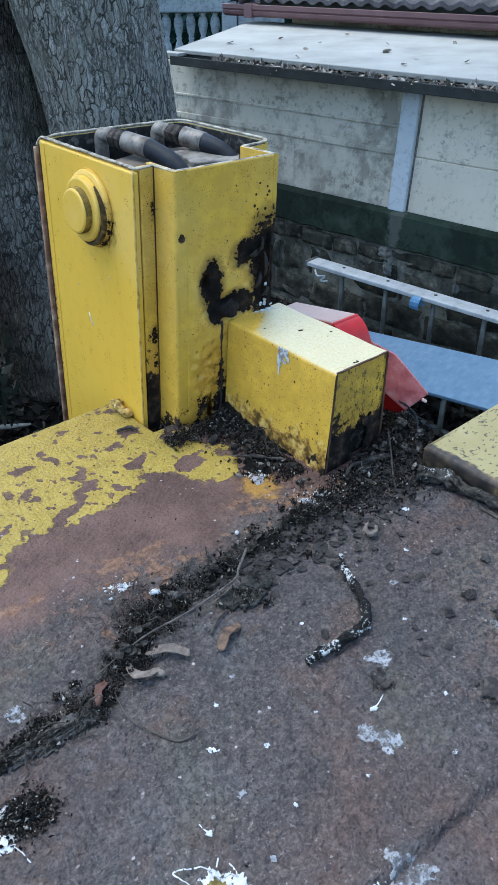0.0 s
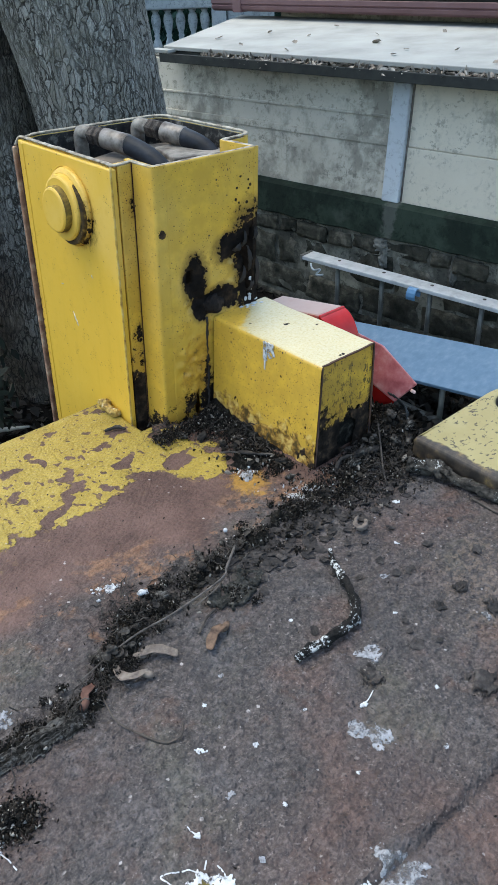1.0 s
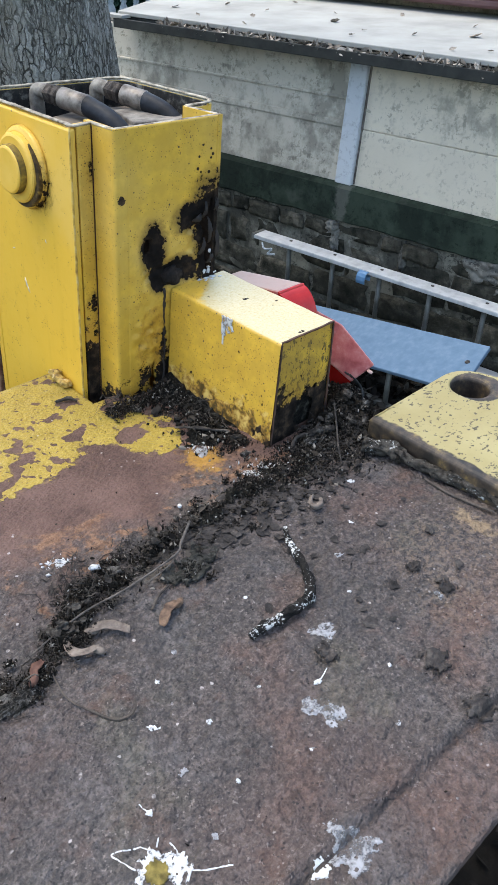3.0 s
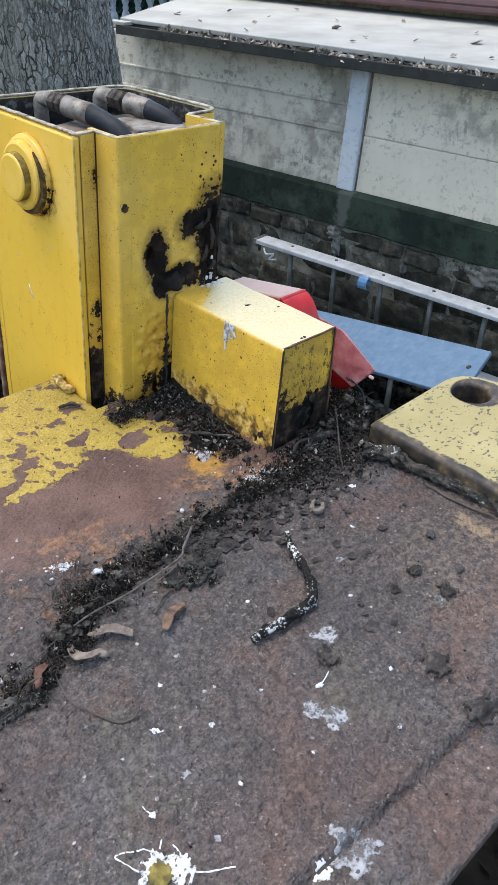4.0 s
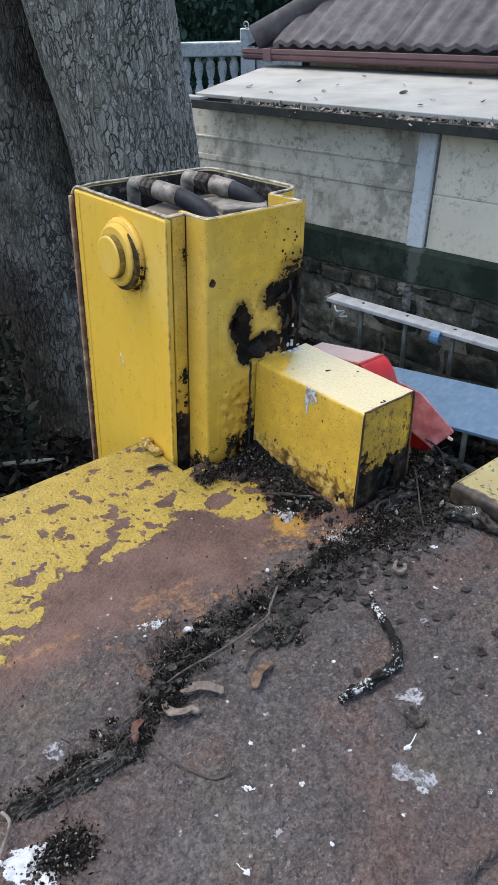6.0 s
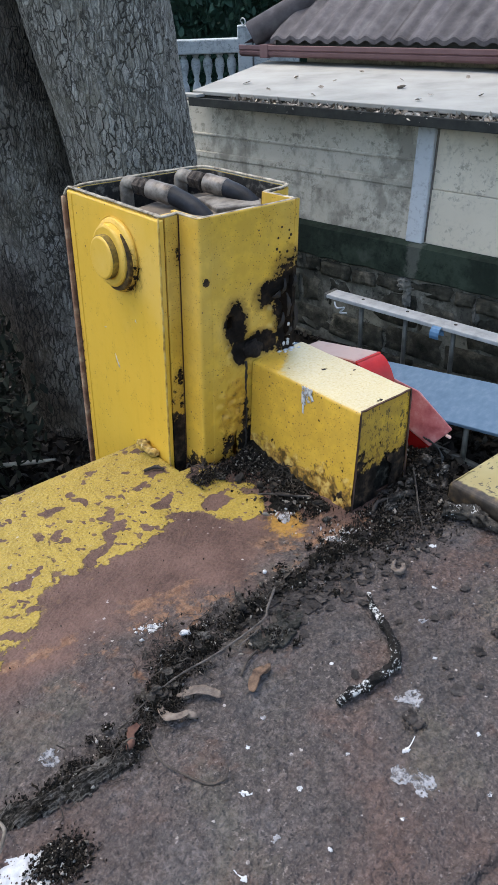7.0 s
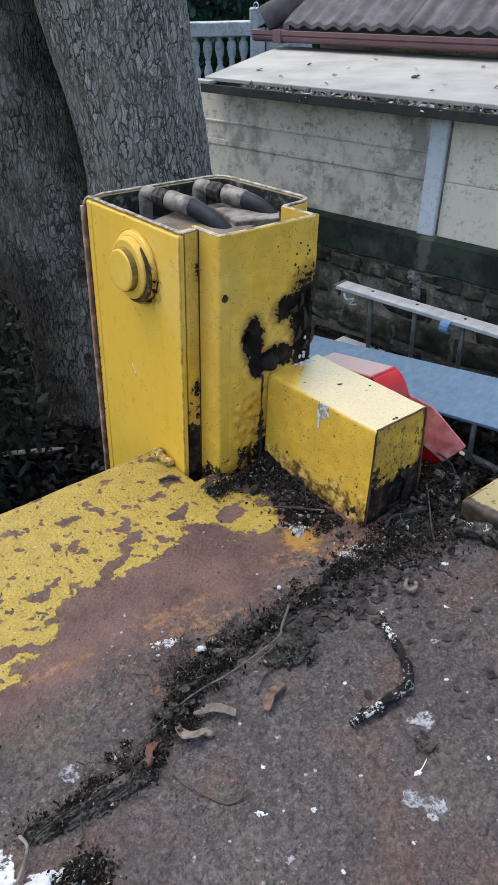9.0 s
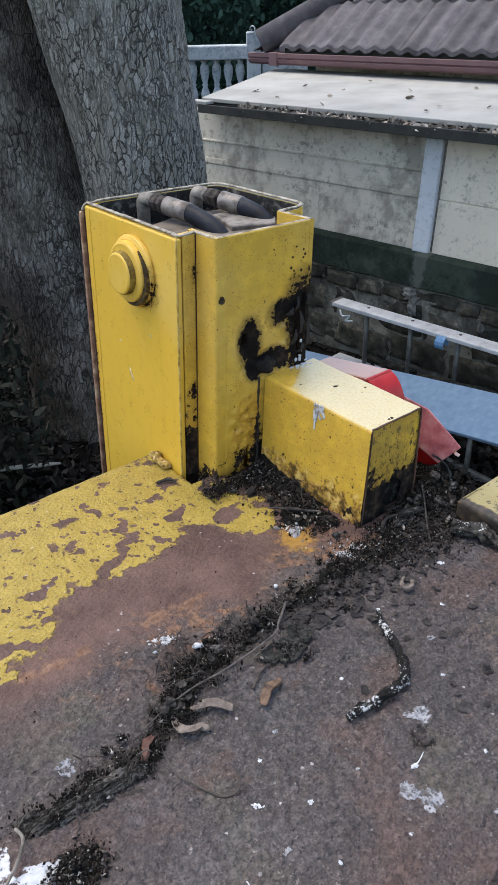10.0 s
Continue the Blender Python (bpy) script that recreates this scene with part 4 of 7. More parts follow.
edges = [e for e in bm.edges if e.is_boundary]
r = bmesh.ops.extrude_edge_only(bm, edges=edges)
for v in r["geom"]:
    if isinstance(v, bmesh.types.BMVert):
        v.co.z -= 0.014
deck = part("deck_plate", bm, M["deck"], machine, "rust-scaled deck plate with patches of yellow paint left", True)
part("deck_plate_rear", boxed((-0.9, 0.302, -0.014), (0.101, 1.068, -0.0005), 0.002), M["deck"], machine)
part("chassis_beam", boxed((-0.9, 0.40, -0.55), (0.69, 1.03, -0.016), 0.01), M["dark"], machine)
part("chassis_foot", boxed((-0.6, 0.45, -1.37), (-0.3, 0.9, -0.55), 0.01), M["dark"], machine)
part("cross_member", boxed((0.69, 0.45, -0.14), (0.93, 0.90, -0.016), 0.006), M["dark"], machine)

# post: outer shell, front plate and the channel welded on towards the stub
TOP = 0.334
post = new("stabilizer_post")
post.parent = machine
tagged(post, "upright yellow hydraulic leg housing, open at the top")
shell = rounded([(0.728, 1.000), (0.728, 1.203), (0.931, 1.172), (0.938, 0.981), (0.889, 0.981)], 0.026, 6)
part("outer_shell", strip_wall(shell[::-1], -1.25, TOP - 0.004, 0.003), M["post"], post)
# Separate dark speckled sheet just inside the yellow shell.
part("shell_lining", strip_wall(rounded([(0.7325, 1.003), (0.7325, 1.197), (0.926, 1.168), (0.9335, 0.9855), (0.889, 0.9855)], 0.022, 6)[::-1], 0.0, TOP - 0.004, 0.002), M["lining"], post, "dark speckled inside of the shell")
part("front_plate", boxed((0.7195, 0.9745, -0.30), (0.7275, 1.197, TOP - 0.004), 0.002), M["post"], post)
part("plate_bead", boxed((0.7185, 1.182, -0.30), (0.7205, 1.187, TOP - 0.006), 0.001), M["post"], post)
part("plate_gap", boxed((0.7225, 1.1971, -0.30), (0.7275, 1.2057, TOP - 0.010), 0.001), M["gap"], post, "dark rusted gap beside the front plate")
part("front_plate_edge", boxed((0.7175, 1.2058, -0.30), (0.7275, 1.2124, TOP - 0.014), 0.002), M["brownrim"], post, "bare worn edge beside the front plate")
part("side_return", boxed((0.729, 0.9745, -0.12), (0.7472, 0.990, TOP - 0.002), 0.001), M["side"], post)
part("plate_corner", tube([(0.7205 + 0.0002 * fbm(k * 0.9, 1), 0.9753, -0.02 + (TOP + 0.018) * k / 50) for k in range(51)], 0.0014, 7, 0.5), M["corner"], post, "worn ochre corner of the front plate", True)
part("seam", tube([(0.7477, 0.9742, -0.02 + (TOP + 0.018) * k / 30) for k in range(31)], 0.0007, 6, 0.5), M["gap"], post, "dark seam beside the channel", True)
inner = [(0.894, 0.990), (0.897, 0.933)]


def burnt_face():
    """The channel's broad face, rusted through in places: real holes."""
    bm = bmesh.new()
    step = 0.0025
    cols, rows = int(0.1285 / step), int((TOP + 0.02) / step)
    vs = {}
    for i in range(cols + 1):
        for j in range(rows + 1):
            x, z = 0.764 + i * 0.1285 / cols, -0.02 + j * (TOP + 0.02) / rows
            n = 0.5 * fbm(x * 60, z * 60, 9.0, 3)
            hole = max(1 - math.hypot((x - 0.8845) / 0.0105, (z - 0.190) / 0.058), 1 - math.hypot((x - 0.794) / 0.007, (z - 0.195) / 0.016), 1 - math.hypot((x - 0.874) / 0.006, (z - 0.214) / 0.012), 1 - math.hypot((x - 0.80) / 0.006, (z - 0.012) / 0.03))
            dent = max(0.0, 1 - math.hypot((x - 0.868) / 0.045, (z - 0.20) / 0.07)) + max(0.0, 1 - math.hypot((x - 0.793) / 0.02, (z - 0.192) / 0.045)) + max(0.0, 1 - math.hypot((x - 0.82) / 0.05, (z - 0.158) / 0.026))
            swell = max(0.0, 1 - math.hypot((x - 0.79) / 0.03, (z - 0.075) / 0.06))
            y = 0.934 - 0.085 * (x - 0.751) + 0.006 * min(dent, 1) + 0.004 * min(dent, 1) * fbm(x * 120, z * 120, 4.0, 3) - swell * (0.003 + 0.007 * fbm(x * 60, z * 60, 2.0, 3)) + 0.0006 * fbm(x * 12, z * 12)
            vs[i, j] = (bm.verts.new((x, y, z)), hole + 0.55 * n)
    for i in range(cols):
        for j in range(rows):
            q = [vs[k] for k in ((i, j), (i + 1, j), (i + 1, j + 1), (i, j + 1))]
            if sum(h for _, h in q) / 4 < 0.18:
                bm.faces.new([v for v, _ in q])
    loose = [v for v in bm.verts if not v.link_faces]
    bmesh.ops.delete(bm, geom=loose, context="VERTS")
    r = bmesh.ops.extrude_edge_only(bm, edges=[e for e in bm.edges if e.is_boundary])
    for v in r["geom"]:
        if isinstance(v, bmesh.types.BMVert):
            v.co.y += 0.006
    return bm


part("channel_face", burnt_face(), M["hat"], post, "yellow channel face with charred rust holes", True)
part("channel_corner", strip_wall(rounded([(0.7480, 0.990), (0.7480, 0.934), (0.764, 0.9329)], 0.005, 6), -0.02, TOP, 0.006), M["hat"], post)
part("channel_return", strip_wall([(0.8920, 0.9221), (0.8875, 0.974), (0.8880, 0.981)][::-1], -0.02, TOP, -0.006), M["hat"], post)
for y, z, dy, dz in ((1.100, 0.122, -0.010, -0.018), (1.124, 0.155, -0.006, 0.001), (1.093, 0.110, -0.003, -0.007), (1.04, 0.19, -0.002, -0.004)):
    part("scratch", tube([(0.7194, y, z), (0.7192, y + dy * 0.5 + 0.001, z + dz * 0.5), (0.7194, y + dy, z + dz)], [0.0004, 0.0008, 0.0003], 6, 0.4), M["chalk"], post, "pale scratch in the paint", True)
# worn top rims
RIM = [("rim", [(0.7250, 0.9765), (0.7250, 1.197)] + rounded([(0.7245, 1.2015), (0.7230, 1.2090), (0.732, 1.2005), (0.9292, 1.1705), (0.9362, 0.9830), (0.889, 0.9830)], 0.024, 6)),
       ("rim", [(0.7250, 0.9765), (0.7500, 0.9775), (0.7505, 0.9385), (0.7560, 0.9372), (0.8895, 0.9256), (0.8855, 0.974), (0.888, 0.982)])]
for name, line in RIM:
    dense = []
    for a, b in zip(line, line[1:]):
        k = max(1, int(math.dist(a, b) / 0.006))
        dense += [(a[0] + (b[0] - a[0]) * i / k, a[1] + (b[1] - a[1]) * i / k) for i in range(k)]
    rim = part(name, tube([(x, y, TOP - 0.026 * max(0.0, min(1.0, (y - 1.1945) / 0.014)) ** 2 * (1 if x < 0.74 else 0.3) - 0.0030 + 0.0006 * fbm(x * 60, y * 60, 1, 2)) for x, y in dense + [line[-1]]], 0.0030, 8, 0.25), M["rim"], post, "paint-worn pale steel rim", True)
    rim.matrix_basis = Matrix.Translation((0, 0, TOP - 0.0008)) @ Matrix.Diagonal((1, 1, 0.5, 1)) @ Matrix.Translation((0, 0, 0.003 - TOP))
# pin boss on the front plate
side = pose(0.7195, 1.070, 0.270, 0, -90, 0)
boss = part("pin_boss", disc(0.048, 0.010, 44, 0.006, side @ pose(0, 0, 0.003)), M["boss"], post, smooth=False)
part("washer", disc(0.039, 0.014, 44, 0.003, side @ pose(0.001, 0, 0.0095)), M["boss"], boss)
part("washer_edge", disc(0.0405, 0.010, 44, 0.002, side @ pose(-0.0030, -0.0046, 0.0070)), M["gapgrime"], boss, "rusty gap behind the washer")
part("pin_skirt", disc(0.0280, 0.016, 40, 0.001, side @ pose(0.001, 0.0, 0.0165)), M["pinside"], boss, "olive-brown grimy side of the pin")
part("washer_skirt", disc(0.0396, 0.012, 44, 0.001, side @ pose(0.001, 0, 0.009)), M["boss"], boss)
part("pin", disc(0.0275, 0.020, 40, 0.003, side @ pose(0.001, 0.0, 0.0165)), M["boss"], boss)
bm = bmesh.new()
for k in range(3):
    ball = bmesh.ops.create_icosphere(bm, subdivisions=3, radius=1)["verts"]
    for v in ball:
        v.co *= 1 + 0.45 * noise.noise(v.co * 1.9 + Vector((k * 4, 0, 0)))
    bmesh.ops.transform(bm, matrix=pose(0.7125 - 0.002 * (k % 2), 1.006 + 0.012 * k, 0.006 + 0.002 * (k % 3), 20 * k, 30, 50 * k) @ Matrix.Diagonal((0.0095, 0.0088, 0.0054, 1)), verts=ball)
part("weld_bead", bm, M["weld"], post, "lumpy paint-flaked weld bead", True)
bm = disc(0.0135, 0.014, 28, 0.004, pose(0.828, 0.9315, 0.151, 80, 0, 8))
for v in bm.verts:
    v.co += Vector((fbm(v.co.x * 70, v.co.y * 70, v.co.z * 70, 3), 0, fbm(v.co.x * 70 + 5, v.co.y * 70, v.co.z * 70, 3))) * 0.0045
part("bolt_stump", bm, M["char"], post, "charred round bolt stump above the beam", True)
torn = random.Random(8)
for x, z, l, lean in ((0.868, 0.232, 0.020, 12), (0.876, 0.205, 0.034, -6), (0.884, 0.236, 0.022, 5), (0.866, 0.186, 0.022, 20), (0.888, 0.186, 0.040, -3), (0.879, 0.170, 0.018, 25), (0.858, 0.224, 0.014, 60)):
    bm = bmesh.new()
    rows = []
    for k in range(9):
        u = k / 8
        w = 0.0034 * math.sin(math.pi * (0.12 + 0.8 * u)) * torn.uniform(0.6, 1.2)
        rows.append([bm.verts.new((j * w, -0.0045 * math.sin(u * 3.0) - 0.0015 * abs(j) + torn.uniform(-0.0006, 0.0006), (u - 0.5) * l)) for j in (-1, 0, 1)])
    for p, q in zip(rows, rows[1:]):
        for j in range(2):
            bm.faces.new((p[j], p[j + 1], q[j + 1], q[j]))
    r = bmesh.ops.extrude_face_region(bm, geom=list(bm.faces))
    for v in r["geom"]:
        if isinstance(v, bmesh.types.BMVert):
            v.co.y += 0.0012
    bmesh.ops.recalc_face_normals(bm, faces=bm.faces)
    bmesh.ops.transform(bm, matrix=pose(x + 0.005, 0.934 - 0.085 * (x - 0.746) + 0.003, z - 0.006, 0, lean, 0), verts=bm.verts)
    part("torn_edge", bm, M["dark"], post, "curled sliver of torn rusty steel", True)
part("rust_seam", tube([(0.8165 - 0.001 * k / 30 + 0.002 * fbm(k * 0.5, 3), 0.9290, -0.002 + 0.140 * k / 40) for k in range(41)], 0.0019, 8, 0.9), M["dark"], post, "ragged rust line beside the beam", True)
part("foot_plate", boxed((0.62, 0.9, -1.37), (1.06, 1.3, -1.25), 0.01), M["dark"], post)
# the whole post stands a little out of square with the deck
LEANING = Matrix(((1, 0, 0.033, -0.033 * TOP), (0, 1, -0.026, 0.026 * TOP), (0, 0, 1, 0), (0, 0, 0, 1)))
for ob in post.children_recursive:
    ob.data.transform(LEANING)

# stub beam, rotted open at its end
stub = new("stub_beam")
stub.parent = machine
tagged(stub, "short yellow box beam with a rotted lower end")


def stub_shell():
    """Box beam of four plates with rounded edges; the end plate is eaten away low down."""
    bm = bmesh.new()
    x0, x1, y0, y1, z1 = 0.818, 0.9085, 0.7385, 0.931, 0.137
    n = 34
    ring = rounded([(x0, -0.004), (x0, z1), (x1, z1), (x1, -0.004)], 0.005, 4)
    dense = []
    for a, b in zip(ring, ring[1:]):
        k = max(1, int(math.dist(a, b) / 0.004))
        dense += [(a[0] + (b[0] - a[0]) * i / k, a[1] + (b[1] - a[1]) * i / k) for i in range(k)]
    dense.append(ring[-1])
    rows = []
    for j in range(n + 1):
        y = y0 + (y1 - y0) * j / n
        row = []
        for x, z in dense:
            lean = (0.137 - z) * 0.07 if x < 0.86 else 0.0
            low = max(0.0, 1 - z / 0.05)
            wob = 0.003 * low * fbm(y * 60, z * 60, x * 9, 3) + 0.0005 * fbm(y * 15, z * 15, x * 15, 2)
            row.append(bm.verts.new((x - lean + (wob if x < 0.86 else -wob), y, z + (0.0008 * fbm(x * 20, y * 20, 4, 2) if z > 0.13 else 0))))
        rows.append(row)
    for a, b in zip(rows, rows[1:]):
        for k in range(len(dense) - 1):
            bm.faces.new((a[k], a[k + 1], b[k + 1], b[k]))
    bmesh.ops.recalc_face_normals(bm, faces=bm.faces)
    return bm


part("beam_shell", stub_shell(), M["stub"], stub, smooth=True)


def stub_end():
    bm = bmesh.new()
    vs = {}
    c, rws = 30, 52
    for i in range(c + 1):
        for j in range(rws + 1):
            u, z = i / c, -0.004 + 0.1385 * j / rws
            x = 0.8205 + 0.0860 * u - (0.137 - z) * 0.07 * (1 - u)
            hole = max(1 - math.hypot((x - 0.866) / 0.017, (z - 0.028) / 0.028), 1 - math.hypot((x - 0.884) / 0.005, (z - 0.058) / 0.004))
            y = 0.740 + 0.0015 * fbm(x * 80, z * 80, 3, 3) * max(0.15, 1 - z / 0.06)
            vs[i, j] = (bm.verts.new((x, y, z)), hole + 0.3 * fbm(x * 90, z * 90, 7.0, 3))
    for i in range(c):
        for j in range(rws):
            q = [vs[k] for k in ((i, j), (i + 1, j), (i + 1, j + 1), (i, j + 1))]
            if sum(h for _, h in q) / 4 < 0.12:
                bm.faces.new([v for v, _ in q])
    bmesh.ops.delete(bm, geom=[v for v in bm.verts if not v.link_faces], context="VERTS")
    return bm


m = yellow_paint("yellow_enamel_end", rust_low=0.060, chip=0.72, speck=0.30, heavy=True, film=0.55)
part("end_plate", stub_end(), m, stub, "speckled yellow end plate, rusted through below", True)
edge = [(0.8205 - 0.0096 * (1 - k / 20), 0.7385, 0.137 * k / 20) for k in range(21)] + [(0.8205 + 0.0860 * k / 12, 0.7385, 0.1365) for k in range(1, 13)] + [(0.907, 0.7385, 0.1365 - 0.13 * k / 20) for k in range(1, 21)]
part("end_weld", tube(edge, 0.0011, 8, 0.9), M["rust"], stub, "rusty weld round the beam's end", True)
# Black block added inside the beam for the shade behind the rotted hole.
part("packed_dirt", boxed((0.826, 0.7445, 0.004), (0.904, 0.90, 0.118), 0.004), M["moss"], stub, "black block for the shade inside the hollow beam")
part("beam_floor", boxed((0.83, 0.745, -0.003), (0.904, 0.93, 0.004), 0.001), M["rust"], stub)

# lug plate with a pin hole
lug = new("lug_plate")
lug.parent = machine
tagged(lug, "thick pale yellow lug plate with a round hole")
HC, HR = (1.073, 0.635), 0.0248
out = [(0.9155, 0.25)] + [p for p in rounded([(0.9155, 0.25), (0.9155, 0.676), (0.98, 0.677)], 0.004, 3)][1:-1] + [p for p in rounded([(0.98, 0.677), (1.108, 0.679), (1.135, 0.60)], 0.040, 8)] + [(1.135, 0.25)]
bm = bmesh.new()
ring = [bm.verts.new((x, y, 0.03)) for x, y in out]
circ = [bm.verts.new((HC[0] + HR * math.cos(a), HC[1] + HR * math.sin(a), 0.03)) for a in [2 * math.pi * k / 36 for k in range(36)]]
es = [bm.edges.new((a, b)) for a, b in zip(ring, ring[1:] + ring[:1])] + [bm.edges.new((a, b)) for a, b in zip(circ, circ[1:] + circ[:1])]
bmesh.ops.triangle_fill(bm, use_beauty=True, edges=es)
for f in list(bm.faces):
    if math.dist(f.calc_center_median()[:2], HC) < HR * 0.8 and all(math.dist(v.co[:2], HC) < HR * 1.05 for v in f.verts):
        bm.faces.remove(f)
r = bmesh.ops.extrude_face_region(bm, geom=list(bm.faces))
for v in r["geom"]:
    if isinstance(v, bmesh.types.BMVert):
        v.co.z = -0.006
bmesh.ops.recalc_face_normals(bm, faces=bm.faces)
top = [e for e in bm.edges if len(e.link_faces) == 2 and all(v.co.z > 0.029 for v in e.verts) and e.calc_face_angle(0) > 0.8]
bmesh.ops.bevel(bm, geom=top, offset=0.0065, segments=4, affect="EDGES", profile=0.5)
part("plate", bm, M["pale"], lug)
part("lug_bracket", boxed((0.95, 0.30, -0.20), (1.0, 0.60, -0.007), 0.004), M["dark"], lug)

# hydraulic hoses inside the post
def hose(elbow, nut0, nut1, sleeve1, tail):
    h = thing("hydraulic_hose", "black rubber hydraulic hose with a crimped steel fitting", "hose", "hoses in the post")
    e, a, b, c = map(Vector, (elbow, nut0, nut1, sleeve1))
    part("elbow", tube(smooth_path([(e.x, e.y, e.z - 0.08), (e.x, e.y, e.z - 0.02), e + (a - e) * 0.15, a], 5), 0.0095, 14), M["elbow"], h, "pale dirty steel elbow", True)
    d = (b - a).normalized()
    part("nut", tube([a, a + d * 0.002, a + (b - a) * 0.45, a + (b - a) * 0.55, b - d * 0.002, b], [0.010, 0.0130, 0.0132, 0.0112, 0.0138, 0.0115], 6, 0.12), M["nut"], h, "grimy hexagon nut")
    d = (c - b).normalized()
    part("ferrule", tube([b, b + d * 0.002, b + (c - b) * 0.5, c - d * 0.003, c], [0.0105, 0.0130, 0.0128, 0.0134, 0.0115], 18), M["ferrule"], h, "crimped steel sleeve", True)
    part("rubber_hose", tube(smooth_path([b + (c - b) * 0.8, c] + list(tail), 8), 0.0122, 18), M["rubber"], h, smooth=True)
    return h


hose((0.801, 1.178, 0.328), (0.806, 1.157, 0.328), (0.811, 1.134, 0.326), (0.822, 1.092, 0.321), [(0.830, 1.055, 0.309), (0.836, 1.025, 0.285), (0.836, 1.006, 0.25), (0.834, 1.0, 0.05)])
hose((0.880, 1.160, 0.328), (0.882, 1.132, 0.328), (0.886, 1.107, 0.326), (0.897, 1.073, 0.321), [(0.906, 1.045, 0.311), (0.912, 1.022, 0.29), (0.910, 1.008, 0.25), (0.905, 1.005, 0.05)])
head = thing("cylinder_head", "dusty brown hydraulic cylinder head inside the post", "hydraulic part")
part("body", boxed((0.775, 1.03, 0.02), (0.915, 1.15, 0.287), 0.008), M["block"], head)
part("cap", prism([(0.765, 1.06), (0.785, 1.02), (0.85, 1.012), (0.918, 1.035), (0.920, 1.13), (0.85, 1.15), (0.775, 1.13)], 0.285, 0.305, 0.003), M["block"], head)
part("port_plate", prism([(0.845, 1.03), (0.90, 1.005), (0.921, 1.03), (0.918, 1.09), (0.865, 1.10)], 0.304, 0.311, 0.002), M["elbow"], head)

# red tail lamp behind the stub
lamp = thing("tail_lamp", "faded red plastic tail lamp with a loose lens and wires", "lamp")
part("housing", boxed((0.911, 0.836, 0.01), (0.957, 0.952, 0.138), 0.003, 2, Matrix.Translation((0, 0.838, 0.138)) @ Matrix.Rotation(radians(-10), 4, "X") @ Matrix.Translation((0, -0.838, -0.138))), M["red"], lamp)
part("inner_lens", boxed((0.912, 0.833, 0.02), (0.958, 0.838, 0.138), 0.002), M["redlens"], lamp, "bright red inner face")
arc = [(0.840, 0.136)] + [(0.836 - 0.039 * math.sin(a), 0.045 + 0.091 * math.cos(a)) for a in [k * math.pi / 40 for k in range(1, 21)]] + [(0.840, 0.045)]
bm = bmesh.new()
rows = [[bm.verts.new((x, y, z)) for y, z in arc] for x in (0.912, 0.957)]
bm.faces.new(rows[0]), bm.faces.new(rows[1][::-1])
for k in range(len(arc)):
    bm.faces.new((rows[0][k], rows[1][k], rows[1][(k + 1) % len(arc)], rows[0][(k + 1) % len(arc)]))
bmesh.ops.recalc_face_normals(bm, faces=bm.faces)
part("lens_bulge", bm, M["redlens"], lamp, "curved bright red lens")
bm = bmesh.new()
quad = [Vector(p) for p in ((0.936, 0.792, 0.122), (0.952, 0.762, 0.109), (0.958, 0.709, 0.072), (0.948, 0.734, 0.040), (0.938, 0.776, 0.062))]
th = Vector((0.012, 0.008, -0.008))
a = [bm.verts.new(p) for p in quad]
b = [bm.verts.new(p + th) for p in quad]
bm.faces.new(a), bm.faces.new(b[::-1])
for i in range(5):
    bm.faces.new((a[i], b[i], b[(i + 1) % 5], a[(i + 1) % 5]))
bmesh.ops.recalc_face_normals(bm, faces=bm.faces)
bmesh.ops.bevel(bm, geom=list(bm.edges), offset=0.0018, segments=2, affect="EDGES", profile=0.5)
part("hanging_lens", bm, M["redflap"], lamp, "pink-red lens hanging askew")
bm = bmesh.new()
low = [bm.verts.new(p) for p in ((0.942, 0.774, 0.064), (0.951, 0.735, 0.040), (0.953, 0.742, 0.030), (0.950, 0.768, 0.022))]
f = bm.faces.new(low)
r = bmesh.ops.extrude_face_region(bm, geom=[f])
for v in r["geom"]:
    if isinstance(v, bmesh.types.BMVert):
        v.co += Vector((0.004, 0.004, -0.001))
bmesh.ops.recalc_face_normals(bm, faces=bm.faces)
part("lens_flange", bm, M["redlens"], lamp, "broken dark red flange under the lens")
chip = bmesh.new()
box(chip, (-0.004, -0.003, -0.002), (0.004, 0.003, 0.002), 0.0012, 2, pose(0.955, 0.712, 0.062, 30, 20, 50))
part("broken_corner", chip, M["pinkchip"], lamp, "pale broken corner of the lens")
for k in range(3):
    part("wire", tube(smooth_path([(0.945, 0.735 + k * 0.004, 0.052), (0.955 + k * 0.004, 0.722, 0.035 - k * 0.006), (0.95, 0.712 + k * 0.006, 0.012), (0.962, 0.715, -0.02 - k * 0.01), (0.955, 0.735, -0.005)], 6), 0.0011, 6), M["wire"], lamp, smooth=True)
part("bracket", boxed((0.910, 0.85, -0.016), (0.955, 0.95, 0.011), 0.002), M["dark"], lamp)


def drip(name, pts, width, plane, label):
    """A thin ragged run of white lime on an upright face."""
    bm = tube(smooth_path(pts, 6), width, 8, 0.6)
    for v in bm.verts:
        v.co.x = plane + (v.co.x - plane) * 0.2
    return bm


run = thing("lime_run", "white lime run down the yellow beam", "dropping")
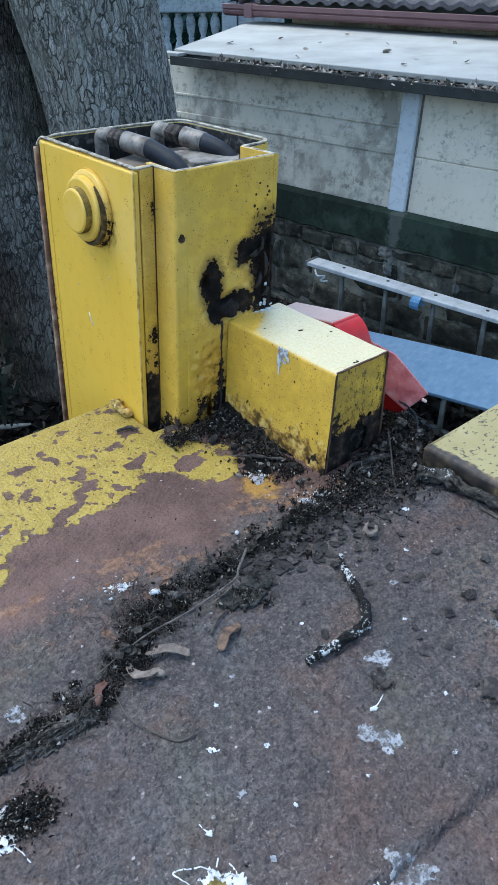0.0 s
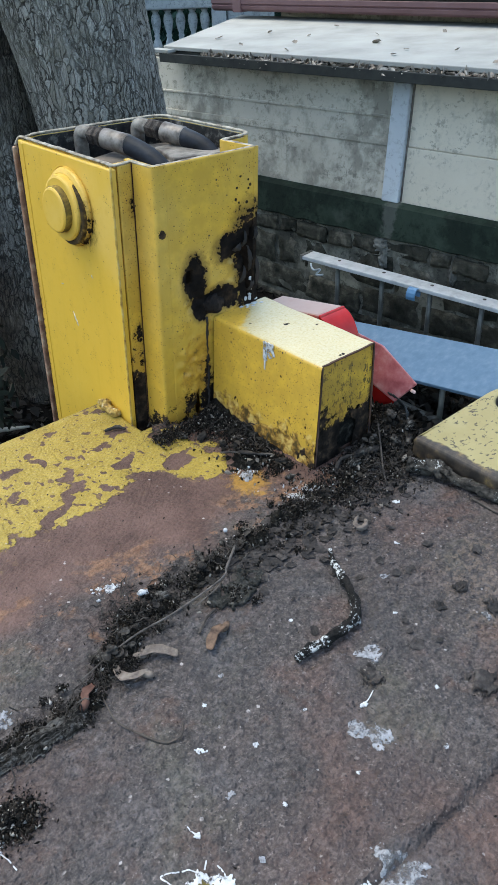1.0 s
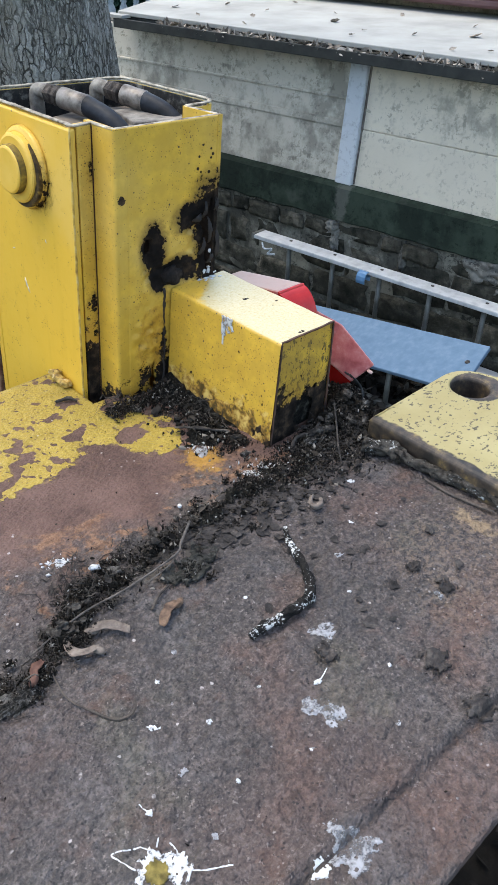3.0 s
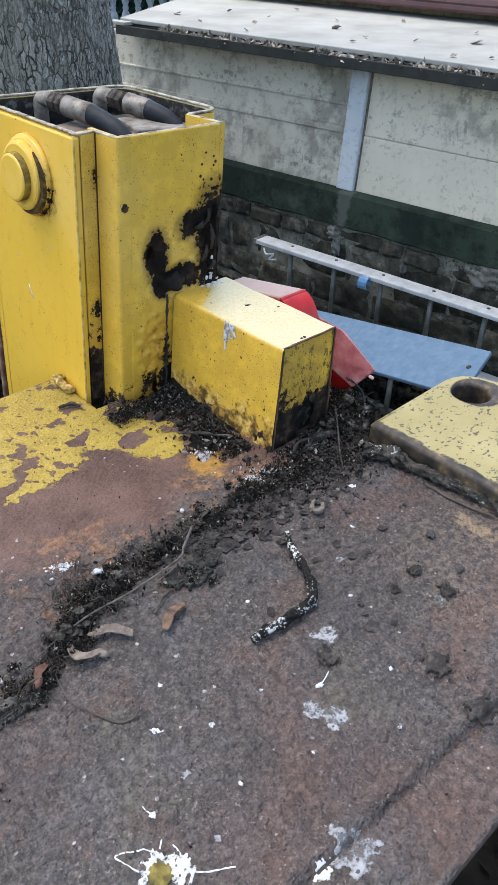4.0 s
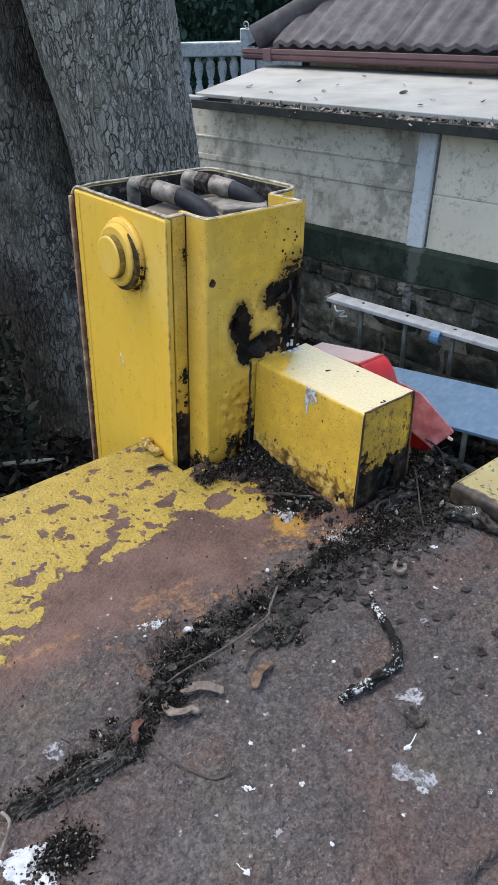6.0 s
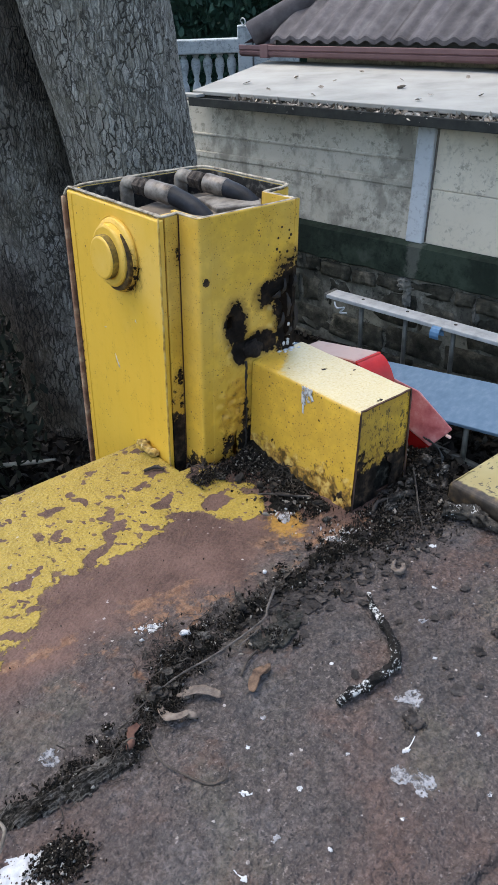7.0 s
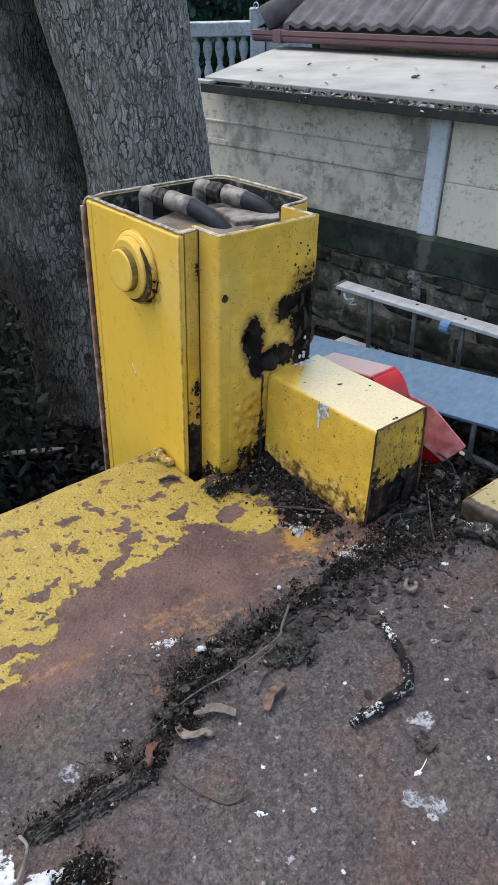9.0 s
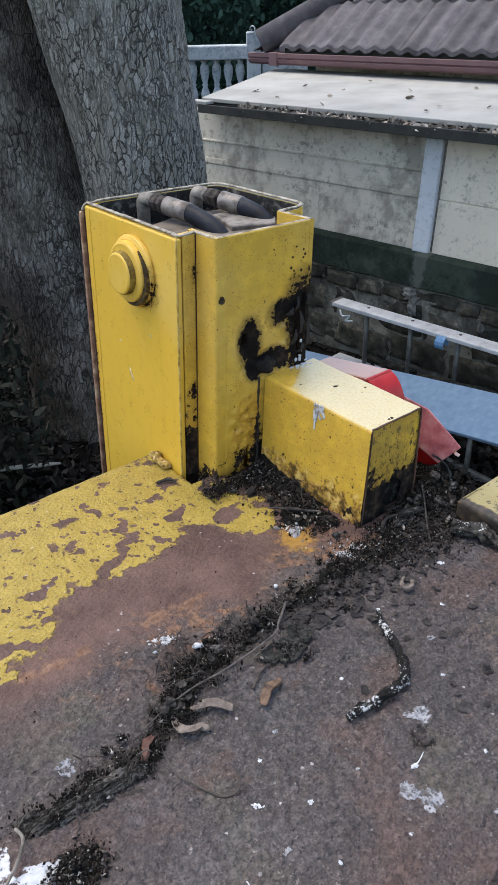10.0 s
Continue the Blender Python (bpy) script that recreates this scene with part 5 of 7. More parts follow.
for y, z0, z1, w in ((0.834, 0.137, 0.099, 0.0016), (0.830, 0.137, 0.112, 0.0038), (0.823, 0.137, 0.117, 0.0030), (0.818, 0.137, 0.121, 0.0024)):
    part("run", drip("run", [(0.8165 + (0.07 * (z - 0.137)), y + 0.002 * math.sin(z * 300), z) for z in (z0, z0 * 0.6 + z1 * 0.4, z1)], w, 0.8172 + 0.07 * ((z0 + z1) / 2 - 0.137), ""), M["white"], run, smooth=True)
for x, z, s in ((0.8835, 0.172, 0.0028), (0.885, 0.158, 0.002), (0.876, 0.146, 0.003), (0.888, 0.150, 0.0022), (0.883, 0.1455, 0.0035)):
    bm = bmesh.new()
    bmesh.ops.create_icosphere(bm, subdivisions=2, radius=1)
    for v in bm.verts:
        v.co *= 1 + 0.6 * noise.noise(v.co * 2.2 + Vector((x * 90, 0, 0)))
    bmesh.ops.transform(bm, matrix=Matrix.Translation((x, 0.9235, z)) @ Matrix.Diagonal((s * 0.7, s * 0.4, s, 1)), verts=bm.verts)
    bm.transform(LEANING)
    part("splash", bm, M["chalk"], run, smooth=True)
crust = thing("lime_crust", "white lime crust where the beam meets the post", "dropping")
for k, (x, y, z, s) in enumerate(((0.888, 0.926, 0.1372, 0.0045), (0.878, 0.927, 0.1372, 0.0035), (0.896, 0.921, 0.137, 0.003), (0.868, 0.928, 0.1372, 0.003), (0.884, 0.9305, 0.150, 0.003), (0.882, 0.921, 0.137, 0.003), (0.892, 0.929, 0.142, 0.003), (0.873, 0.922, 0.137, 0.0025))):
    bm = bmesh.new()
    bmesh.ops.create_icosphere(bm, subdivisions=3, radius=1)
    for v in bm.verts:
        v.co *= 1 + 0.9 * noise.noise(v.co * 2.6 + Vector((k * 3, 0, 0)))
    bmesh.ops.transform(bm, matrix=Matrix.Translation((x, y - 0.006, z)) @ Matrix.Diagonal((s, s * 0.6, s * 0.35, 1)), verts=bm.verts)
    bm.transform(LEANING)
    part("crust", bm, M["chalk"], crust, smooth=True)


# ---- the ground and the walls ----
GROUND = -1.355
bm = bmesh.new()
n = 90
for i in range(n + 1):
    for j in range(n + 1):
        u, v = i / n * 2 - 1, j / n * 2 - 1
        x, y = 2.0 + 6 * u + 194 * u ** 7, 2.0 + 6 * v + 194 * v ** 7
        near = max(0.0, 1 - math.hypot(x - 2, y - 2) / 9)
        bm.verts.new((x, y, GROUND + 0.03 * near * fbm(x * 1.7, y * 1.7, 3.0, 3)))
bm.verts.ensure_lookup_table()
for i in range(n):
    for j in range(n):
        bm.faces.new([bm.verts[k] for k in (i * (n + 1) + j, (i + 1) * (n + 1) + j, (i + 1) * (n + 1) + j + 1, i * (n + 1) + j + 1)])
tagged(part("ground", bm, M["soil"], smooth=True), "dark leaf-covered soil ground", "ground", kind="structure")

WALL = Matrix.Translation((3.45, 2.8, -0.042)) @ Matrix.Rotation(math.atan2(0.994, -0.111), 4, "Z") @ Matrix.Rotation(0.013, 4, "Y")   # x: along the wall; y: towards the yard (negative x of the world is +y here)


LEAN = Matrix(((1, 0, 0, 0), (0, 1, -0.10, -0.0615), (0, 0, 1, 0), (0, 0, 0, 1)))   # the panels lean back a little


def leaning(x0, x1, y0, y1, z0, z1, bevel=0.004):
    return boxed((x0, y0, z0), (x1, y1, z1), bevel, 2, WALL @ LEAN)


def wbox(x0, x1, y0, y1, z0, z1, bevel=0.004):
    return boxed((x0, y0, z0), (x1, y1, z1), bevel, 2, WALL)


wall = tagged(new("wall_garden"), "garden wall of concrete panels over a stone base", "wall", kind="structure")
part("wall_core", wbox(-6.0, 6.0, -0.22, -0.085, GROUND - 0.1, -0.03), M["mortar"], wall)
BAYS = [(-4.2, -2.15, "pale"), (-2.05, -0.05, "pale"), (0.05, 2.05, "grey"), (2.15, 4.2, "grey")]
for x0, x1, kind in BAYS:
    m = M["panel_pale"] if kind == "pale" else M["panel"]
    low = M["panel_clean"] if kind == "pale" else M["panel"]
    part("panel", leaning(x0, x1, -0.02, 0.0, -0.345, -0.035, 0.006), m, wall)
    part("panel", leaning(x0, x1, -0.02, 0.004, -0.615, -0.3462, 0.004), low, wall)
    if kind == "grey":
        part("panel_rib", leaning(x0, x1, -0.005, 0.012, -0.352, -0.318, 0.004), m, wall)
        part("panel_rib", leaning(x0, x1, -0.005, 0.010, -0.222, -0.21, 0.003), m, wall)
for x in (-4.25, -2.1, 0.0, 2.1, 4.25):
    part("pillar", leaning(x - 0.05, x + 0.05, -0.04, 0.028, -0.615, -0.035, 0.006), M["pillar"], wall)
    # Thin dark strip in place of the shadow line at the pillar's edge.
    part("joint_gap", leaning(x - 0.061, x - 0.0505, -0.03, 0.0065, -0.610, -0.040, 0.002), M["shadowline"], wall, "dark strip for the shadow line beside the pillar")
# sloping plinth
bm = bmesh.new()
segs = 240
prof = [(-0.05, -0.612), (0.02, -0.614), (0.055, -0.63), (0.065, -0.79), (0.05, -0.80), (-0.05, -0.80)]
rows = []
for i in range(segs + 1):
    x = -6 + 12 * i / segs
    rows.append([bm.verts.new((x, y + 0.006 * fbm(x * 3, z * 9, 1, 3), z + 0.008 * fbm(x * 9, y * 5, 6, 5) * (1 if z < -0.7 else 0.1))) for y, z in prof])
for a, b in zip(rows, rows[1:]):
    for k in range(len(prof) - 1):
        bm.faces.new((a[k], a[k + 1], b[k + 1], b[k]))
bmesh.ops.transform(bm, matrix=WALL, verts=bm.verts)
bmesh.ops.recalc_face_normals(bm, faces=bm.faces)
part("base_core", wbox(-6.0, 6.0, -0.085, 0.041, GROUND - 0.1, -0.80), M["mortar"], wall)
part("plinth", bm, M["plinth"], wall, "green-black stained concrete plinth")

def mortar_patch(x, z, w, h, seed):
    """A rough smear of cement over the stones."""
    bm = bmesh.new()
    n, vs = 22, {}
    for i in range(-n, n + 1):
        for j in range(-n, n + 1):
            u, v = i / n * 1.4, j / n * 1.4
            d = 1 - math.hypot(u, v) + 0.5 * noise.noise(Vector((u * 1.6 + seed, v * 1.6, 1))) + 0.25 * noise.noise(Vector((u * 4 + seed, v * 4, 3)))
            if d > 0.1:
                vs[i, j] = bm.verts.new((x + u * w, 0.048 + 0.024 * min(1.0, d * 1.6) + 0.012 * noise.noise(Vector((u * 3, v * 3, seed))), z + v * h))
    for i, j in list(vs):
        q = [(i, j), (i + 1, j), (i + 1, j + 1), (i, j + 1)]
        if all(k in vs for k in q):
            bm.faces.new([vs[k] for k in q])
    bmesh.ops.delete(bm, geom=[v for v in bm.verts if not v.link_faces], context="VERTS")
    ex = bmesh.ops.extrude_edge_only(bm, edges=[e for e in bm.edges if e.is_boundary])
    for v in ex["geom"]:
        if isinstance(v, bmesh.types.BMVert):
            v.co.y -= 0.05
    bmesh.ops.recalc_face_normals(bm, faces=bm.faces)
    bmesh.ops.transform(bm, matrix=WALL, verts=bm.verts)
    part("mortar_patch", bm, M["cement"], wall, "pale crumbly cement smeared over the stones", True)


for x, z, w, h, seed in ((-0.86, -0.845, 0.125, 0.075, 2.0), (-1.0, -0.90, 0.07, 0.05, 5.0), (0.02, -0.835, 0.055, 0.045, 8.0), (0.0, -0.92, 0.03, 0.075, 11.0), (-0.42, -0.90, 0.024, 0.085, 14.0)):
    mortar_patch(x, z, w, h, seed)

# stones of the base: a few shapes, laid in uneven courses
def stone_mesh(k):
    bm = bmesh.new()
    bmesh.ops.create_cube(bm, size=1.0)
    bmesh.ops.subdivide_edges(bm, edges=bm.edges, cuts=3, use_grid_fill=True)
    for v in bm.verts:
        c = v.co
        r = (abs(c.x * 2) ** 10 + abs(c.z * 2) ** 10 + abs(c.y * 2) ** 8) ** (1 / 10)
        c *= 0.98 / max(0.95, r ** 0.25)
        c += Vector((fbm(c.x * 2 + k * 5, c.y * 2, c.z * 2), fbm(c.x * 2, c.y * 2 + k * 5, c.z * 2 + 9), fbm(c.x * 2, c.y * 2 + 4, c.z * 2 + k * 5))) * 0.10
    me = bpy.data.meshes.new("stone")
    bm.to_mesh(me)
    bm.free()
    me.shade_smooth()
    me.materials.append(M["stone"])
    return me


rnd = random.Random(4)
STONES = [stone_mesh(k) for k in range(9)]
z = -0.815
for course, hgt in enumerate((0.09, 0.20, 0.16, 0.13)):
    x = -2.6 + rnd.random() * 0.1
    while x < 3.2:
        w = rnd.uniform(0.20, 0.44) if course else rnd.uniform(0.12, 0.30)
        h = hgt * rnd.uniform(0.82, 0.98)
        ob = new("stone", rnd.choice(STONES))
        ob.parent = wall
        ob.matrix_basis = WALL @ pose(x + w / 2, -0.005 + rnd.uniform(-0.016, 0.012), z - hgt / 2 + rnd.uniform(-0.012, 0.012), rnd.uniform(-3, 3), rnd.uniform(-5, 5), rnd.uniform(-3, 3) + rnd.choice((0, 180))) @ Matrix.Diagonal((w - 0.014, 0.12, h, 1))
        x += w
    z -= hgt

# low shed behind the wall: flat white roof with a leaf-filled eave gutter
shed = thing("shed", "low shed with a pale flat roof slab and dark eave", "shed")
inv = WALL.inverted()


def wl(x, y, z=0.0):
    p = inv @ Vector((x, y, z))
    return (p.x, p.y)


def shed_slab():
    bm = bmesh.new()
    pts = [(wl(3.335, 4.56)[0] - 0.115, 0.03, 0.043), (-4.2, 0.03, 0.043), (-4.2, -1.35, 0.078), (wl(4.52, 5.24)[0], -1.35, 0.078)]
    top = [bm.verts.new(p) for p in pts]
    f = bm.faces.new(top)
    r = bmesh.ops.extrude_face_region(bm, geom=[f])
    for v in r["geom"]:
        if isinstance(v, bmesh.types.BMVert):
            v.co.z -= 0.022
    bmesh.ops.recalc_face_normals(bm, faces=bm.faces)
    bmesh.ops.bevel(bm, geom=list(bm.edges), offset=0.004, segments=2, affect="EDGES", profile=0.5)
    bmesh.ops.transform(bm, matrix=WALL, verts=bm.verts)
    return bm


SL = wl(3.335, 4.56)[0] - 0.115
part("roof_slab", shed_slab(), M["slab"], shed, "off-white flat roof slab")
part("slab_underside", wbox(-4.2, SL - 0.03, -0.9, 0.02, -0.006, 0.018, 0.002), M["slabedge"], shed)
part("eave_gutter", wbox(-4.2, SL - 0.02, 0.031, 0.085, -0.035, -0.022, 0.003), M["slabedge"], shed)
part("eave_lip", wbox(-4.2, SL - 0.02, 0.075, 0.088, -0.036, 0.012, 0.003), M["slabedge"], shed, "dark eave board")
part("shed_wall", wbox(-4.0, SL - 0.3, -1.3, -1.2, GROUND, 0.05), M["panel"], shed)
part("slab_end_cap", wbox(SL - 0.10, SL + 0.06, 0.02, 0.09, 0.012, 0.03, 0.003), M["slab"], shed)

# tiled roof behind, with a brown gutter
house = thing("tiled_roof_house", "house with a hipped brown tile roof and maroon gutter", "house", at=(0.0, 0.03, 0.02))
GX = wl(4.33, 5.27)
GL = GX[0]
gy = GX[1]
part("house_wall", wbox(-5.5, GL - 0.35, gy - 0.9, gy - 0.35, GROUND, 0.12), M["panel"], house)
bm = bmesh.new()
prof = [(-0.10, 0.17), (-0.10, 0.105), (-0.02, 0.10), (0.0, 0.115), (0.005, 0.135), (-0.004, 0.142), (0.006, 0.15), (0.006, 0.176), (0.0, 0.18), (-0.006, 0.176), (-0.008, 0.12), (-0.085, 0.115), (-0.09, 0.17)]
rows = []
for x in (-5.5, -3, -1, 0.5, GL + 0.02):
    rows.append([bm.verts.new((x, gy + y, z)) for y, z in prof])
for a, b in zip(rows, rows[1:]):
    for k in range(len(prof)):
        bm.faces.new((a[k], a[(k + 1) % len(prof)], b[(k + 1) % len(prof)], b[k]))
bm.faces.new(rows[0]), bm.faces.new(rows[-1][::-1])
bmesh.ops.transform(bm, matrix=WALL, verts=bm.verts)
bmesh.ops.recalc_face_normals(bm, faces=bm.faces)
part("gutter", bm, M["gutter"], house, "maroon-brown moulded gutter")
part("gutter_joint", wbox(GL - 0.28, GL - 0.20, gy - 0.108, gy + 0.012, 0.095, 0.184, 0.004), M["gutter"], house)
# Dark strip added for the shadow gap between tiles and gutter.
part("eave_filler", wbox(-5.5, GL - 0.32, gy - 0.06, gy - 0.035, 0.13, 0.228, 0.003), M["slabedge"], house)
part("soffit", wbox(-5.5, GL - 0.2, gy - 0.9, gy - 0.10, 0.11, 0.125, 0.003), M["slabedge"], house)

PITCH, PERIOD, COURSE = radians(36), 0.132, 0.46


def tile_mesh():
    """One roll tile: a wave across, lipped at its lower edge."""
    bm = bmesh.new()
    n = 14
    rows = []
    for v, lift in ((0.0, -0.012), (0.0, 0.016), (0.012, 0.020), (COURSE, 0.003)):
        rows.append([bm.verts.new((PERIOD * i / n, -v * math.cos(PITCH), v * math.sin(PITCH) + lift + 0.022 * (0.5 - 0.5 * math.cos(2 * math.pi * i / n)) ** 1.2)) for i in range(n + 1)])
    for a, b in zip(rows, rows[1:]):
        for k in range(n):
            bm.faces.new((a[k], a[k + 1], b[k + 1], b[k]))
    bmesh.ops.recalc_face_normals(bm, faces=bm.faces)
    me = bpy.data.meshes.new("roof_tile")
    bm.to_mesh(me)
    bm.free()
    me.materials.append(M["tile"])
    return me


TILE = tile_mesh()
roof = new("roof")
roof.parent = house
tagged(roof, "wavy brown roof tiles")
for c in range(5):
    y, z = gy + 0.0 - c * COURSE * math.cos(PITCH), 0.205 + c * COURSE * math.sin(PITCH)
    x = GL - 0.30 - c * COURSE * math.cos(PITCH) - PERIOD
    while x > -2.6:
        ob = new("roof_tile", TILE)
        ob.parent = roof
        ob.matrix_basis = WALL @ pose(x, y, z + rnd.uniform(-0.003, 0.003), 0, 0, rnd.uniform(-0.3, 0.3))
        x -= PERIOD
# sheet under the tiles and the hip's flank
bm = bmesh.new()
run = 1.9
q = [(GL - 0.05, gy - 0.06, 0.185), (-5.5, gy - 0.06, 0.185), (-5.5, gy - run, 0.19 + run * math.tan(PITCH)), (GL - 0.05 - run, gy - run, 0.19 + run * math.tan(PITCH))]
bm.faces.new([bm.verts.new(p) for p in q])
q = [(GL - 0.05, gy + 0.02, 0.19), (GL - 0.05 - run, gy - run, 0.19 + run * math.tan(PITCH)), (GL - 0.05 - run, gy - 3.5, 0.19 + run * math.tan(PITCH)), (GL - 0.05, gy - 5.2, 0.19)]
bm.faces.new([bm.verts.new(p) for p in q])
bmesh.ops.transform(bm, matrix=WALL, verts=bm.verts)
part("roof_sheet", bm, M["tile"], house)
hip = [WALL @ Vector((GL - 0.08 - s, gy - 0.03 - s, 0.235 + s * math.tan(PITCH))) for s in [0.0, 0.28, 0.285, 0.56, 0.565, 0.84, 0.845, 1.12, 1.125, 1.4]]
part("hip_cap", tube(hip, [0.10, 0.085] * 5, 16), M["tile"], roof, "rounded hip ridge tiles", True)
part("scroll", tube([WALL @ Vector((GL - 0.05 + 0.03 * math.cos(a) * (1 - a / 12), gy + 0.02, 0.33 + 0.03 * math.sin(a) * (1 - a / 12))) for a in [k * 0.5 for k in range(14)]], 0.005, 6), M["balustrade"], house, "small metal scroll at the hip", True)

# balustrade beyond
bal = thing("balustrade", "pale grey stone balustrade with turned balusters", "balustrade", at=(0, 0, -0.10))
B0, B1 = Vector((5.86, 7.23, 0)), Vector((4.70, 8.13, 0))
bd = (B1 - B0).normalized()
BM = Matrix.Translation(B0) @ Matrix.Rotation(math.atan2(bd.y, bd.x), 4, "Z")
part("rail", boxed((0.0, -0.09, -0.01), (2.6, 0.09, 0.125), 0.015, 2, BM), M["balustrade"], bal)
part("base_rail", boxed((0.0, -0.09, -0.62), (2.6, 0.09, -0.50), 0.012, 2, BM), M["balustrade"], bal)
part("pier", boxed((-0.13, -0.08, GROUND), (0.02, 0.08, 0.24), 0.012, 2, BM), M["balustrade"], bal)
part("pier", boxed((-0.62, -0.07, GROUND), (-0.14, 0.05, 0.10), 0.012, 2, BM), M["balustrade"], bal)
part("footing", boxed((-0.9, -0.12, GROUND), (2.8, 0.12, -0.62), 0.012, 2, BM), M["mortar"], bal)


def baluster(x):
    prof = [(-0.50, 0.05), (-0.46, 0.05), (-0.44, 0.035), (-0.40, 0.056), (-0.34, 0.066), (-0.30, 0.052), (-0.27, 0.032), (-0.25, 0.046), (-0.23, 0.032), (-0.19, 0.052), (-0.12, 0.070), (-0.07, 0.060), (-0.04, 0.036), (-0.03, 0.052), (-0.01, 0.052)]
    bm = tube([(x, 0, z) for z, _ in prof], [0.72 * r for _, r in prof], 16)
    bmesh.ops.transform(bm, matrix=BM, verts=bm.verts)
    return bm


for k in range(15):
    part("baluster", baluster(0.09 + 0.125 * k), M["balustrade"], bal, smooth=True)

# hedge: a dark mass of small leaves


def leaves(name, material, count, place, size, shape=1.6, curl=0.3, flat=0.0, seed=1):
    """Many small bent leaves as one mesh."""
    r = np.random.RandomState(seed)
    verts, faces = [], []
    for _ in range(count):
        p = Vector(place(r))
        s = r.uniform(*size)
        q = Euler((r.normal(0, 1) * (1 - flat) * 1.2, r.normal(0, 1) * (1 - flat) * 1.2, r.uniform(0, 6.28))).to_matrix()
        b, c = len(verts), curl * r.uniform(-0.4, 1.4)
        w, jag = s / shape * r.uniform(0.6, 1.1), r.uniform(0.5, 1.0)
        for v in ((-s, 0, 0), (-0.3 * s, w * jag, c * w), (0.45 * s, w * 0.85, c * w * 0.8), (s, 0, c * s * 0.5), (0.4 * s, -w, c * w), (-0.35 * s, -w * 0.9, c * w * 0.7)):
            verts.append(p + q @ Vector(v))
        faces += [(b, b + 1, b + 2, b + 3), (b, b + 3, b + 4, b + 5)]
    me = bpy.data.meshes.new(name)
    me.from_pydata([tuple(v) for v in verts], [], faces)
    me.materials.append(material)
    return new(name, me)


def hedge_place(r):
    u, v = r.uniform(0, 7.5), r.uniform(0, 1)
    z = GROUND + 3.1 * v
    bulge = 0.35 * noise.noise(Vector((u * 1.3, z * 1.5, 0.5))) + 0.15 * noise.noise(Vector((u * 4, z * 4, 2)))
    return (5.2 + u * 0.78 - 0.63 * bulge, 13.0 - u * 0.63 - 0.78 * bulge + r.uniform(0, 0.25), z)


h = tagged(leaves("hedge", M["hedge"], 9000, hedge_place, (0.05, 0.10), 1.8, 0.3, 0.0, 5), "dark green evergreen hedge", "hedge", kind="stuff")
bm = bmesh.new()
box(bm, (0, 0, GROUND), (7.8, 0.5, 1.7), 0.1, 2, Matrix.Translation((5.4, 13.4, 0)) @ Matrix.Rotation(math.atan2(-0.63, 0.78), 4, "Z"))
tagged(part("hedge_core", bm, M["hedge"]), "dark inner mass of the hedge", "hedge", kind="stuff")

# ---- two ladder frames on their edges, and a board ----
def ladder(m, length, depth, count, first, label, stile=0.10):
    lad = thing("ladder", label, "ladder", "ladders by the wall")
    tr = lambda bm: (bmesh.ops.transform(bm, matrix=m, verts=bm.verts), bm)[1]
    for z in (0.0, -depth):
        part("stile", tr(boxed((0, -stile, z - 0.022), (length, 0, z), 0.004)), M["alu"], lad)
    for k in range(count):
        x = first + 0.286 * k
        part("rung", tr(tube([(x, -stile / 2, -0.02), (x, -stile / 2, -depth)], 0.013, 12)), M["rung"], lad, smooth=True)
        for z in (0.0005,):
            part("rivet", tr(disc(0.009, 0.003, 12, 0.0, pose(x, -stile / 2 + 0.012, z))), M["dark"], lad)
    return lad


LD = Matrix.Translation((3.257, 3.175, -0.97)) @ Matrix.Rotation(math.atan2(-0.992, 0.125), 4, "Z")
lad = ladder(LD, 3.2, 0.342, 11, 0.215, "aluminium ladder lying on edge against the stone wall")
part("end_cap", boxed((-0.012, -0.1, -0.03), (0.01, 0.002, 0.003), 0.003, 2, LD), M["rung"], lad)
for x in (0.70,):
    bm = strip_wall([(-0.026 * math.cos(a) - 0.110, 0.034 * math.sin(a) - 0.040) for a in [math.pi * (k / 8 * 1.35 - 0.2) for k in range(9)]], x, x + 0.05, 0.004)
    bmesh.ops.transform(bm, matrix=LD @ Matrix(((0, 0, 1, 0), (1, 0, 0, 0), (0, 1, 0, 0), (0, 0, 0, 1))), verts=bm.verts)
    part("clip", bm, M["bluetie"], lad, "curled blue plastic clip")
part("tie", tube(smooth_path([LD @ Vector(p) for p in ((0.07, -0.105, -0.03), (0.10, -0.125, -0.05), (0.14, -0.11, -0.045), (0.12, -0.12, -0.075), (0.16, -0.11, -0.07))], 6), 0.005, 8, 0.3), M["balustrade"], lad, "pale knotted tie", True)
plank = thing("board", "long blue-grey painted board on short metal legs", "board", at=(0, 0, -0.05))
bd_ = Vector((0.0, 0.986, -0.166))
bf_ = Vector((-0.27, 0.0, -0.099))
bn_ = bf_.cross(bd_).normalized()
bn_ = bn_ if bn_.z > 0 else -bn_
PM = Matrix((bd_, bf_.normalized(), bn_)).transposed().to_4x4()
PM.translation = Vector((3.0, 1.566, -0.906))
W = bf_.length
bm = boxed((0.0, 0.0, -0.02), (2.0, W, 0.0), 0.004)
for v in bm.verts:
    if v.co.x < 1.0:
        v.co.x -= 0.05 * v.co.y / W
bmesh.ops.transform(bm, matrix=PM, verts=bm.verts)
part("plank", bm, M["board"], plank)
# Flat dark disc laid on the board; the hole's shade put in its colour.
part("bolt_hole", disc(0.011, 0.004, 14, 0.0, PM @ pose(0.028, W * 0.42, 0.0)), M["lining"], plank)
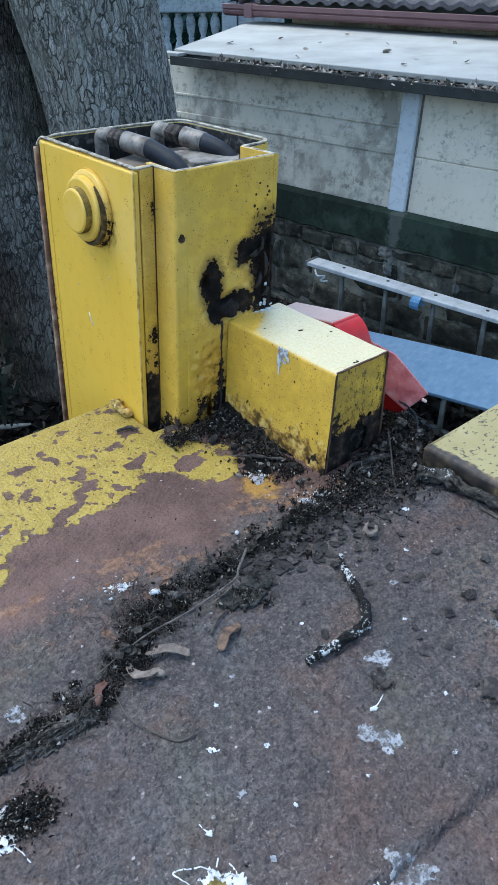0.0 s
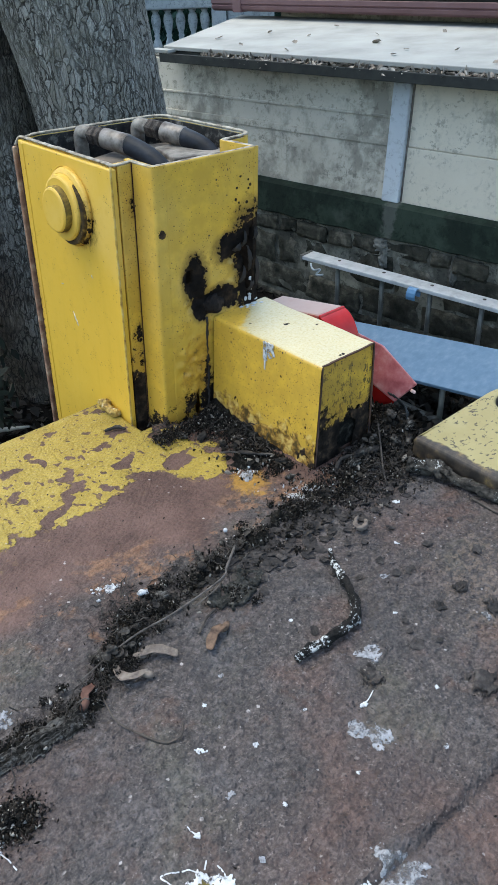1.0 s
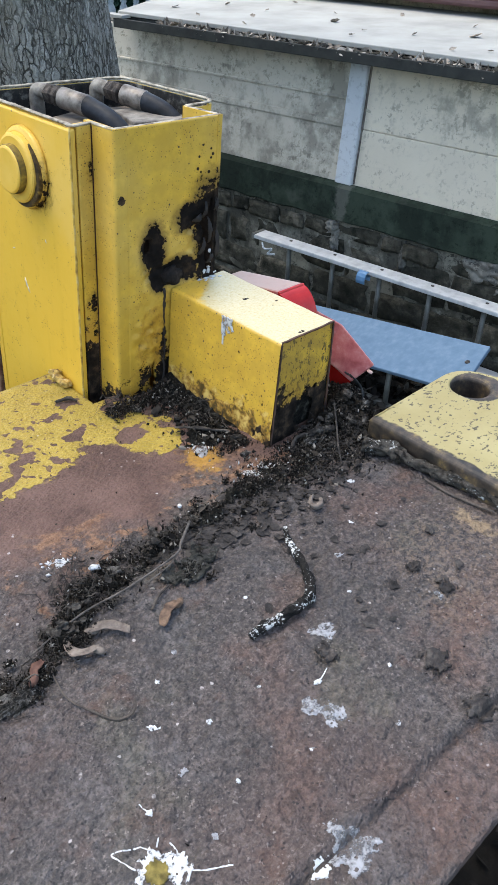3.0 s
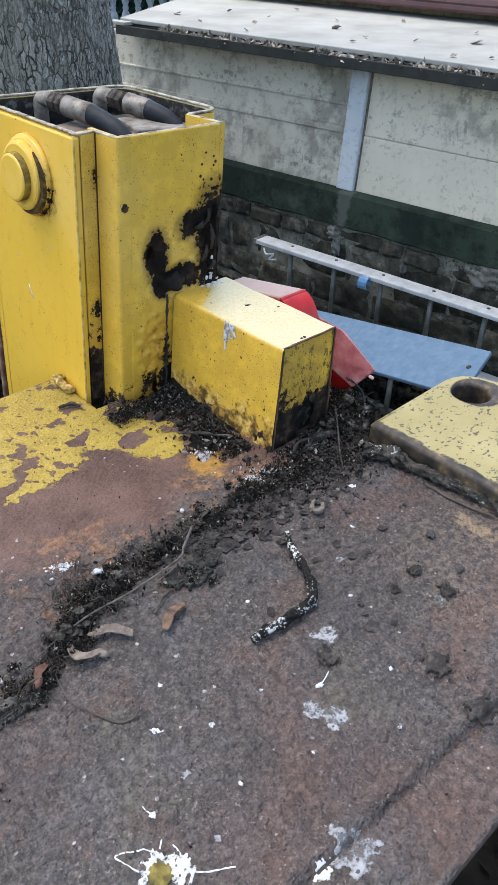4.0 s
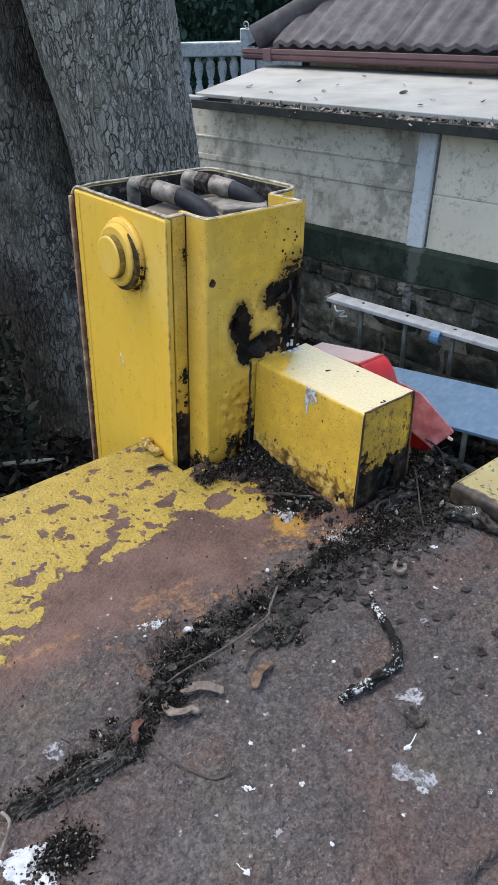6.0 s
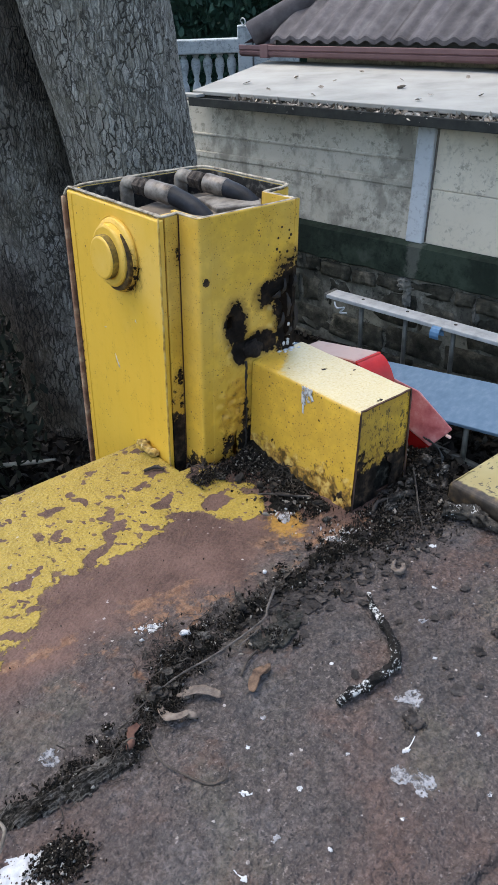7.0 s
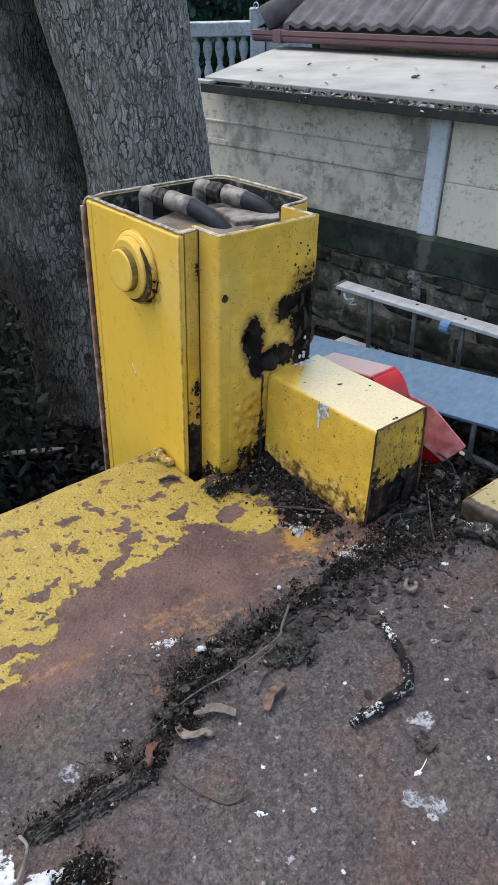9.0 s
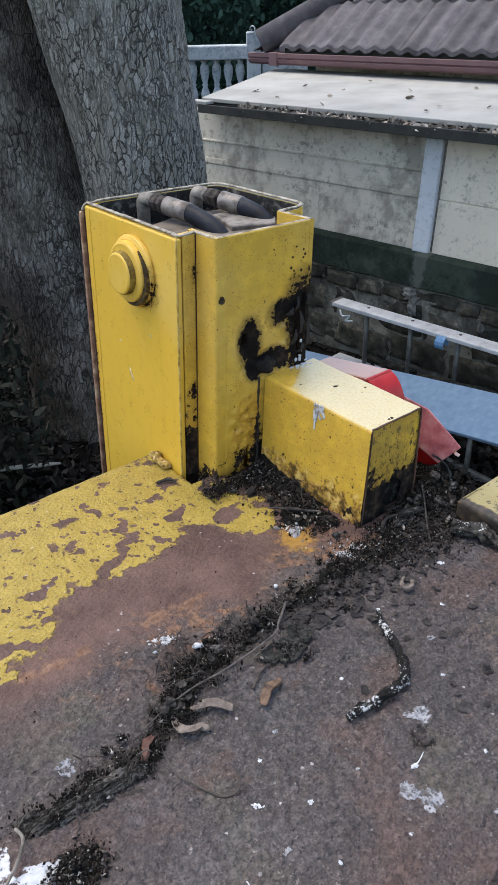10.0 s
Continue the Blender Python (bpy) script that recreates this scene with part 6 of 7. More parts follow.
for k in range(7):
    y = 1.619 + 0.286 * k
    part("leg", tube([(2.80, y, -1.02 - 0.168 * (y - 1.566)), (2.80, y, GROUND + 0.075)], 0.013, 12), M["rung"], plank, smooth=True)
part("foot_rail", boxed((2.790, 1.3, GROUND + 0.055), (2.812, 3.05, GROUND + 0.090), 0.004), M["rung"], plank)

# ---- the tree: two stems from one foot ----
def stem(points, radii, seed, rings=260, seg=200):
    """A stem with plated bark in its shape."""
    pts = smooth_path(points, 40)
    n = len(pts)
    bm = bmesh.new()
    rows = []
    for i in range(rings + 1):
        t = i / rings * (n - 1)
        a, f = min(int(t), n - 2), t - min(int(t), n - 2)
        p = pts[a].lerp(pts[a + 1], f)
        s = i / rings * (len(radii) - 1)
        k = min(int(s), len(radii) - 2)
        r = radii[k] + (radii[k + 1] - radii[k]) * (s - k)
        row = []
        for j in range(seg):
            th = 2 * math.pi * j / seg
            d = Vector((math.cos(th), math.sin(th), 0))
            q = p + d * r
            lump = 0.05 * noise.noise(Vector((d.x * 1.3 + seed, d.y * 1.3, p.z * 0.9))) + 0.02 * noise.noise(Vector((d.x * 5, d.y * 5 + seed, p.z * 2)))
            w = Vector((q.x * 34, q.y * 34, q.z * 9)) + Vector((1, 1, 0.6)) * noise.noise(q * 9) * 0.8
            dist = noise.voronoi(w, distance_metric="DISTANCE")[0]
            crack = min(1.0, (dist[1] - dist[0]) * 3.0)
            row.append(bm.verts.new(q + d * (lump * r * 2 + 0.0042 * crack - 0.0042 + 0.002 * noise.noise(q * 60))))
        rows.append(row)
    for a, b in zip(rows, rows[1:]):
        for k in range(seg):
            bm.faces.new((a[k], a[(k + 1) % seg], b[(k + 1) % seg], b[k]))
    bm.faces.new(rows[-1])
    return bm


tree = thing("tree", "large tree with two rough grey-barked stems", "tree")
part("stem", stem([(2.085, 3.197, -1.42), (2.066, 3.197, -0.88), (2.046, 3.218, -0.18), (1.961, 3.263, 0.55), (1.88, 3.3, 1.4), (1.76, 3.38, 2.6)], [0.42, 0.30, 0.272, 0.292, 0.27, 0.2], 1.0, 300, 230), M["bark"], tree, "stout leaning stem", True)
part("stem", stem([(2.03, 3.55, -1.42), (1.88, 3.65, -0.78), (1.74, 3.76, -0.22), (1.70, 3.81, 0.55), (1.3, 4.0, 1.4), (0.8, 4.2, 2.6)], [0.52, 0.36, 0.31, 0.30, 0.25, 0.18], 7.0, 240, 180), M["darkbark"], tree, "second stem, dark brown bark with its shade painted in", True)
for a, b, r in (((1.76, 3.38, 2.5), (2.6, 3.9, 4.4), 0.13), ((1.76, 3.38, 2.55), (1.2, 2.9, 4.6), 0.12), ((0.7, 4.2, 2.5), (-0.2, 4.0, 4.2), 0.11), ((0.7, 4.2, 2.5), (0.9, 5.2, 4.6), 0.12)):
    a, b = Vector(a), Vector(b)
    part("limb", tube(smooth_path([a, a.lerp(b, 0.5) + Vector((0.1, -0.08, 0.1)), b], 8), [r * (1 - 0.7 * k / 16) for k in range(17)], 12, 0.1), M["bark"], tree, smooth=True)


# Unseen crown, added to complete the tree and to shade the ground.
def crown_place(r):
    c = ((2.6, 4.0, 4.6), (1.1, 3.2, 4.8), (0.0, 4.2, 4.4), (0.9, 5.2, 4.9), (1.6, 4.2, 5.4))[r.randint(5)]
    d = r.normal(0, 1, 3)
    d = d / np.linalg.norm(d) * r.uniform(0.4, 1.35)
    return (c[0] - 0.3 + d[0], c[1] + 0.4 + d[1], c[2] + 0.6 + d[2] * 0.7)


cr = leaves("crown", M["hedge"], 3500, crown_place, (0.07, 0.13), 1.7, 0.3, 0.0, 8)
cr.parent = tree

# leaf litter on the ground, sticks
def litter_place(r):
    k = r.randint(3)
    x, y = (r.normal(2.15, 0.62), r.normal(2.0, 0.8)) if k else (r.normal(0.85, 0.75), r.normal(3.9, 1.2))
    x = min(x, 3.28)
    return (x, y, GROUND + 0.03 * max(0.0, 1 - math.hypot(x - 2, y - 2) / 9) * fbm(x * 1.7, y * 1.7, 3.0, 3) + abs(r.normal(0, 0.016)) + 0.006)


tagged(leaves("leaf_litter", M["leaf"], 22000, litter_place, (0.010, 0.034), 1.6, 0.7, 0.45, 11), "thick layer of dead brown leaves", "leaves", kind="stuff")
rnd = random.Random(12)
for k in range(16):
    x, y = (rnd.uniform(0.7, 1.7), rnd.uniform(2.3, 3.4)) if k % 2 else (rnd.uniform(1.6, 2.9), rnd.uniform(1.0, 2.3))
    a, l = rnd.uniform(0, 6.28), rnd.uniform(0.12, 0.35)
    st = part("stick", tube(smooth_path([(x, y, GROUND + 0.03), (x + l * 0.5 * math.cos(a) + 0.02, y + l * 0.5 * math.sin(a), GROUND + 0.045), (x + l * math.cos(a + 0.2), y + l * math.sin(a + 0.2), GROUND + 0.035)], 5), rnd.uniform(0.004, 0.009), 8, 0.2), M["twig"], smooth=True)
    tagged(st, "dry grey stick lying in the leaves", "stick", "sticks on the ground")
pale_stick = part("stick", tube(smooth_path([(1.121, 3.273, GROUND + 0.05), (1.189, 3.244, GROUND + 0.055), (1.298, 3.182, GROUND + 0.055), (1.408, 3.129, GROUND + 0.05)], 6), [0.011] * 14 + [0.010, 0.009, 0.007, 0.006, 0.004], 10, 0.2), M["palewood"], smooth=True)
tagged(pale_stick, "pale barkless stick lying on the ground", "stick", "sticks on the ground")

# shrub beside the tree, a dense dark tangle, its unseen bulk added for shade
SHRUB = (0.84, 3.35, -0.80)
shrub = thing("shrub", "dense dark evergreen shrub beside the tree, bulk added for shade", "shrub")
twigs = random.Random(41)
for k in range(9):
    a = k * 0.7 + twigs.uniform(-0.2, 0.2)
    top = Vector((SHRUB[0] + 0.42 * math.cos(a), SHRUB[1] + 0.55 * math.sin(a), SHRUB[2] + twigs.uniform(0.1, 0.6)))
    foot = Vector((SHRUB[0] + 0.08 * math.cos(a), SHRUB[1] + 0.08 * math.sin(a), GROUND - 0.01))
    part("branch", tube(smooth_path([foot, foot.lerp(top, 0.5) + Vector((twigs.uniform(-0.1, 0.1), twigs.uniform(-0.1, 0.1), 0.05)), top], 7), [0.014 - 0.0007 * j for j in range(15)], 8, 0.2), M["twig"], shrub, smooth=True)


def shrub_place(r):
    d = r.normal(0, 1, 3)
    d = d / np.linalg.norm(d) * r.uniform(0.35, 1.0)
    lump = 1 + 0.3 * noise.noise(Vector(d) * 2.4)
    return (SHRUB[0] + 0.52 * d[0] * lump, SHRUB[1] + 0.95 * d[1] * lump, SHRUB[2] + 0.58 * d[2] * lump)


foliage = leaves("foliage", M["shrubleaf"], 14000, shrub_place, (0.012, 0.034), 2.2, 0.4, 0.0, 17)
foliage.parent = shrub

# leaves on the flat roof and in its gutter
def one_leaf(k):
    r = np.random.RandomState(k)
    verts, faces = [], []
    n = 7
    for i in range(n + 1):
        u = i / n
        w = 0.5 * math.sin(math.pi * min(1, u * 0.95 + 0.05)) * (1 + 0.3 * (i % 2))
        z = 0.3 * (u - 0.5) ** 2 + 0.1 * r.normal()
        verts += [(u - 0.5, w, z + 0.25 * r.rand()), (u - 0.5, 0, z - 0.05), (u - 0.5, -w, z + 0.25 * r.rand())]
        if i:
            b = 3 * i
            faces += [(b - 3, b, b + 1, b - 2), (b - 2, b + 1, b + 2, b - 1)]
    me = bpy.data.meshes.new("dry_leaf")
    me.from_pydata(verts, [], faces)
    me.materials.append(M["roofleaf"])
    return me


LEAVES = [one_leaf(k) for k in range(6)]
for k, (x, y, s) in enumerate([(1.15, -0.12, 0.05), (0.75, -0.05, 0.05), (1.0, -0.55, 0.05), (0.45, -0.45, 0.09), (0.12, -0.12, 0.06), (-0.1, -0.35, 0.05), (0.3, -0.9, 0.05), (-0.2, -0.8, 0.05), (-0.35, -0.5, 0.12), (0.15, -0.28, 0.05), (1.35, -0.6, 0.06), (-0.45, -0.08, 0.06), (0.62, -0.7, 0.045), (-0.75, -0.4, 0.06), (1.5, -0.3, 0.09), (1.1, -0.95, 0.06), (-0.6, -0.15, 0.05), (0.9, -0.3, 0.06)]):
    ob = new("dry_leaf", LEAVES[k % 6])
    ob.matrix_world = WALL @ pose(x, y, 0.052 + 0.035 * max(0, -y) / 1.35, rnd.uniform(-25, 25), rnd.uniform(-25, 25), rnd.uniform(0, 360)) @ Matrix.Diagonal((s * 0.55, s * 0.5, s * 0.22, 1))
    tagged(ob, "curled dry leaf lying on the flat roof", "leaf", "leaves on the roof")


def gutter_place(r):
    x = r.uniform(-2.2, 1.3)
    p = WALL @ Vector((x, r.uniform(0.035, 0.075), -0.01 + r.uniform(0, 0.028)))
    return tuple(p)


tagged(leaves("gutter_leaves", M["roofleaf"], 900, gutter_place, (0.016, 0.040), 2.6, 0.5, 0.3, 21), "dry leaves and twigs heaped in the eave gutter", "leaves", kind="stuff")

# ---- litter on the deck ----
RIDGE = [(0.30, 0.640), (0.336, 0.632), (0.378, 0.628), (0.415, 0.625), (0.467, 0.652), (0.506, 0.680), (0.557, 0.682), (0.637, 0.690), (0.688, 0.683), (0.743, 0.690), (0.80, 0.690), (0.86, 0.700)]


def mound(name, x0, x1, y0, y1, height, label, material=None):
    """Matted black mould lying on the deck: a sheet where it is thicker than nothing."""
    bm = bmesh.new()
    st = 0.0025
    vs = {}
    for i in range(int((x1 - x0) / st) + 1):
        for j in range(int((y1 - y0) / st) + 1):
            x, y = x0 + i * st, y0 + j * st
            h = height(x, y)
            if h > -0.0015:
                vs[i, j] = bm.verts.new((x, y, deck_height(x, y) + h))
    for (i, j), v in vs.items():
        q = [(i, j), (i + 1, j), (i + 1, j + 1), (i, j + 1)]
        if all(k in vs for k in q):
            bm.faces.new([vs[k] for k in q])
    bmesh.ops.delete(bm, geom=[v for v in bm.verts if not v.link_faces], context="VERTS")
    return tagged(part(name, bm, material or M["moss"], smooth=True), label, "debris", kind="stuff")


def ridge_height(x, y):
    best = 1.0
    for (ax, ay), (bx, by) in zip(RIDGE, RIDGE[1:]):
        t = max(0.0, min(1.0, ((x - ax) * (bx - ax) + (y - ay) * (by - ay)) / ((bx - ax) ** 2 + (by - ay) ** 2)))
        best = min(best, math.hypot(x - ax - t * (bx - ax), y - ay - t * (by - ay)))
    wide = 0.010 if x < 0.43 else 0.015 if x < 0.66 else 0.019
    wide *= 1 + 0.9 * noise.noise(Vector((x * 21, 0.3, 2)))
    n = fbm(x * 30, y * 30, 3.0, 4)
    h = 0.0072 * math.exp(-(best / wide) ** 2) * (1 + 1.9 * n)
    g = noise.noise(Vector((x * 26, y * 26, 4)))
    h *= max(0.2, min(1.0, 1.0 + (g + 0.1) * 5))
    h += 0.009 * math.exp(-((x - 0.328) / 0.017) ** 2 - ((y - 0.577) / 0.014) ** 2) * (1 + 0.8 * n)
    return h - 0.0038 + 0.0030 * fbm(x * 130, y * 130, 8.0, 3)


def heap_height(x, y):
    h = 0.024 * math.exp(-((x - 0.818) / 0.022) ** 2) * max(0.0, min(1.0, (y - 0.75) / 0.17)) ** 1.3
    h += 0.010 * math.exp(-((x - 0.80) / 0.03) ** 2 - ((y - 0.93) / 0.04) ** 2)
    h += 0.020 * math.exp(-((x - 0.93) / 0.035) ** 2 - ((y - 0.715) / 0.035) ** 2)
    h += 0.008 * math.exp(-((x - 0.905) / 0.025) ** 2 - ((y - 0.722) / 0.02) ** 2)
    h += 0.010 * math.exp(-((x - 0.865) / 0.05) ** 2 - ((y - 0.715) / 0.02) ** 2)
    h += 0.030 * math.exp(-((x - 0.948) / 0.022) ** 2 - ((y - 0.748) / 0.028) ** 2)
    h += 0.008 * math.exp(-((x - 0.765) / 0.03) ** 2 - ((y - 0.81) / 0.03) ** 2)
    return h * (1 + 0.45 * fbm(x * 50, y * 50, 6.0, 3)) - 0.004 + 0.003 * fbm(x * 130, y * 130, 2.0, 3)


mound("soil_ridge", 0.29, 0.88, 0.55, 0.735, ridge_height, "matted black mould along the soil ridge")
mound("soil_heap", 0.70, 0.962, 0.66, 0.93, heap_height, "matted black mould heaped round the beam")


def crumbs(name, count, place, size, seed, material, label):
    """Loose angular crumbs as one mesh."""
    r = np.random.RandomState(seed)
    base = [(1, 0, 0), (-1, 0, 0), (0, 1, 0), (0, -1, 0), (0, 0, 1), (0, 0, -1)]
    tri = [(0, 2, 4), (2, 1, 4), (1, 3, 4), (3, 0, 4), (2, 0, 5), (1, 2, 5), (3, 1, 5), (0, 3, 5)]
    verts, faces = [], []
    for _ in range(count):
        x, y, z, k = place(r)
        s = size[0] + (size[1] - size[0]) * r.rand() ** 2.5
        q = Euler(r.uniform(0, 6.28, 3)).to_matrix()
        sc = r.uniform((0.5, 0.35, 0.25), (1.5, 1.0, 0.8)) * s * k
        b = len(verts)
        verts += [tuple(Vector((x, y, z)) + q @ Vector((p[0] * sc[0] + r.normal(0, 0.2) * s, p[1] * sc[1], p[2] * sc[2] * 0.7))) for p in base]
        faces += [tuple(i + b for i in t) for t in tri]
    me = bpy.data.meshes.new(name)
    me.from_pydata(verts, [], faces)
    me.shade_smooth()
    me.materials.append(material)
    return tagged(new(name, me), label, "debris", kind="stuff")


LUMPS = []


def ridge_place(r):
    """Single crumbs along the ridge, and crumbs held together in lumps."""
    if LUMPS and r.rand() < 0.6:
        x, y, z, s = LUMPS[r.randint(len(LUMPS))]
        d = r.normal(0, 1, 3) * s
        return x + d[0], y + d[1] * 0.8, max(0.0005, z + d[2] * 0.5), 0.8
    i = r.randint(len(RIDGE) - 1)
    if (i > 6 and r.rand() < 0.15) or (i < 3 and r.rand() < 0.7):
        return ridge_place(r)
    a, b, t = RIDGE[i], RIDGE[i + 1], r.rand()
    wide = 0.012 if i < 4 else 0.020 if i < 7 else 0.026
    off = r.normal(0, wide * 0.55)
    x, y = a[0] + (b[0] - a[0]) * t + r.normal(0, 0.004), a[1] + (b[1] - a[1]) * t + off
    gap = noise.noise(Vector((x * 26, y * 26, 4)))
    if gap < -0.15 and i > 3:
        y += 0.006 * r.normal()
    if gap < -0.1 and r.rand() < 0.75:
        return ridge_place(r)
    z = max(0.0, 0.008 - 0.3 * abs(off)) * r.rand() * (1.2 + gap)
    return x, y, z + 0.001, 1.0


picks = np.random.RandomState(44)
found = []
for k in range(150):
    x, y, z, s = ridge_place(picks)
    found.append((x + 0.006 * picks.normal(), y + 0.008 * picks.normal(), 0.003 + 0.4 * z, 0.0015 + 0.005 * picks.rand() ** 2))
LUMPS += found + [(0.603 + 0.012 * picks.normal(), 0.638 + 0.008 * picks.normal(), 0.004, 0.003) for k in range(9)]
crumbs("debris_ridge", 20000, ridge_place, (0.0005, 0.0027), 2, M["crumb"], "ridge of black crumbled soil and bark on the deck")


def heap_place(r):
    k = r.rand()
    if k > 0.91:
        x, y = r.normal(0.330, 0.011), r.normal(0.575, 0.009)
        return x, y, max(0.0, ridge_height(x, y)) + 0.003 * r.rand(), 1.0
    if k < 0.40:
        x, y = r.normal(0.905, 0.035), r.normal(0.705, 0.030)
        if r.rand() < 0.35:
            x, y = r.uniform(0.91, 0.957), r.normal(0.745, 0.022)
            return x, y, max(0.0, heap_height(x, y)) + 0.004 * r.rand(), 1.0
        top = 0.028 * math.exp(-((x - 0.92) / 0.04) ** 2 - ((y - 0.715) / 0.035) ** 2)
    elif k < 0.64:
        x, y = 0.80 - abs(r.normal(0, 0.022)), r.uniform(0.76, 0.925)
        top = 0.004 + max(0.0, heap_height(x, y))
        return x, y, top - 0.004 * r.rand(), 1.0
    elif k < 0.75:
        x, y = r.uniform(0.70, 0.80), 0.922 - abs(r.normal(0, 0.012))
        top = 0.012
    else:
        x, y = r.normal(0.825, 0.045), r.normal(0.690, 0.024)
        top = 0.006
    y = min(y, 0.926 if x > 0.75 else 0.95)
    if x > 0.812 and y > 0.735:
        y = 0.735 - 0.03 * r.rand()
    return min(x, 0.957), y, top * r.rand() + 0.001, 1.0


crumbs("debris_heap", 23500, heap_place, (0.0005, 0.0027), 5, M["crumb"], "heap of black soil crumbs round the beam's foot")


def lime_place(r):
    x, y, s = ((0.769, 0.711, 0.016), (0.757, 0.722, 0.012), (0.516, 0.735, 0.010), (0.785, 0.700, 0.014), (0.742, 0.790, 0.008))[r.randint(5)]
    return r.normal(x, s), r.normal(y, s * 0.7), 0.002, 1.0


crumbs("lime_crumbs", 170, lime_place, (0.0006, 0.0032), 19, M["chalk"], "scattered white lime crumbs on the soil and rust")


def scatter_place(r):
    x, y = r.uniform(0.2, 0.95), r.uniform(0.30, 0.95)
    return x, y, 0.001, 0.5 if y < 0.6 else 0.7


crumbs("grit", 520, scatter_place, (0.0008, 0.0032), 9, M["crumb"], "scattered dark grit on the rusty deck")


def fibre_place(seed, spots, count, label, span=(0.008, 0.032)):
    """Fine dry rootlets as one mesh."""
    r = np.random.RandomState(seed)
    whole = bmesh.new()
    for _ in range(count):
        cx, cy, s = spots[r.randint(len(spots))]
        p = Vector((r.normal(cx, s), r.normal(cy, s), abs(r.normal(0.004, 0.007))))
        d = Vector((*r.normal(0, 1, 2), r.normal(0, 0.4))).normalized()
        l, pts = r.uniform(*span), []
        for k in range(5):
            q = p + d * l * k / 4
            pts.append((min(q.x, 0.958), min(q.y, 0.929), max(0.001, q.z - 0.02 * (k / 4) ** 2 * r.rand())))
            d = (d + Vector((*r.normal(0, 0.12, 2), r.normal(0, 0.1)))).normalized()
        t = tube(pts, 0.0002 + 0.0005 * r.rand() ** 3, 5)
        me = bpy.data.meshes.new("tmp")
        t.to_mesh(me)
        t.free()
        whole.from_mesh(me)
        bpy.data.meshes.remove(me)
    return tagged(part("rootlets", whole, M["rootlet"]), label, "debris", kind="stuff")


def strip_height(x, y):
    """A strip of shredded bark pressed along the deck."""
    t = (x - 0.318) / 0.105
    mid = 0.631 - 0.010 * math.sin(t * 2.2) + 0.004 * noise.noise(Vector((x * 40, 1, 1)))
    w = 0.0125 * (1 + 0.5 * noise.noise(Vector((x * 55, 4, 1))))
    ends = min(1.0, max(0.0, min(x - 0.306, 0.428 - x) / 0.012))
    d = (y - mid) / w
    return 0.0115 * ends * (1 - d * d) * (1 + 0.5 * noise.noise(Vector((x * 60, y * 420, 2)))) + 0.0030 * fbm(x * 150, y * 330, 4.0, 3) + 0.002 * noise.noise(Vector((x * 170, y * 170, 5))) - 0.0014


mound("bark_strip", 0.30, 0.435, 0.60, 0.66, strip_height, "grey shredded bark pressed along the deck", M["strip"])
fibre_place(3, [(0.50, 0.675, 0.016), (0.55, 0.68, 0.018), (0.62, 0.688, 0.016), (0.52, 0.675, 0.010), (0.45, 0.645, 0.009), (0.41, 0.628, 0.007), (0.498, 0.702, 0.010), (0.522, 0.722, 0.006), (0.58, 0.70, 0.012), (0.65, 0.69, 0.012), (0.36, 0.628, 0.010), (0.40, 0.627, 0.010)], 560, "fine dry rootlets in the soil ridge", (0.005, 0.022))
fibre_place(6, [(0.795, 0.85, 0.02), (0.79, 0.90, 0.018), (0.90, 0.70, 0.025), (0.93, 0.71, 0.02), (0.88, 0.695, 0.02), (0.72, 0.935, 0.01), (0.86, 0.70, 0.02), (0.94, 0.70, 0.015), (0.942, 0.745, 0.016)], 640, "fine dry rootlets round the beam's foot")


def bits_place(r):
    if r.rand() < 0.62:
        x, y = r.normal(0.905, 0.036), r.normal(0.703, 0.026)
    elif r.rand() < 0.5:
        x, y = 0.795 - abs(r.normal(0, 0.024)), r.uniform(0.76, 0.92)
    else:
        x = r.uniform(0.45, 0.85)
        y = (0.652 + (x - 0.467) * 0.72 if x < 0.506 else 0.683) + r.normal(0, 0.014)
    if x > 0.806 and y > 0.733:
        y = 0.73 - 0.03 * r.rand()
    x = min(x, 0.955)
    return x, y, max(0.0, heap_height(x, y), ridge_height(x, y)) + 0.002 + 0.004 * r.rand()


tagged(leaves("leaf_fragments", M["bits"], 700, bits_place, (0.0016, 0.0052), 1.3, 0.9, 0.35, 31), "torn dry leaf fragments and bark chips in the soil", "debris", kind="stuff")


def twig(name, pts, radii, material, label, rough=0.25, n=8, seg=12):
    p = smooth_path(pts, n)
    k = len(p)
    rr = [radii[min(int(i / k * len(radii)), len(radii) - 1)] for i in range(k)]
    return tagged(part(name, tube(p, rr, seg, rough), material, smooth=True), label, "twig", "twigs on the deck")


twig("twig", [(0.588, 0.539, 0.006), (0.600, 0.540, 0.007), (0.619, 0.536, 0.008), (0.644, 0.535, 0.009), (0.663, 0.538, 0.009), (0.675, 0.549, 0.009), (0.684, 0.563, 0.008), (0.693, 0.582, 0.008), (0.701, 0.602, 0.007), (0.715, 0.621, 0.005)], [0.0036, 0.0042, 0.0044, 0.0046, 0.0058, 0.0050, 0.0044, 0.0042, 0.0034, 0.0026], M["limetwig"], "crooked black twig spotted with white lime", 0.55, 14, 24)
twig("twig", [(0.430, 0.649, 0.006), (0.469, 0.655, 0.009), (0.500, 0.657, 0.011), (0.539, 0.655, 0.011), (0.600, 0.660, 0.011), (0.616, 0.670, 0.011), (0.642, 0.688, 0.012)], [0.0007, 0.0009, 0.0010, 0.0011, 0.0014], M["stalk"], "long thin grey twig lying along the soil ridge", 0.2)
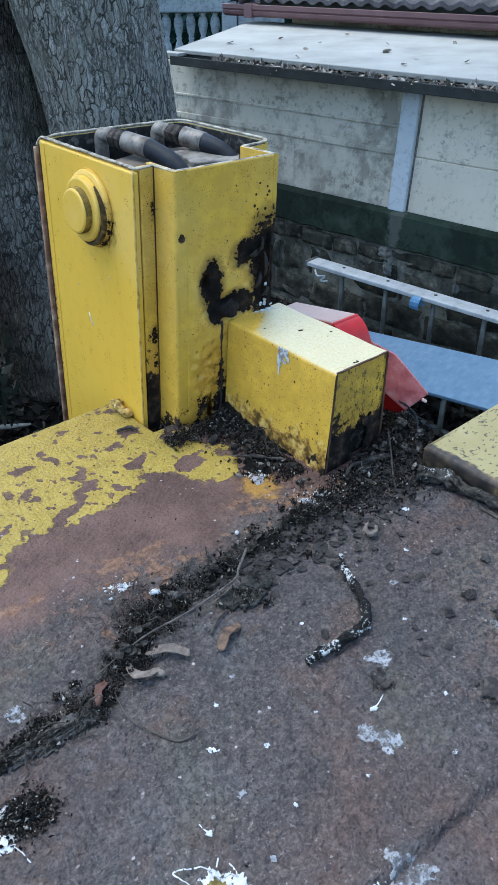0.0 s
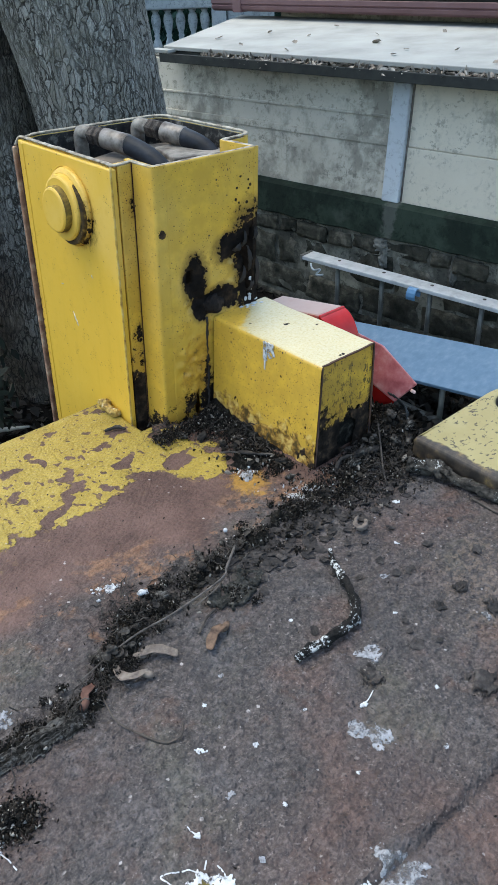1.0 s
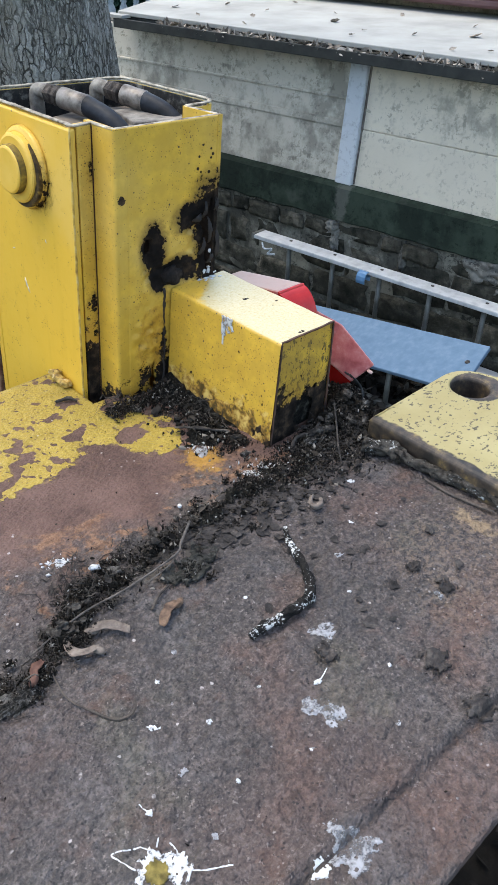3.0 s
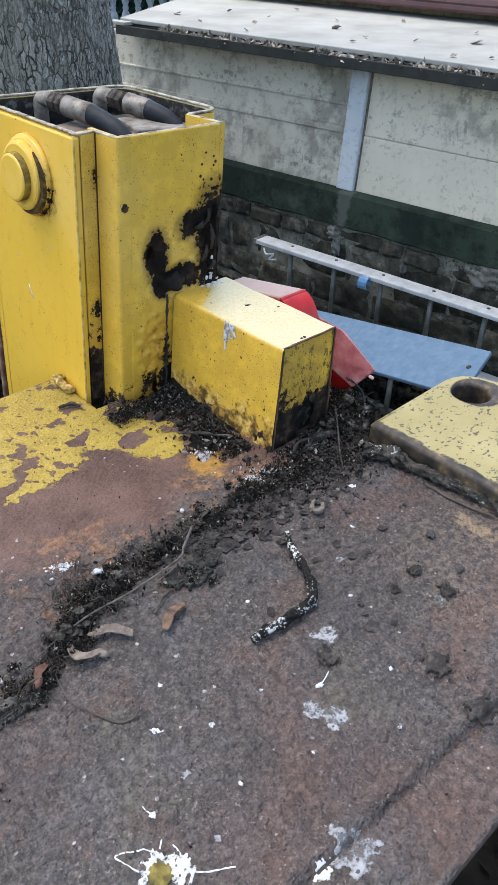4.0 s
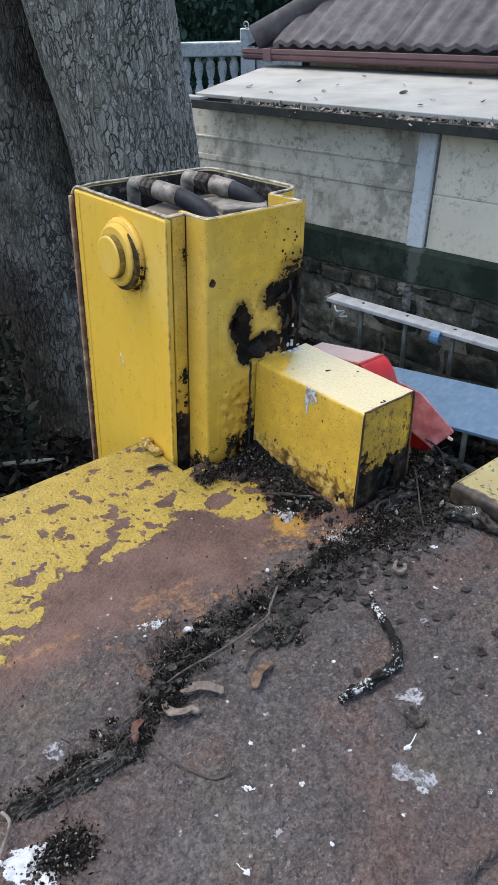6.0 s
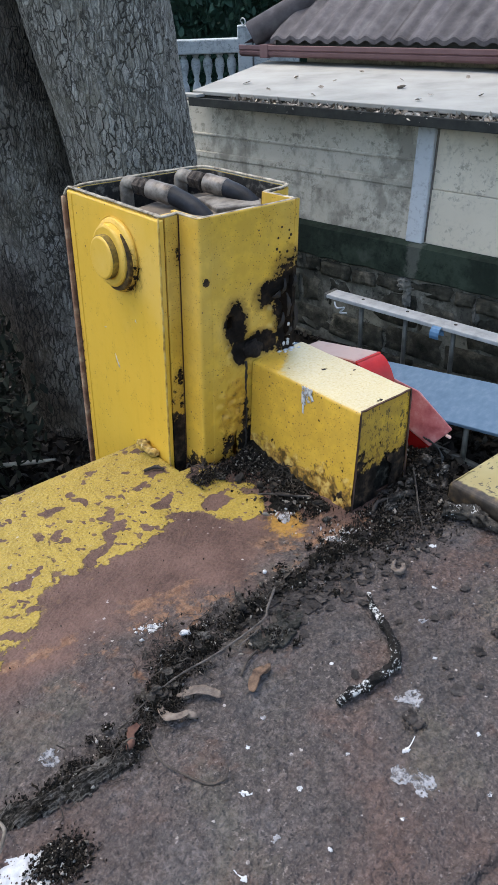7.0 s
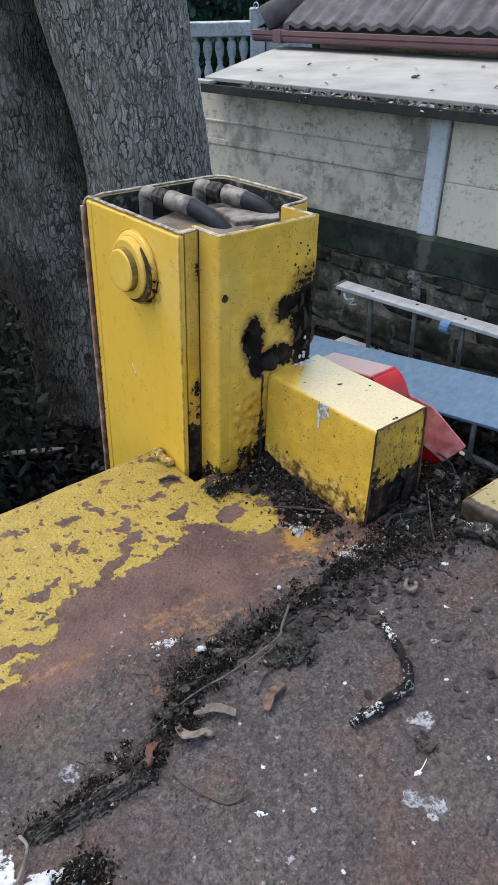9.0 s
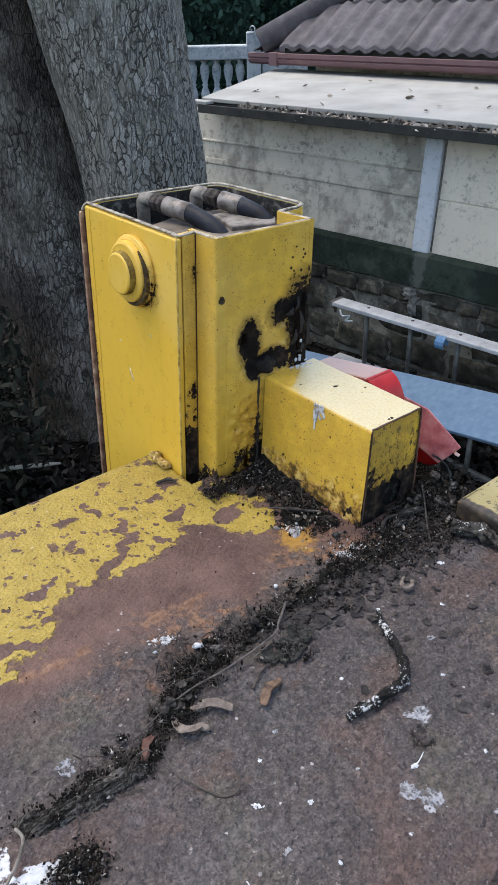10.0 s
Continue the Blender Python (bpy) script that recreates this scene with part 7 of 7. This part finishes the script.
twig("twig", [(0.560, 0.652, 0.006), (0.578, 0.654, 0.007), (0.594, 0.656, 0.009), (0.600, 0.664, 0.010)], [0.0007], M["stalk"], "short pale side twig on the ridge", 0.1, 6, 8)
twig("twig", [(0.545, 0.625, 0.003), (0.56, 0.634, 0.004), (0.575, 0.638, 0.004)], [0.0013], M["twig"], "short dark twig beside the ridge", 0.1, 5, 8)
twig("twig", [(0.441, 0.630, 0.004), (0.438, 0.619, 0.003), (0.435, 0.594, 0.0025), (0.444, 0.569, 0.0025), (0.4525, 0.5526, 0.0025), (0.463, 0.548, 0.003), (0.4705, 0.5508, 0.004), (0.4735, 0.5560, 0.005)], [0.0006, 0.0008, 0.0011, 0.0010, 0.0008], M["twig"], "thin curved grey stalk", 0.15, 8, 8)
twig("twig", [(0.888, 0.660, 0.012), (0.901, 0.632, 0.012), (0.906, 0.604, 0.010), (0.909, 0.571, 0.010), (0.917, 0.536, 0.010), (0.918, 0.49, 0.010), (0.915, 0.40, 0.010)], [0.0075, 0.0080, 0.0060, 0.0054, 0.0064, 0.0058, 0.0070], M["limeroot"], "knobbly black root lying along the lug plate", 0.9, 26, 24)
twig("twig", [(0.897, 0.575, 0.003), (0.896, 0.545, 0.003), (0.900, 0.515, 0.003), (0.905, 0.49, 0.004)], [0.0015], M["twig"], "thin grey stalk by the root", 0.1, 6, 8)
twig("twig", [(0.845, 0.655, 0.004), (0.862, 0.676, 0.010), (0.885, 0.700, 0.018), (0.91, 0.728, 0.03)], [0.0011], M["rootlet"], "dark twig sticking out of the soil heap", 0.15, 6, 8)
twig("twig", [(0.305, 0.634, 0.006), (0.305, 0.618, 0.010), (0.290, 0.602, 0.008), (0.27, 0.59, 0.004)], [0.0014, 0.0016, 0.0012], M["elbow"], "thin pale bent stalk", 0.1, 8, 8)
twig("twig", [(0.825, 0.716, 0.006), (0.838, 0.722, 0.010), (0.86, 0.716, 0.012), (0.878, 0.722, 0.014)], [0.0018, 0.0012], M["rootlet"], "broken brown bark stick", 0.9, 8, 14)
twig("twig", [(0.668, 0.985, 0.004), (0.684, 0.980, 0.005), (0.690, 0.970, 0.004)], [0.0016, 0.0022, 0.0014], M["rootlet"], "short black twig on the yellow paint", 0.8, 8, 10)
twig("twig", [(0.745, 0.838, 0.006), (0.758, 0.822, 0.009), (0.772, 0.806, 0.008), (0.79, 0.79, 0.006)], [0.0012, 0.0022, 0.0012], M["rootlet"], "stubby grey bark piece", 0.9, 8, 14)


def samara(a, b, material, bend, label, lift=0.0, wide=0.0019):
    """A winged seed: a plump nut at a, and a thin wing to b."""
    a, b = Vector((*a, 0)), Vector((*b, 0))
    ob = thing("winged_seed", label, "seed", "winged seeds on the deck")
    d = b - a
    l = d.length
    m = Matrix.Translation((a.x, a.y, 0.004 + lift)) @ Matrix.Rotation(math.atan2(d.y, d.x), 4, "Z")
    bm = bmesh.new()
    bmesh.ops.create_uvsphere(bm, u_segments=14, v_segments=9, radius=1)
    bmesh.ops.transform(bm, matrix=m @ pose(0.004, 0, 0) @ Matrix.Diagonal((0.0066, 0.0036, 0.0032, 1)), verts=bm.verts)
    part("nut", bm, material, ob, smooth=True)
    bm = bmesh.new()
    rows = []
    for i in range(13):
        u = i / 12
        w = wide + 0.0018 * math.sin(math.pi * min(1, u * 0.85 + 0.1)) * (1 if u < 0.95 else 0.6)
        w *= 1 + 0.35 * noise.noise(Vector((u * 5, a.x * 90, 2)))
        y, z = bend * math.sin(math.pi * u) * l, 0.0015 + 0.0015 * math.sin(u * 5)
        rows.append([bm.verts.new(m @ Vector((0.005 + (l - 0.005) * u, y + w * k, z + 0.0012 * abs(k) + (0.0016 if k > 0.5 else 0)))) for k in (-1, -0.4, 0.4, 1)])
    for p, q in zip(rows, rows[1:]):
        for k in range(3):
            bm.faces.new((p[k], p[k + 1], q[k + 1], q[k]))
    r = bmesh.ops.extrude_face_region(bm, geom=list(bm.faces))
    for v in r["geom"]:
        if isinstance(v, bmesh.types.BMVert):
            v.co.z += 0.0006
    bmesh.ops.recalc_face_normals(bm, faces=bm.faces)
    part("wing", bm, material, ob, smooth=True)


samara((0.485, 0.642), (0.514, 0.617), M["seedpale"], 0.10, "dry pale brown winged seed beside the twig", 0.0, 0.0027)
samara((0.4838, 0.614), (0.4640, 0.6430), M["seedpale"], 0.30, "curled pale winged seed lying on its side", 0.0, 0.0034)
samara((0.5712, 0.6158), (0.5386, 0.6016), M["seed"], -0.10, "russet winged seed lying alone on the rust", 0.0, 0.0034)
samara((0.4188, 0.6216), (0.4384, 0.6356), M["redseed"], 0.1, "broken russet winged seed by the soil ridge", 0.004)
curl = thing("curled_seed", "curled pale seed case among rust flakes", "seed")
part("case", tube(smooth_path([(0.7767, 0.6379, 0.006), (0.7671, 0.6327, 0.006), (0.763, 0.6249, 0.006), (0.7669, 0.6208, 0.006), (0.775, 0.6245, 0.006), (0.7779, 0.6289, 0.006)], 8), [0.0012] * 3 + [0.0018] * 5 + [0.0023] * 8 + [0.0030] * 14 + [0.0020] * 8 + [0.0013] * 3, 12, 0.6), M["seedpale"], curl, smooth=True)




def blot_into(bm, x, y, size, r, thick, ragged, stretch, turn, n, dome):
    ph = r.uniform(0, 50)
    rim = []
    for k in range(n):
        a = 2 * math.pi * k / n
        rad = size * (1 + ragged * noise.noise(Vector((math.cos(a) * 1.6 + ph, math.sin(a) * 1.6, 1))) + ragged * 0.45 * noise.noise(Vector((math.cos(a) * 5 + ph, math.sin(a) * 5, 3))))
        u, v = rad * math.cos(a) * stretch, rad * math.sin(a)
        px, py = x + u * math.cos(turn) - v * math.sin(turn), y + u * math.sin(turn) + v * math.cos(turn)
        rim.append((px, py, deck_height(px, py)))
    top_c = bm.verts.new((x, y, deck_height(x, y) + thick + dome))
    mid = [bm.verts.new((x + (p[0] - x) * 0.6, y + (p[1] - y) * 0.6, deck_height(x + (p[0] - x) * 0.6, y + (p[1] - y) * 0.6) + thick + dome * 0.7 * (1 + 0.4 * r.normal()))) for p in rim]
    top = [bm.verts.new((p[0], p[1], p[2] + thick * r.uniform(0.5, 1.2) + dome * 0.3 * r.rand())) for p in rim]
    bot = [bm.verts.new((p[0], p[1], p[2] - 0.0015)) for p in rim]
    for k in range(n):
        j = (k + 1) % n
        bm.faces.new((top_c, mid[k], mid[j]))
        bm.faces.new((mid[k], top[k], top[j], mid[j]))
        bm.faces.new((top[k], bot[k], bot[j], top[j]))


def sheet(name, x, y, size, seed, material, label, category, thick, lift, stretch, turn, parent=None, n=26, jag=0.0):
    """A thin ragged sheet lying on the deck, cut from a fine net so that its edge is broken."""
    r = np.random.RandomState(seed)
    ph = r.uniform(0, 90)
    bm = bmesh.new()
    vs = {}
    for i in range(-n, n + 1):
        for j in range(-n, n + 1):
            u, v = i / n * 1.5, j / n * 1.5
            d = 1 - math.hypot(u, v) + 0.55 * noise.noise(Vector((u * 1.5 + ph, v * 1.5, 1))) + 0.3 * noise.noise(Vector((u * 4 + ph, v * 4, 3)))
            d += jag * (0.45 * noise.noise(Vector((u * 2.6 + ph, v * 2.6, 5))) + 0.12 * noise.noise(Vector((u * 6 + ph, v * 6, 6))))
            a, b = u * size * stretch, v * size
            px, py = x + a * math.cos(turn) - b * math.sin(turn), y + a * math.sin(turn) + b * math.cos(turn)
            if d > 0.12:
                z = deck_height(px, py) + thick + lift * (0.5 + 0.8 * noise.noise(Vector((u * 1.3 + ph, v * 1.3, 7)))) * (1 - max(0, min(1, d)) * 0.6) + 0.15 * lift * noise.noise(Vector((u * 6 + ph, v * 6, 9)))
                vs[i, j] = bm.verts.new((px, py, z))
    for (i, j) in list(vs):
        q = [(i, j), (i + 1, j), (i + 1, j + 1), (i, j + 1)]
        if all(k in vs for k in q):
            bm.faces.new([vs[k] for k in q])
    bmesh.ops.delete(bm, geom=[v for v in bm.verts if not v.link_faces], context="VERTS")
    ex = bmesh.ops.extrude_edge_only(bm, edges=[e for e in bm.edges if e.is_boundary])
    for v in ex["geom"]:
        if isinstance(v, bmesh.types.BMVert):
            v.co.z -= thick * 1.6 + 0.0004
    ob = part(name, bm, material, parent, smooth=True)
    return ob if parent else tagged(ob, label, category, category + "s on the deck")


def blot(name, x, y, size, seed, material, label, category, thick=0.0012, ragged=0.45, stretch=1.0, turn=0.0, n=26, dome=0.0, lobes=0):
    """A thin ragged patch lying on the deck, with smaller drops round it."""
    r = np.random.RandomState(seed)
    bm = bmesh.new()
    blot_into(bm, x, y, size * (0.62 if lobes else 1), r, thick, ragged, stretch, turn, n, dome)
    for _ in range(lobes):
        a, d = r.uniform(0, 6.28), size * r.uniform(0.45, 1.15)
        u, v = d * math.cos(a) * stretch, d * math.sin(a)
        blot_into(bm, x + u * math.cos(turn) - v * math.sin(turn), y + u * math.sin(turn) + v * math.cos(turn), size * r.uniform(0.08, 0.38), r, thick * 0.9, 0.5, r.uniform(1, 1.9), a, 14, dome * 0.3)
    return tagged(part(name, bm, material), label, category, category + "s on the deck")


def flake(x, y, size, seed, label, lift=0.0, material=None):
    """A thin angular plate of rust scale, lying a little askew."""
    r = np.random.RandomState(seed)
    n = r.randint(9, 14)
    tilt = Euler((r.normal(0, 0.15), r.normal(0, 0.15), r.uniform(0, 6.28))).to_matrix()
    at = Vector((x, y, deck_height(x, y) + 0.0016 + size * 0.10 + lift))
    rim = []
    for k in range(n):
        a = 2 * math.pi * (k + r.uniform(-0.3, 0.3)) / n
        rad = size * r.uniform(0.6, 1.2)
        rim.append(Vector((1.3 * rad * math.cos(a), rad * math.sin(a), r.normal(0, 0.07) * size)))
    thick = 0.0006 + 0.10 * size
    bm = bmesh.new()
    top = [bm.verts.new(at + tilt @ v) for v in rim]
    inner = [bm.verts.new(at + tilt @ (v * 0.55 + Vector((0, 0, 0.05 * size * (1 + r.normal()))))) for v in rim]
    mid = bm.verts.new(at + tilt @ Vector((0, 0, 0.06 * size * r.normal())))
    low = [bm.verts.new(at + tilt @ (v * 0.94 + Vector((0, 0, -thick)))) for v in rim]
    for k in range(n):
        j = (k + 1) % n
        bm.faces.new((mid, inner[k], inner[j]))
        bm.faces.new((inner[k], top[k], top[j], inner[j]))
        bm.faces.new((top[k], low[k], low[j], top[j]))
    bm.faces.new(low[::-1])
    return tagged(part("rust_flake", bm, material or M["flake"]), label, "flake", "flakes on the deck")


DROPS = [(0.6455, 0.5035, 0.011, "greywhite", 1.3), (0.5768, 0.4560, 0.009, "greywhite", 1.3), (0.5865, 0.4400, 0.0115, "greywhite", 1.2), (0.5134, 0.3565, 0.0165, "greywhite", 1.25), (0.4874, 0.3647, 0.0065, "white", 1.2), (0.514, 0.3755, 0.006, "greywhite", 1.6),
         (0.47, 0.528, 0.0035, "white", 1.7), (0.465, 0.483, 0.0035, "greywhite", 1.2), (0.507, 0.502, 0.0022, "white", 1.0), (0.769, 0.711, 0.013, "white", 1.3), (0.755, 0.718, 0.006, "white", 1.5), (0.782, 0.702, 0.004, "white", 1.0),
         (0.516, 0.735, 0.006, "white", 1.3), (0.508, 0.742, 0.003, "white", 1.0), (0.525, 0.731, 0.003, "white", 1.0), (0.742, 0.786, 0.008, "greywhite", 1.8), (0.833, 0.632, 0.004, "white", 1.3),
         (0.303, 0.586, 0.016, "oldlime", 1.3), (0.3095, 0.566, 0.008, "oldlime", 1.5), (0.281, 0.616, 0.014, "white", 1.6), (0.4254, 0.4743, 0.0022, "white", 1.2), (0.6003, 0.47, 0.0024, "white", 1.6),
         (0.365, 0.663, 0.009, "greywhite", 1.1), (0.50, 0.56, 0.002, "white", 1.0), (0.56, 0.50, 0.0022, "white", 1.0), (0.62, 0.58, 0.002, "white", 1.0), (0.53, 0.575, 0.0035, "greywhite", 1.2),
         (0.55, 0.43, 0.002, "white", 1.0), (0.49, 0.45, 0.002, "white", 1.0), (0.45, 0.43, 0.0025, "greywhite", 1.0), (0.62, 0.40, 0.0022, "white", 1.0), (0.66, 0.44, 0.002, "white", 1.0), (0.70, 0.52, 0.002, "white", 1.0), (0.76, 0.46, 0.003, "greywhite", 1.6), (0.73, 0.56, 0.004, "greywhite", 1.5), (0.78, 0.585, 0.0025, "white", 1.0)]
def streak(name, pts, width, material, label):
    """A thin trickle of dried lime on the deck."""
    bm = tube([(x, y, 0.0) for x, y in [tuple(p)[:2] for p in smooth_path([(a, b, 0) for a, b in pts], 8)]], width, 8, 0.5)
    for v in bm.verts:
        v.co.z = deck_height(v.co.x, v.co.y) + 0.0002 + v.co.z * 0.25
    return bm


splash = thing("bird_dropping", "white bird dropping with runs and a yellow centre", "dropping", "droppings on the deck")
for pts in ([(0.3944, 0.4487), (0.391, 0.4585), (0.3887, 0.4688), (0.3972, 0.465), (0.4055, 0.46), (0.4089, 0.4532)], [(0.4133, 0.4507), (0.4165, 0.4535), (0.4198, 0.4564)], [(0.4211, 0.4367), (0.4235, 0.4407), (0.423, 0.448)], [(0.4187, 0.4262), (0.4316, 0.4167), (0.4459, 0.4075)]):
    part("run", streak("run", pts, 0.00055, M["white"], ""), M["chalk"], splash, smooth=True)
for k, (x, y, sz) in enumerate(((0.4044, 0.4395, 0.0125), (0.416, 0.4317, 0.0115), (0.408, 0.446, 0.007))):
    sheet("splash", x, y, sz, 700 + k, M["white"], "", "", 0.0004, 0.0004, 1.2, 0.6 * k, splash)
sheet("centre", 0.4035, 0.4375, 0.009, 720, M["mossy"], "", "", 0.0014, 0.0010, 1.2, 0.9, splash)
for pts in ([(0.3105, 0.563), (0.314, 0.552), (0.3155, 0.5398)], [(0.4254, 0.4743), (0.4248, 0.48), (0.4246, 0.4871)], [(0.6003, 0.47), (0.6083, 0.4714), (0.6166, 0.4742)]):
    d = tagged(part("bird_dropping", streak("run", pts, 0.0005, M["white"], ""), M["chalk"], smooth=True), "small white trickle of dropping on rust", "dropping", "droppings on the deck")
for k, (x, y, s, mat, st) in enumerate(DROPS):
    label = {"white": "splash of white bird dropping on rust", "greywhite": "faded grey-white dropping on rust", "oldlime": "thick chalky dropping on the rust", "mossy": "yellowish centre of a bird dropping"}[mat]
    if s > 0.0055:
        sheet("bird_dropping", x, y, s, 40 + k, M[mat], label, "dropping", 0.0003, 0.0003, st, k * 0.9)
        continue
    blot("bird_dropping", x, y, s, 40 + k, M[mat], label, "dropping", 0.0006, 0.6, st, k * 0.9, 34, 0.0012 if mat == "mossy" else 0.0003, 11 if s > 0.0055 else 2 if s > 0.003 else 0)
for k, (x, y, s) in enumerate([(0.772, 0.498, 0.010), (0.737, 0.496, 0.008), (0.684, 0.480, 0.009), (0.627, 0.483, 0.012), (0.694, 0.415, 0.017), (0.745, 0.578, 0.007), (0.754, 0.548, 0.006), (0.679, 0.361, 0.018), (0.773, 0.461, 0.012), 
                              (0.70, 0.640, 0.009), (0.715, 0.652, 0.010), (0.728, 0.640, 0.008), (0.735, 0.660, 0.010), (0.748, 0.648, 0.009), (0.76, 0.664, 0.008), (0.69, 0.656, 0.008), (0.675, 0.648, 0.007), (0.772, 0.652, 0.008), (0.712, 0.630, 0.008), (0.79, 0.664, 0.009), (0.805, 0.652, 0.008), (0.784, 0.63, 0.007), (0.82, 0.668, 0.010),
                              (0.84, 0.655, 0.009), (0.825, 0.64, 0.007), (0.86, 0.65, 0.010), (0.85, 0.63, 0.006), (0.74, 0.62, 0.006), (0.66, 0.66, 0.007), (0.755, 0.635, 0.006), (0.80, 0.56, 0.006), (0.83, 0.52, 0.008), (0.81, 0.47, 0.007), (0.53, 0.655, 0.007), (0.46, 0.618, 0.004), (0.56, 0.62, 0.006)]):
    if s > 0.0095:
        sheet("rust_flake", x, y, s * 0.72, 100 + k, M["flake"], "large dark flake of rust scale", "flake", 0.0016, 0.0065, 1.3, k * 1.7, None, 20, 1.0)
        continue
    flake(x, y, s * 0.72, 100 + k, "loose dark flake of rust scale")
for k, (x, y, w) in enumerate([(0.603, 0.640, 0.019), (0.584, 0.648, 0.010), (0.628, 0.650, 0.013)]):
    sheet("bark_plate", x, y, w, 830 + k, M["barkplate"], "ragged grey plate of rotten bark on the rust", "bark", 0.0020, 0.0050, 1.25, k * 1.3, None, 30, 0.8)
for k in range(70):
    x, y = picks.uniform(0.46, 0.66), picks.normal(0, 0.010)
    y += 0.652 + (x - 0.467) * 0.72 if x < 0.506 else 0.681 + (x - 0.506) * 0.06
    flake(x, y, picks.uniform(0.002, 0.0055), 900 + k, "curled black bark chip in the soil ridge", max(0.0, ridge_height(x, y)) + 0.001, M["root"])
rnd = random.Random(77)
for k in range(190):
    x = rnd.uniform(0.62, 0.89)
    y = 0.672 + 0.03 * (x - 0.6) / 0.27 + rnd.gauss(-0.014, 0.018)
    flake(x, y, rnd.uniform(0.003, 0.0092), 500 + k, "dark flat scale flake in the soil ridge")
for k in range(38):
    x, y = rnd.gauss(0.76, 0.075), rnd.gauss(0.60, 0.075)
    if 0.45 < x < 0.90 and 0.40 < y < 0.675:
        flake(x, y, rnd.uniform(0.0015, 0.0048), 300 + k, "loose dark flake of rust scale")
for k, (x, y, s) in enumerate([(0.535, 0.702, 0.0045), (0.655, 0.720, 0.003), (0.575, 0.648, 0.002), (0.56, 0.644, 0.0018), (0.865, 0.706, 0.005), (0.90, 0.675, 0.004), (0.845, 0.70, 0.0035), (0.76, 0.80, 0.0035), (0.725, 0.80, 0.003)]):
    bm = bmesh.new()
    bmesh.ops.create_icosphere(bm, subdivisions=2, radius=1)
    for v in bm.verts:
        v.co *= 1 + 0.5 * noise.noise(v.co * 1.7 + Vector((k * 3, 0, 0)))
    bmesh.ops.transform(bm, matrix=pose(x, y, 0.004 + s * 0.5, 10 * k, 20, 40 * k) @ Matrix.Diagonal((s * 1.5, s * 0.8, s * 0.6, 1)), verts=bm.verts)
    tagged(part("pebble", bm, M["white"] if k < 2 else M["elbow"], smooth=True), "small pale chip of stone in the soil", "pebble", "pebbles on the deck")
lumps = random.Random(5)
for k, (x, y, w) in enumerate([(0.845, 0.708, 0.007), (0.862, 0.713, 0.009), (0.880, 0.706, 0.006), (0.893, 0.716, 0.008), (0.912, 0.700, 0.007), (0.925, 0.690, 0.006), (0.940, 0.705, 0.008), (0.868, 0.690, 0.006), (0.902, 0.684, 0.005), (0.852, 0.694, 0.005), (0.930, 0.724, 0.009), (0.790, 0.775, 0.006), (0.775, 0.745, 0.005), (0.762, 0.855, 0.006), (0.752, 0.885, 0.007), (0.735, 0.905, 0.006), (0.655, 0.694, 0.005), (0.598, 0.688, 0.005), (0.548, 0.688, 0.006), (0.505, 0.672, 0.005), (0.47, 0.655, 0.004)]):
    bm = bmesh.new()
    bmesh.ops.create_icosphere(bm, subdivisions=3, radius=1)
    for v in bm.verts:
        v.co *= 1 + 0.6 * noise.noise(v.co * 1.6 + Vector((k * 5, 0, 0))) + 0.2 * noise.noise(v.co * 5 + Vector((k * 5, 3, 0)))
    top = max(0.0, heap_height(x, y), ridge_height(x, y))
    bmesh.ops.transform(bm, matrix=pose(x, y, top + 0.002 + w * 0.35, lumps.uniform(-25, 25), lumps.uniform(-25, 25), lumps.uniform(0, 180)) @ Matrix.Diagonal((w * 1.25, w * 0.75, w * 0.55, 1)), verts=bm.verts)
    tagged(part("bark_lump", bm, M["root"] if k % 3 else M["strip"], smooth=True), "crumbly lump of dark bark in the soil", "bark", "bark lumps on the deck")
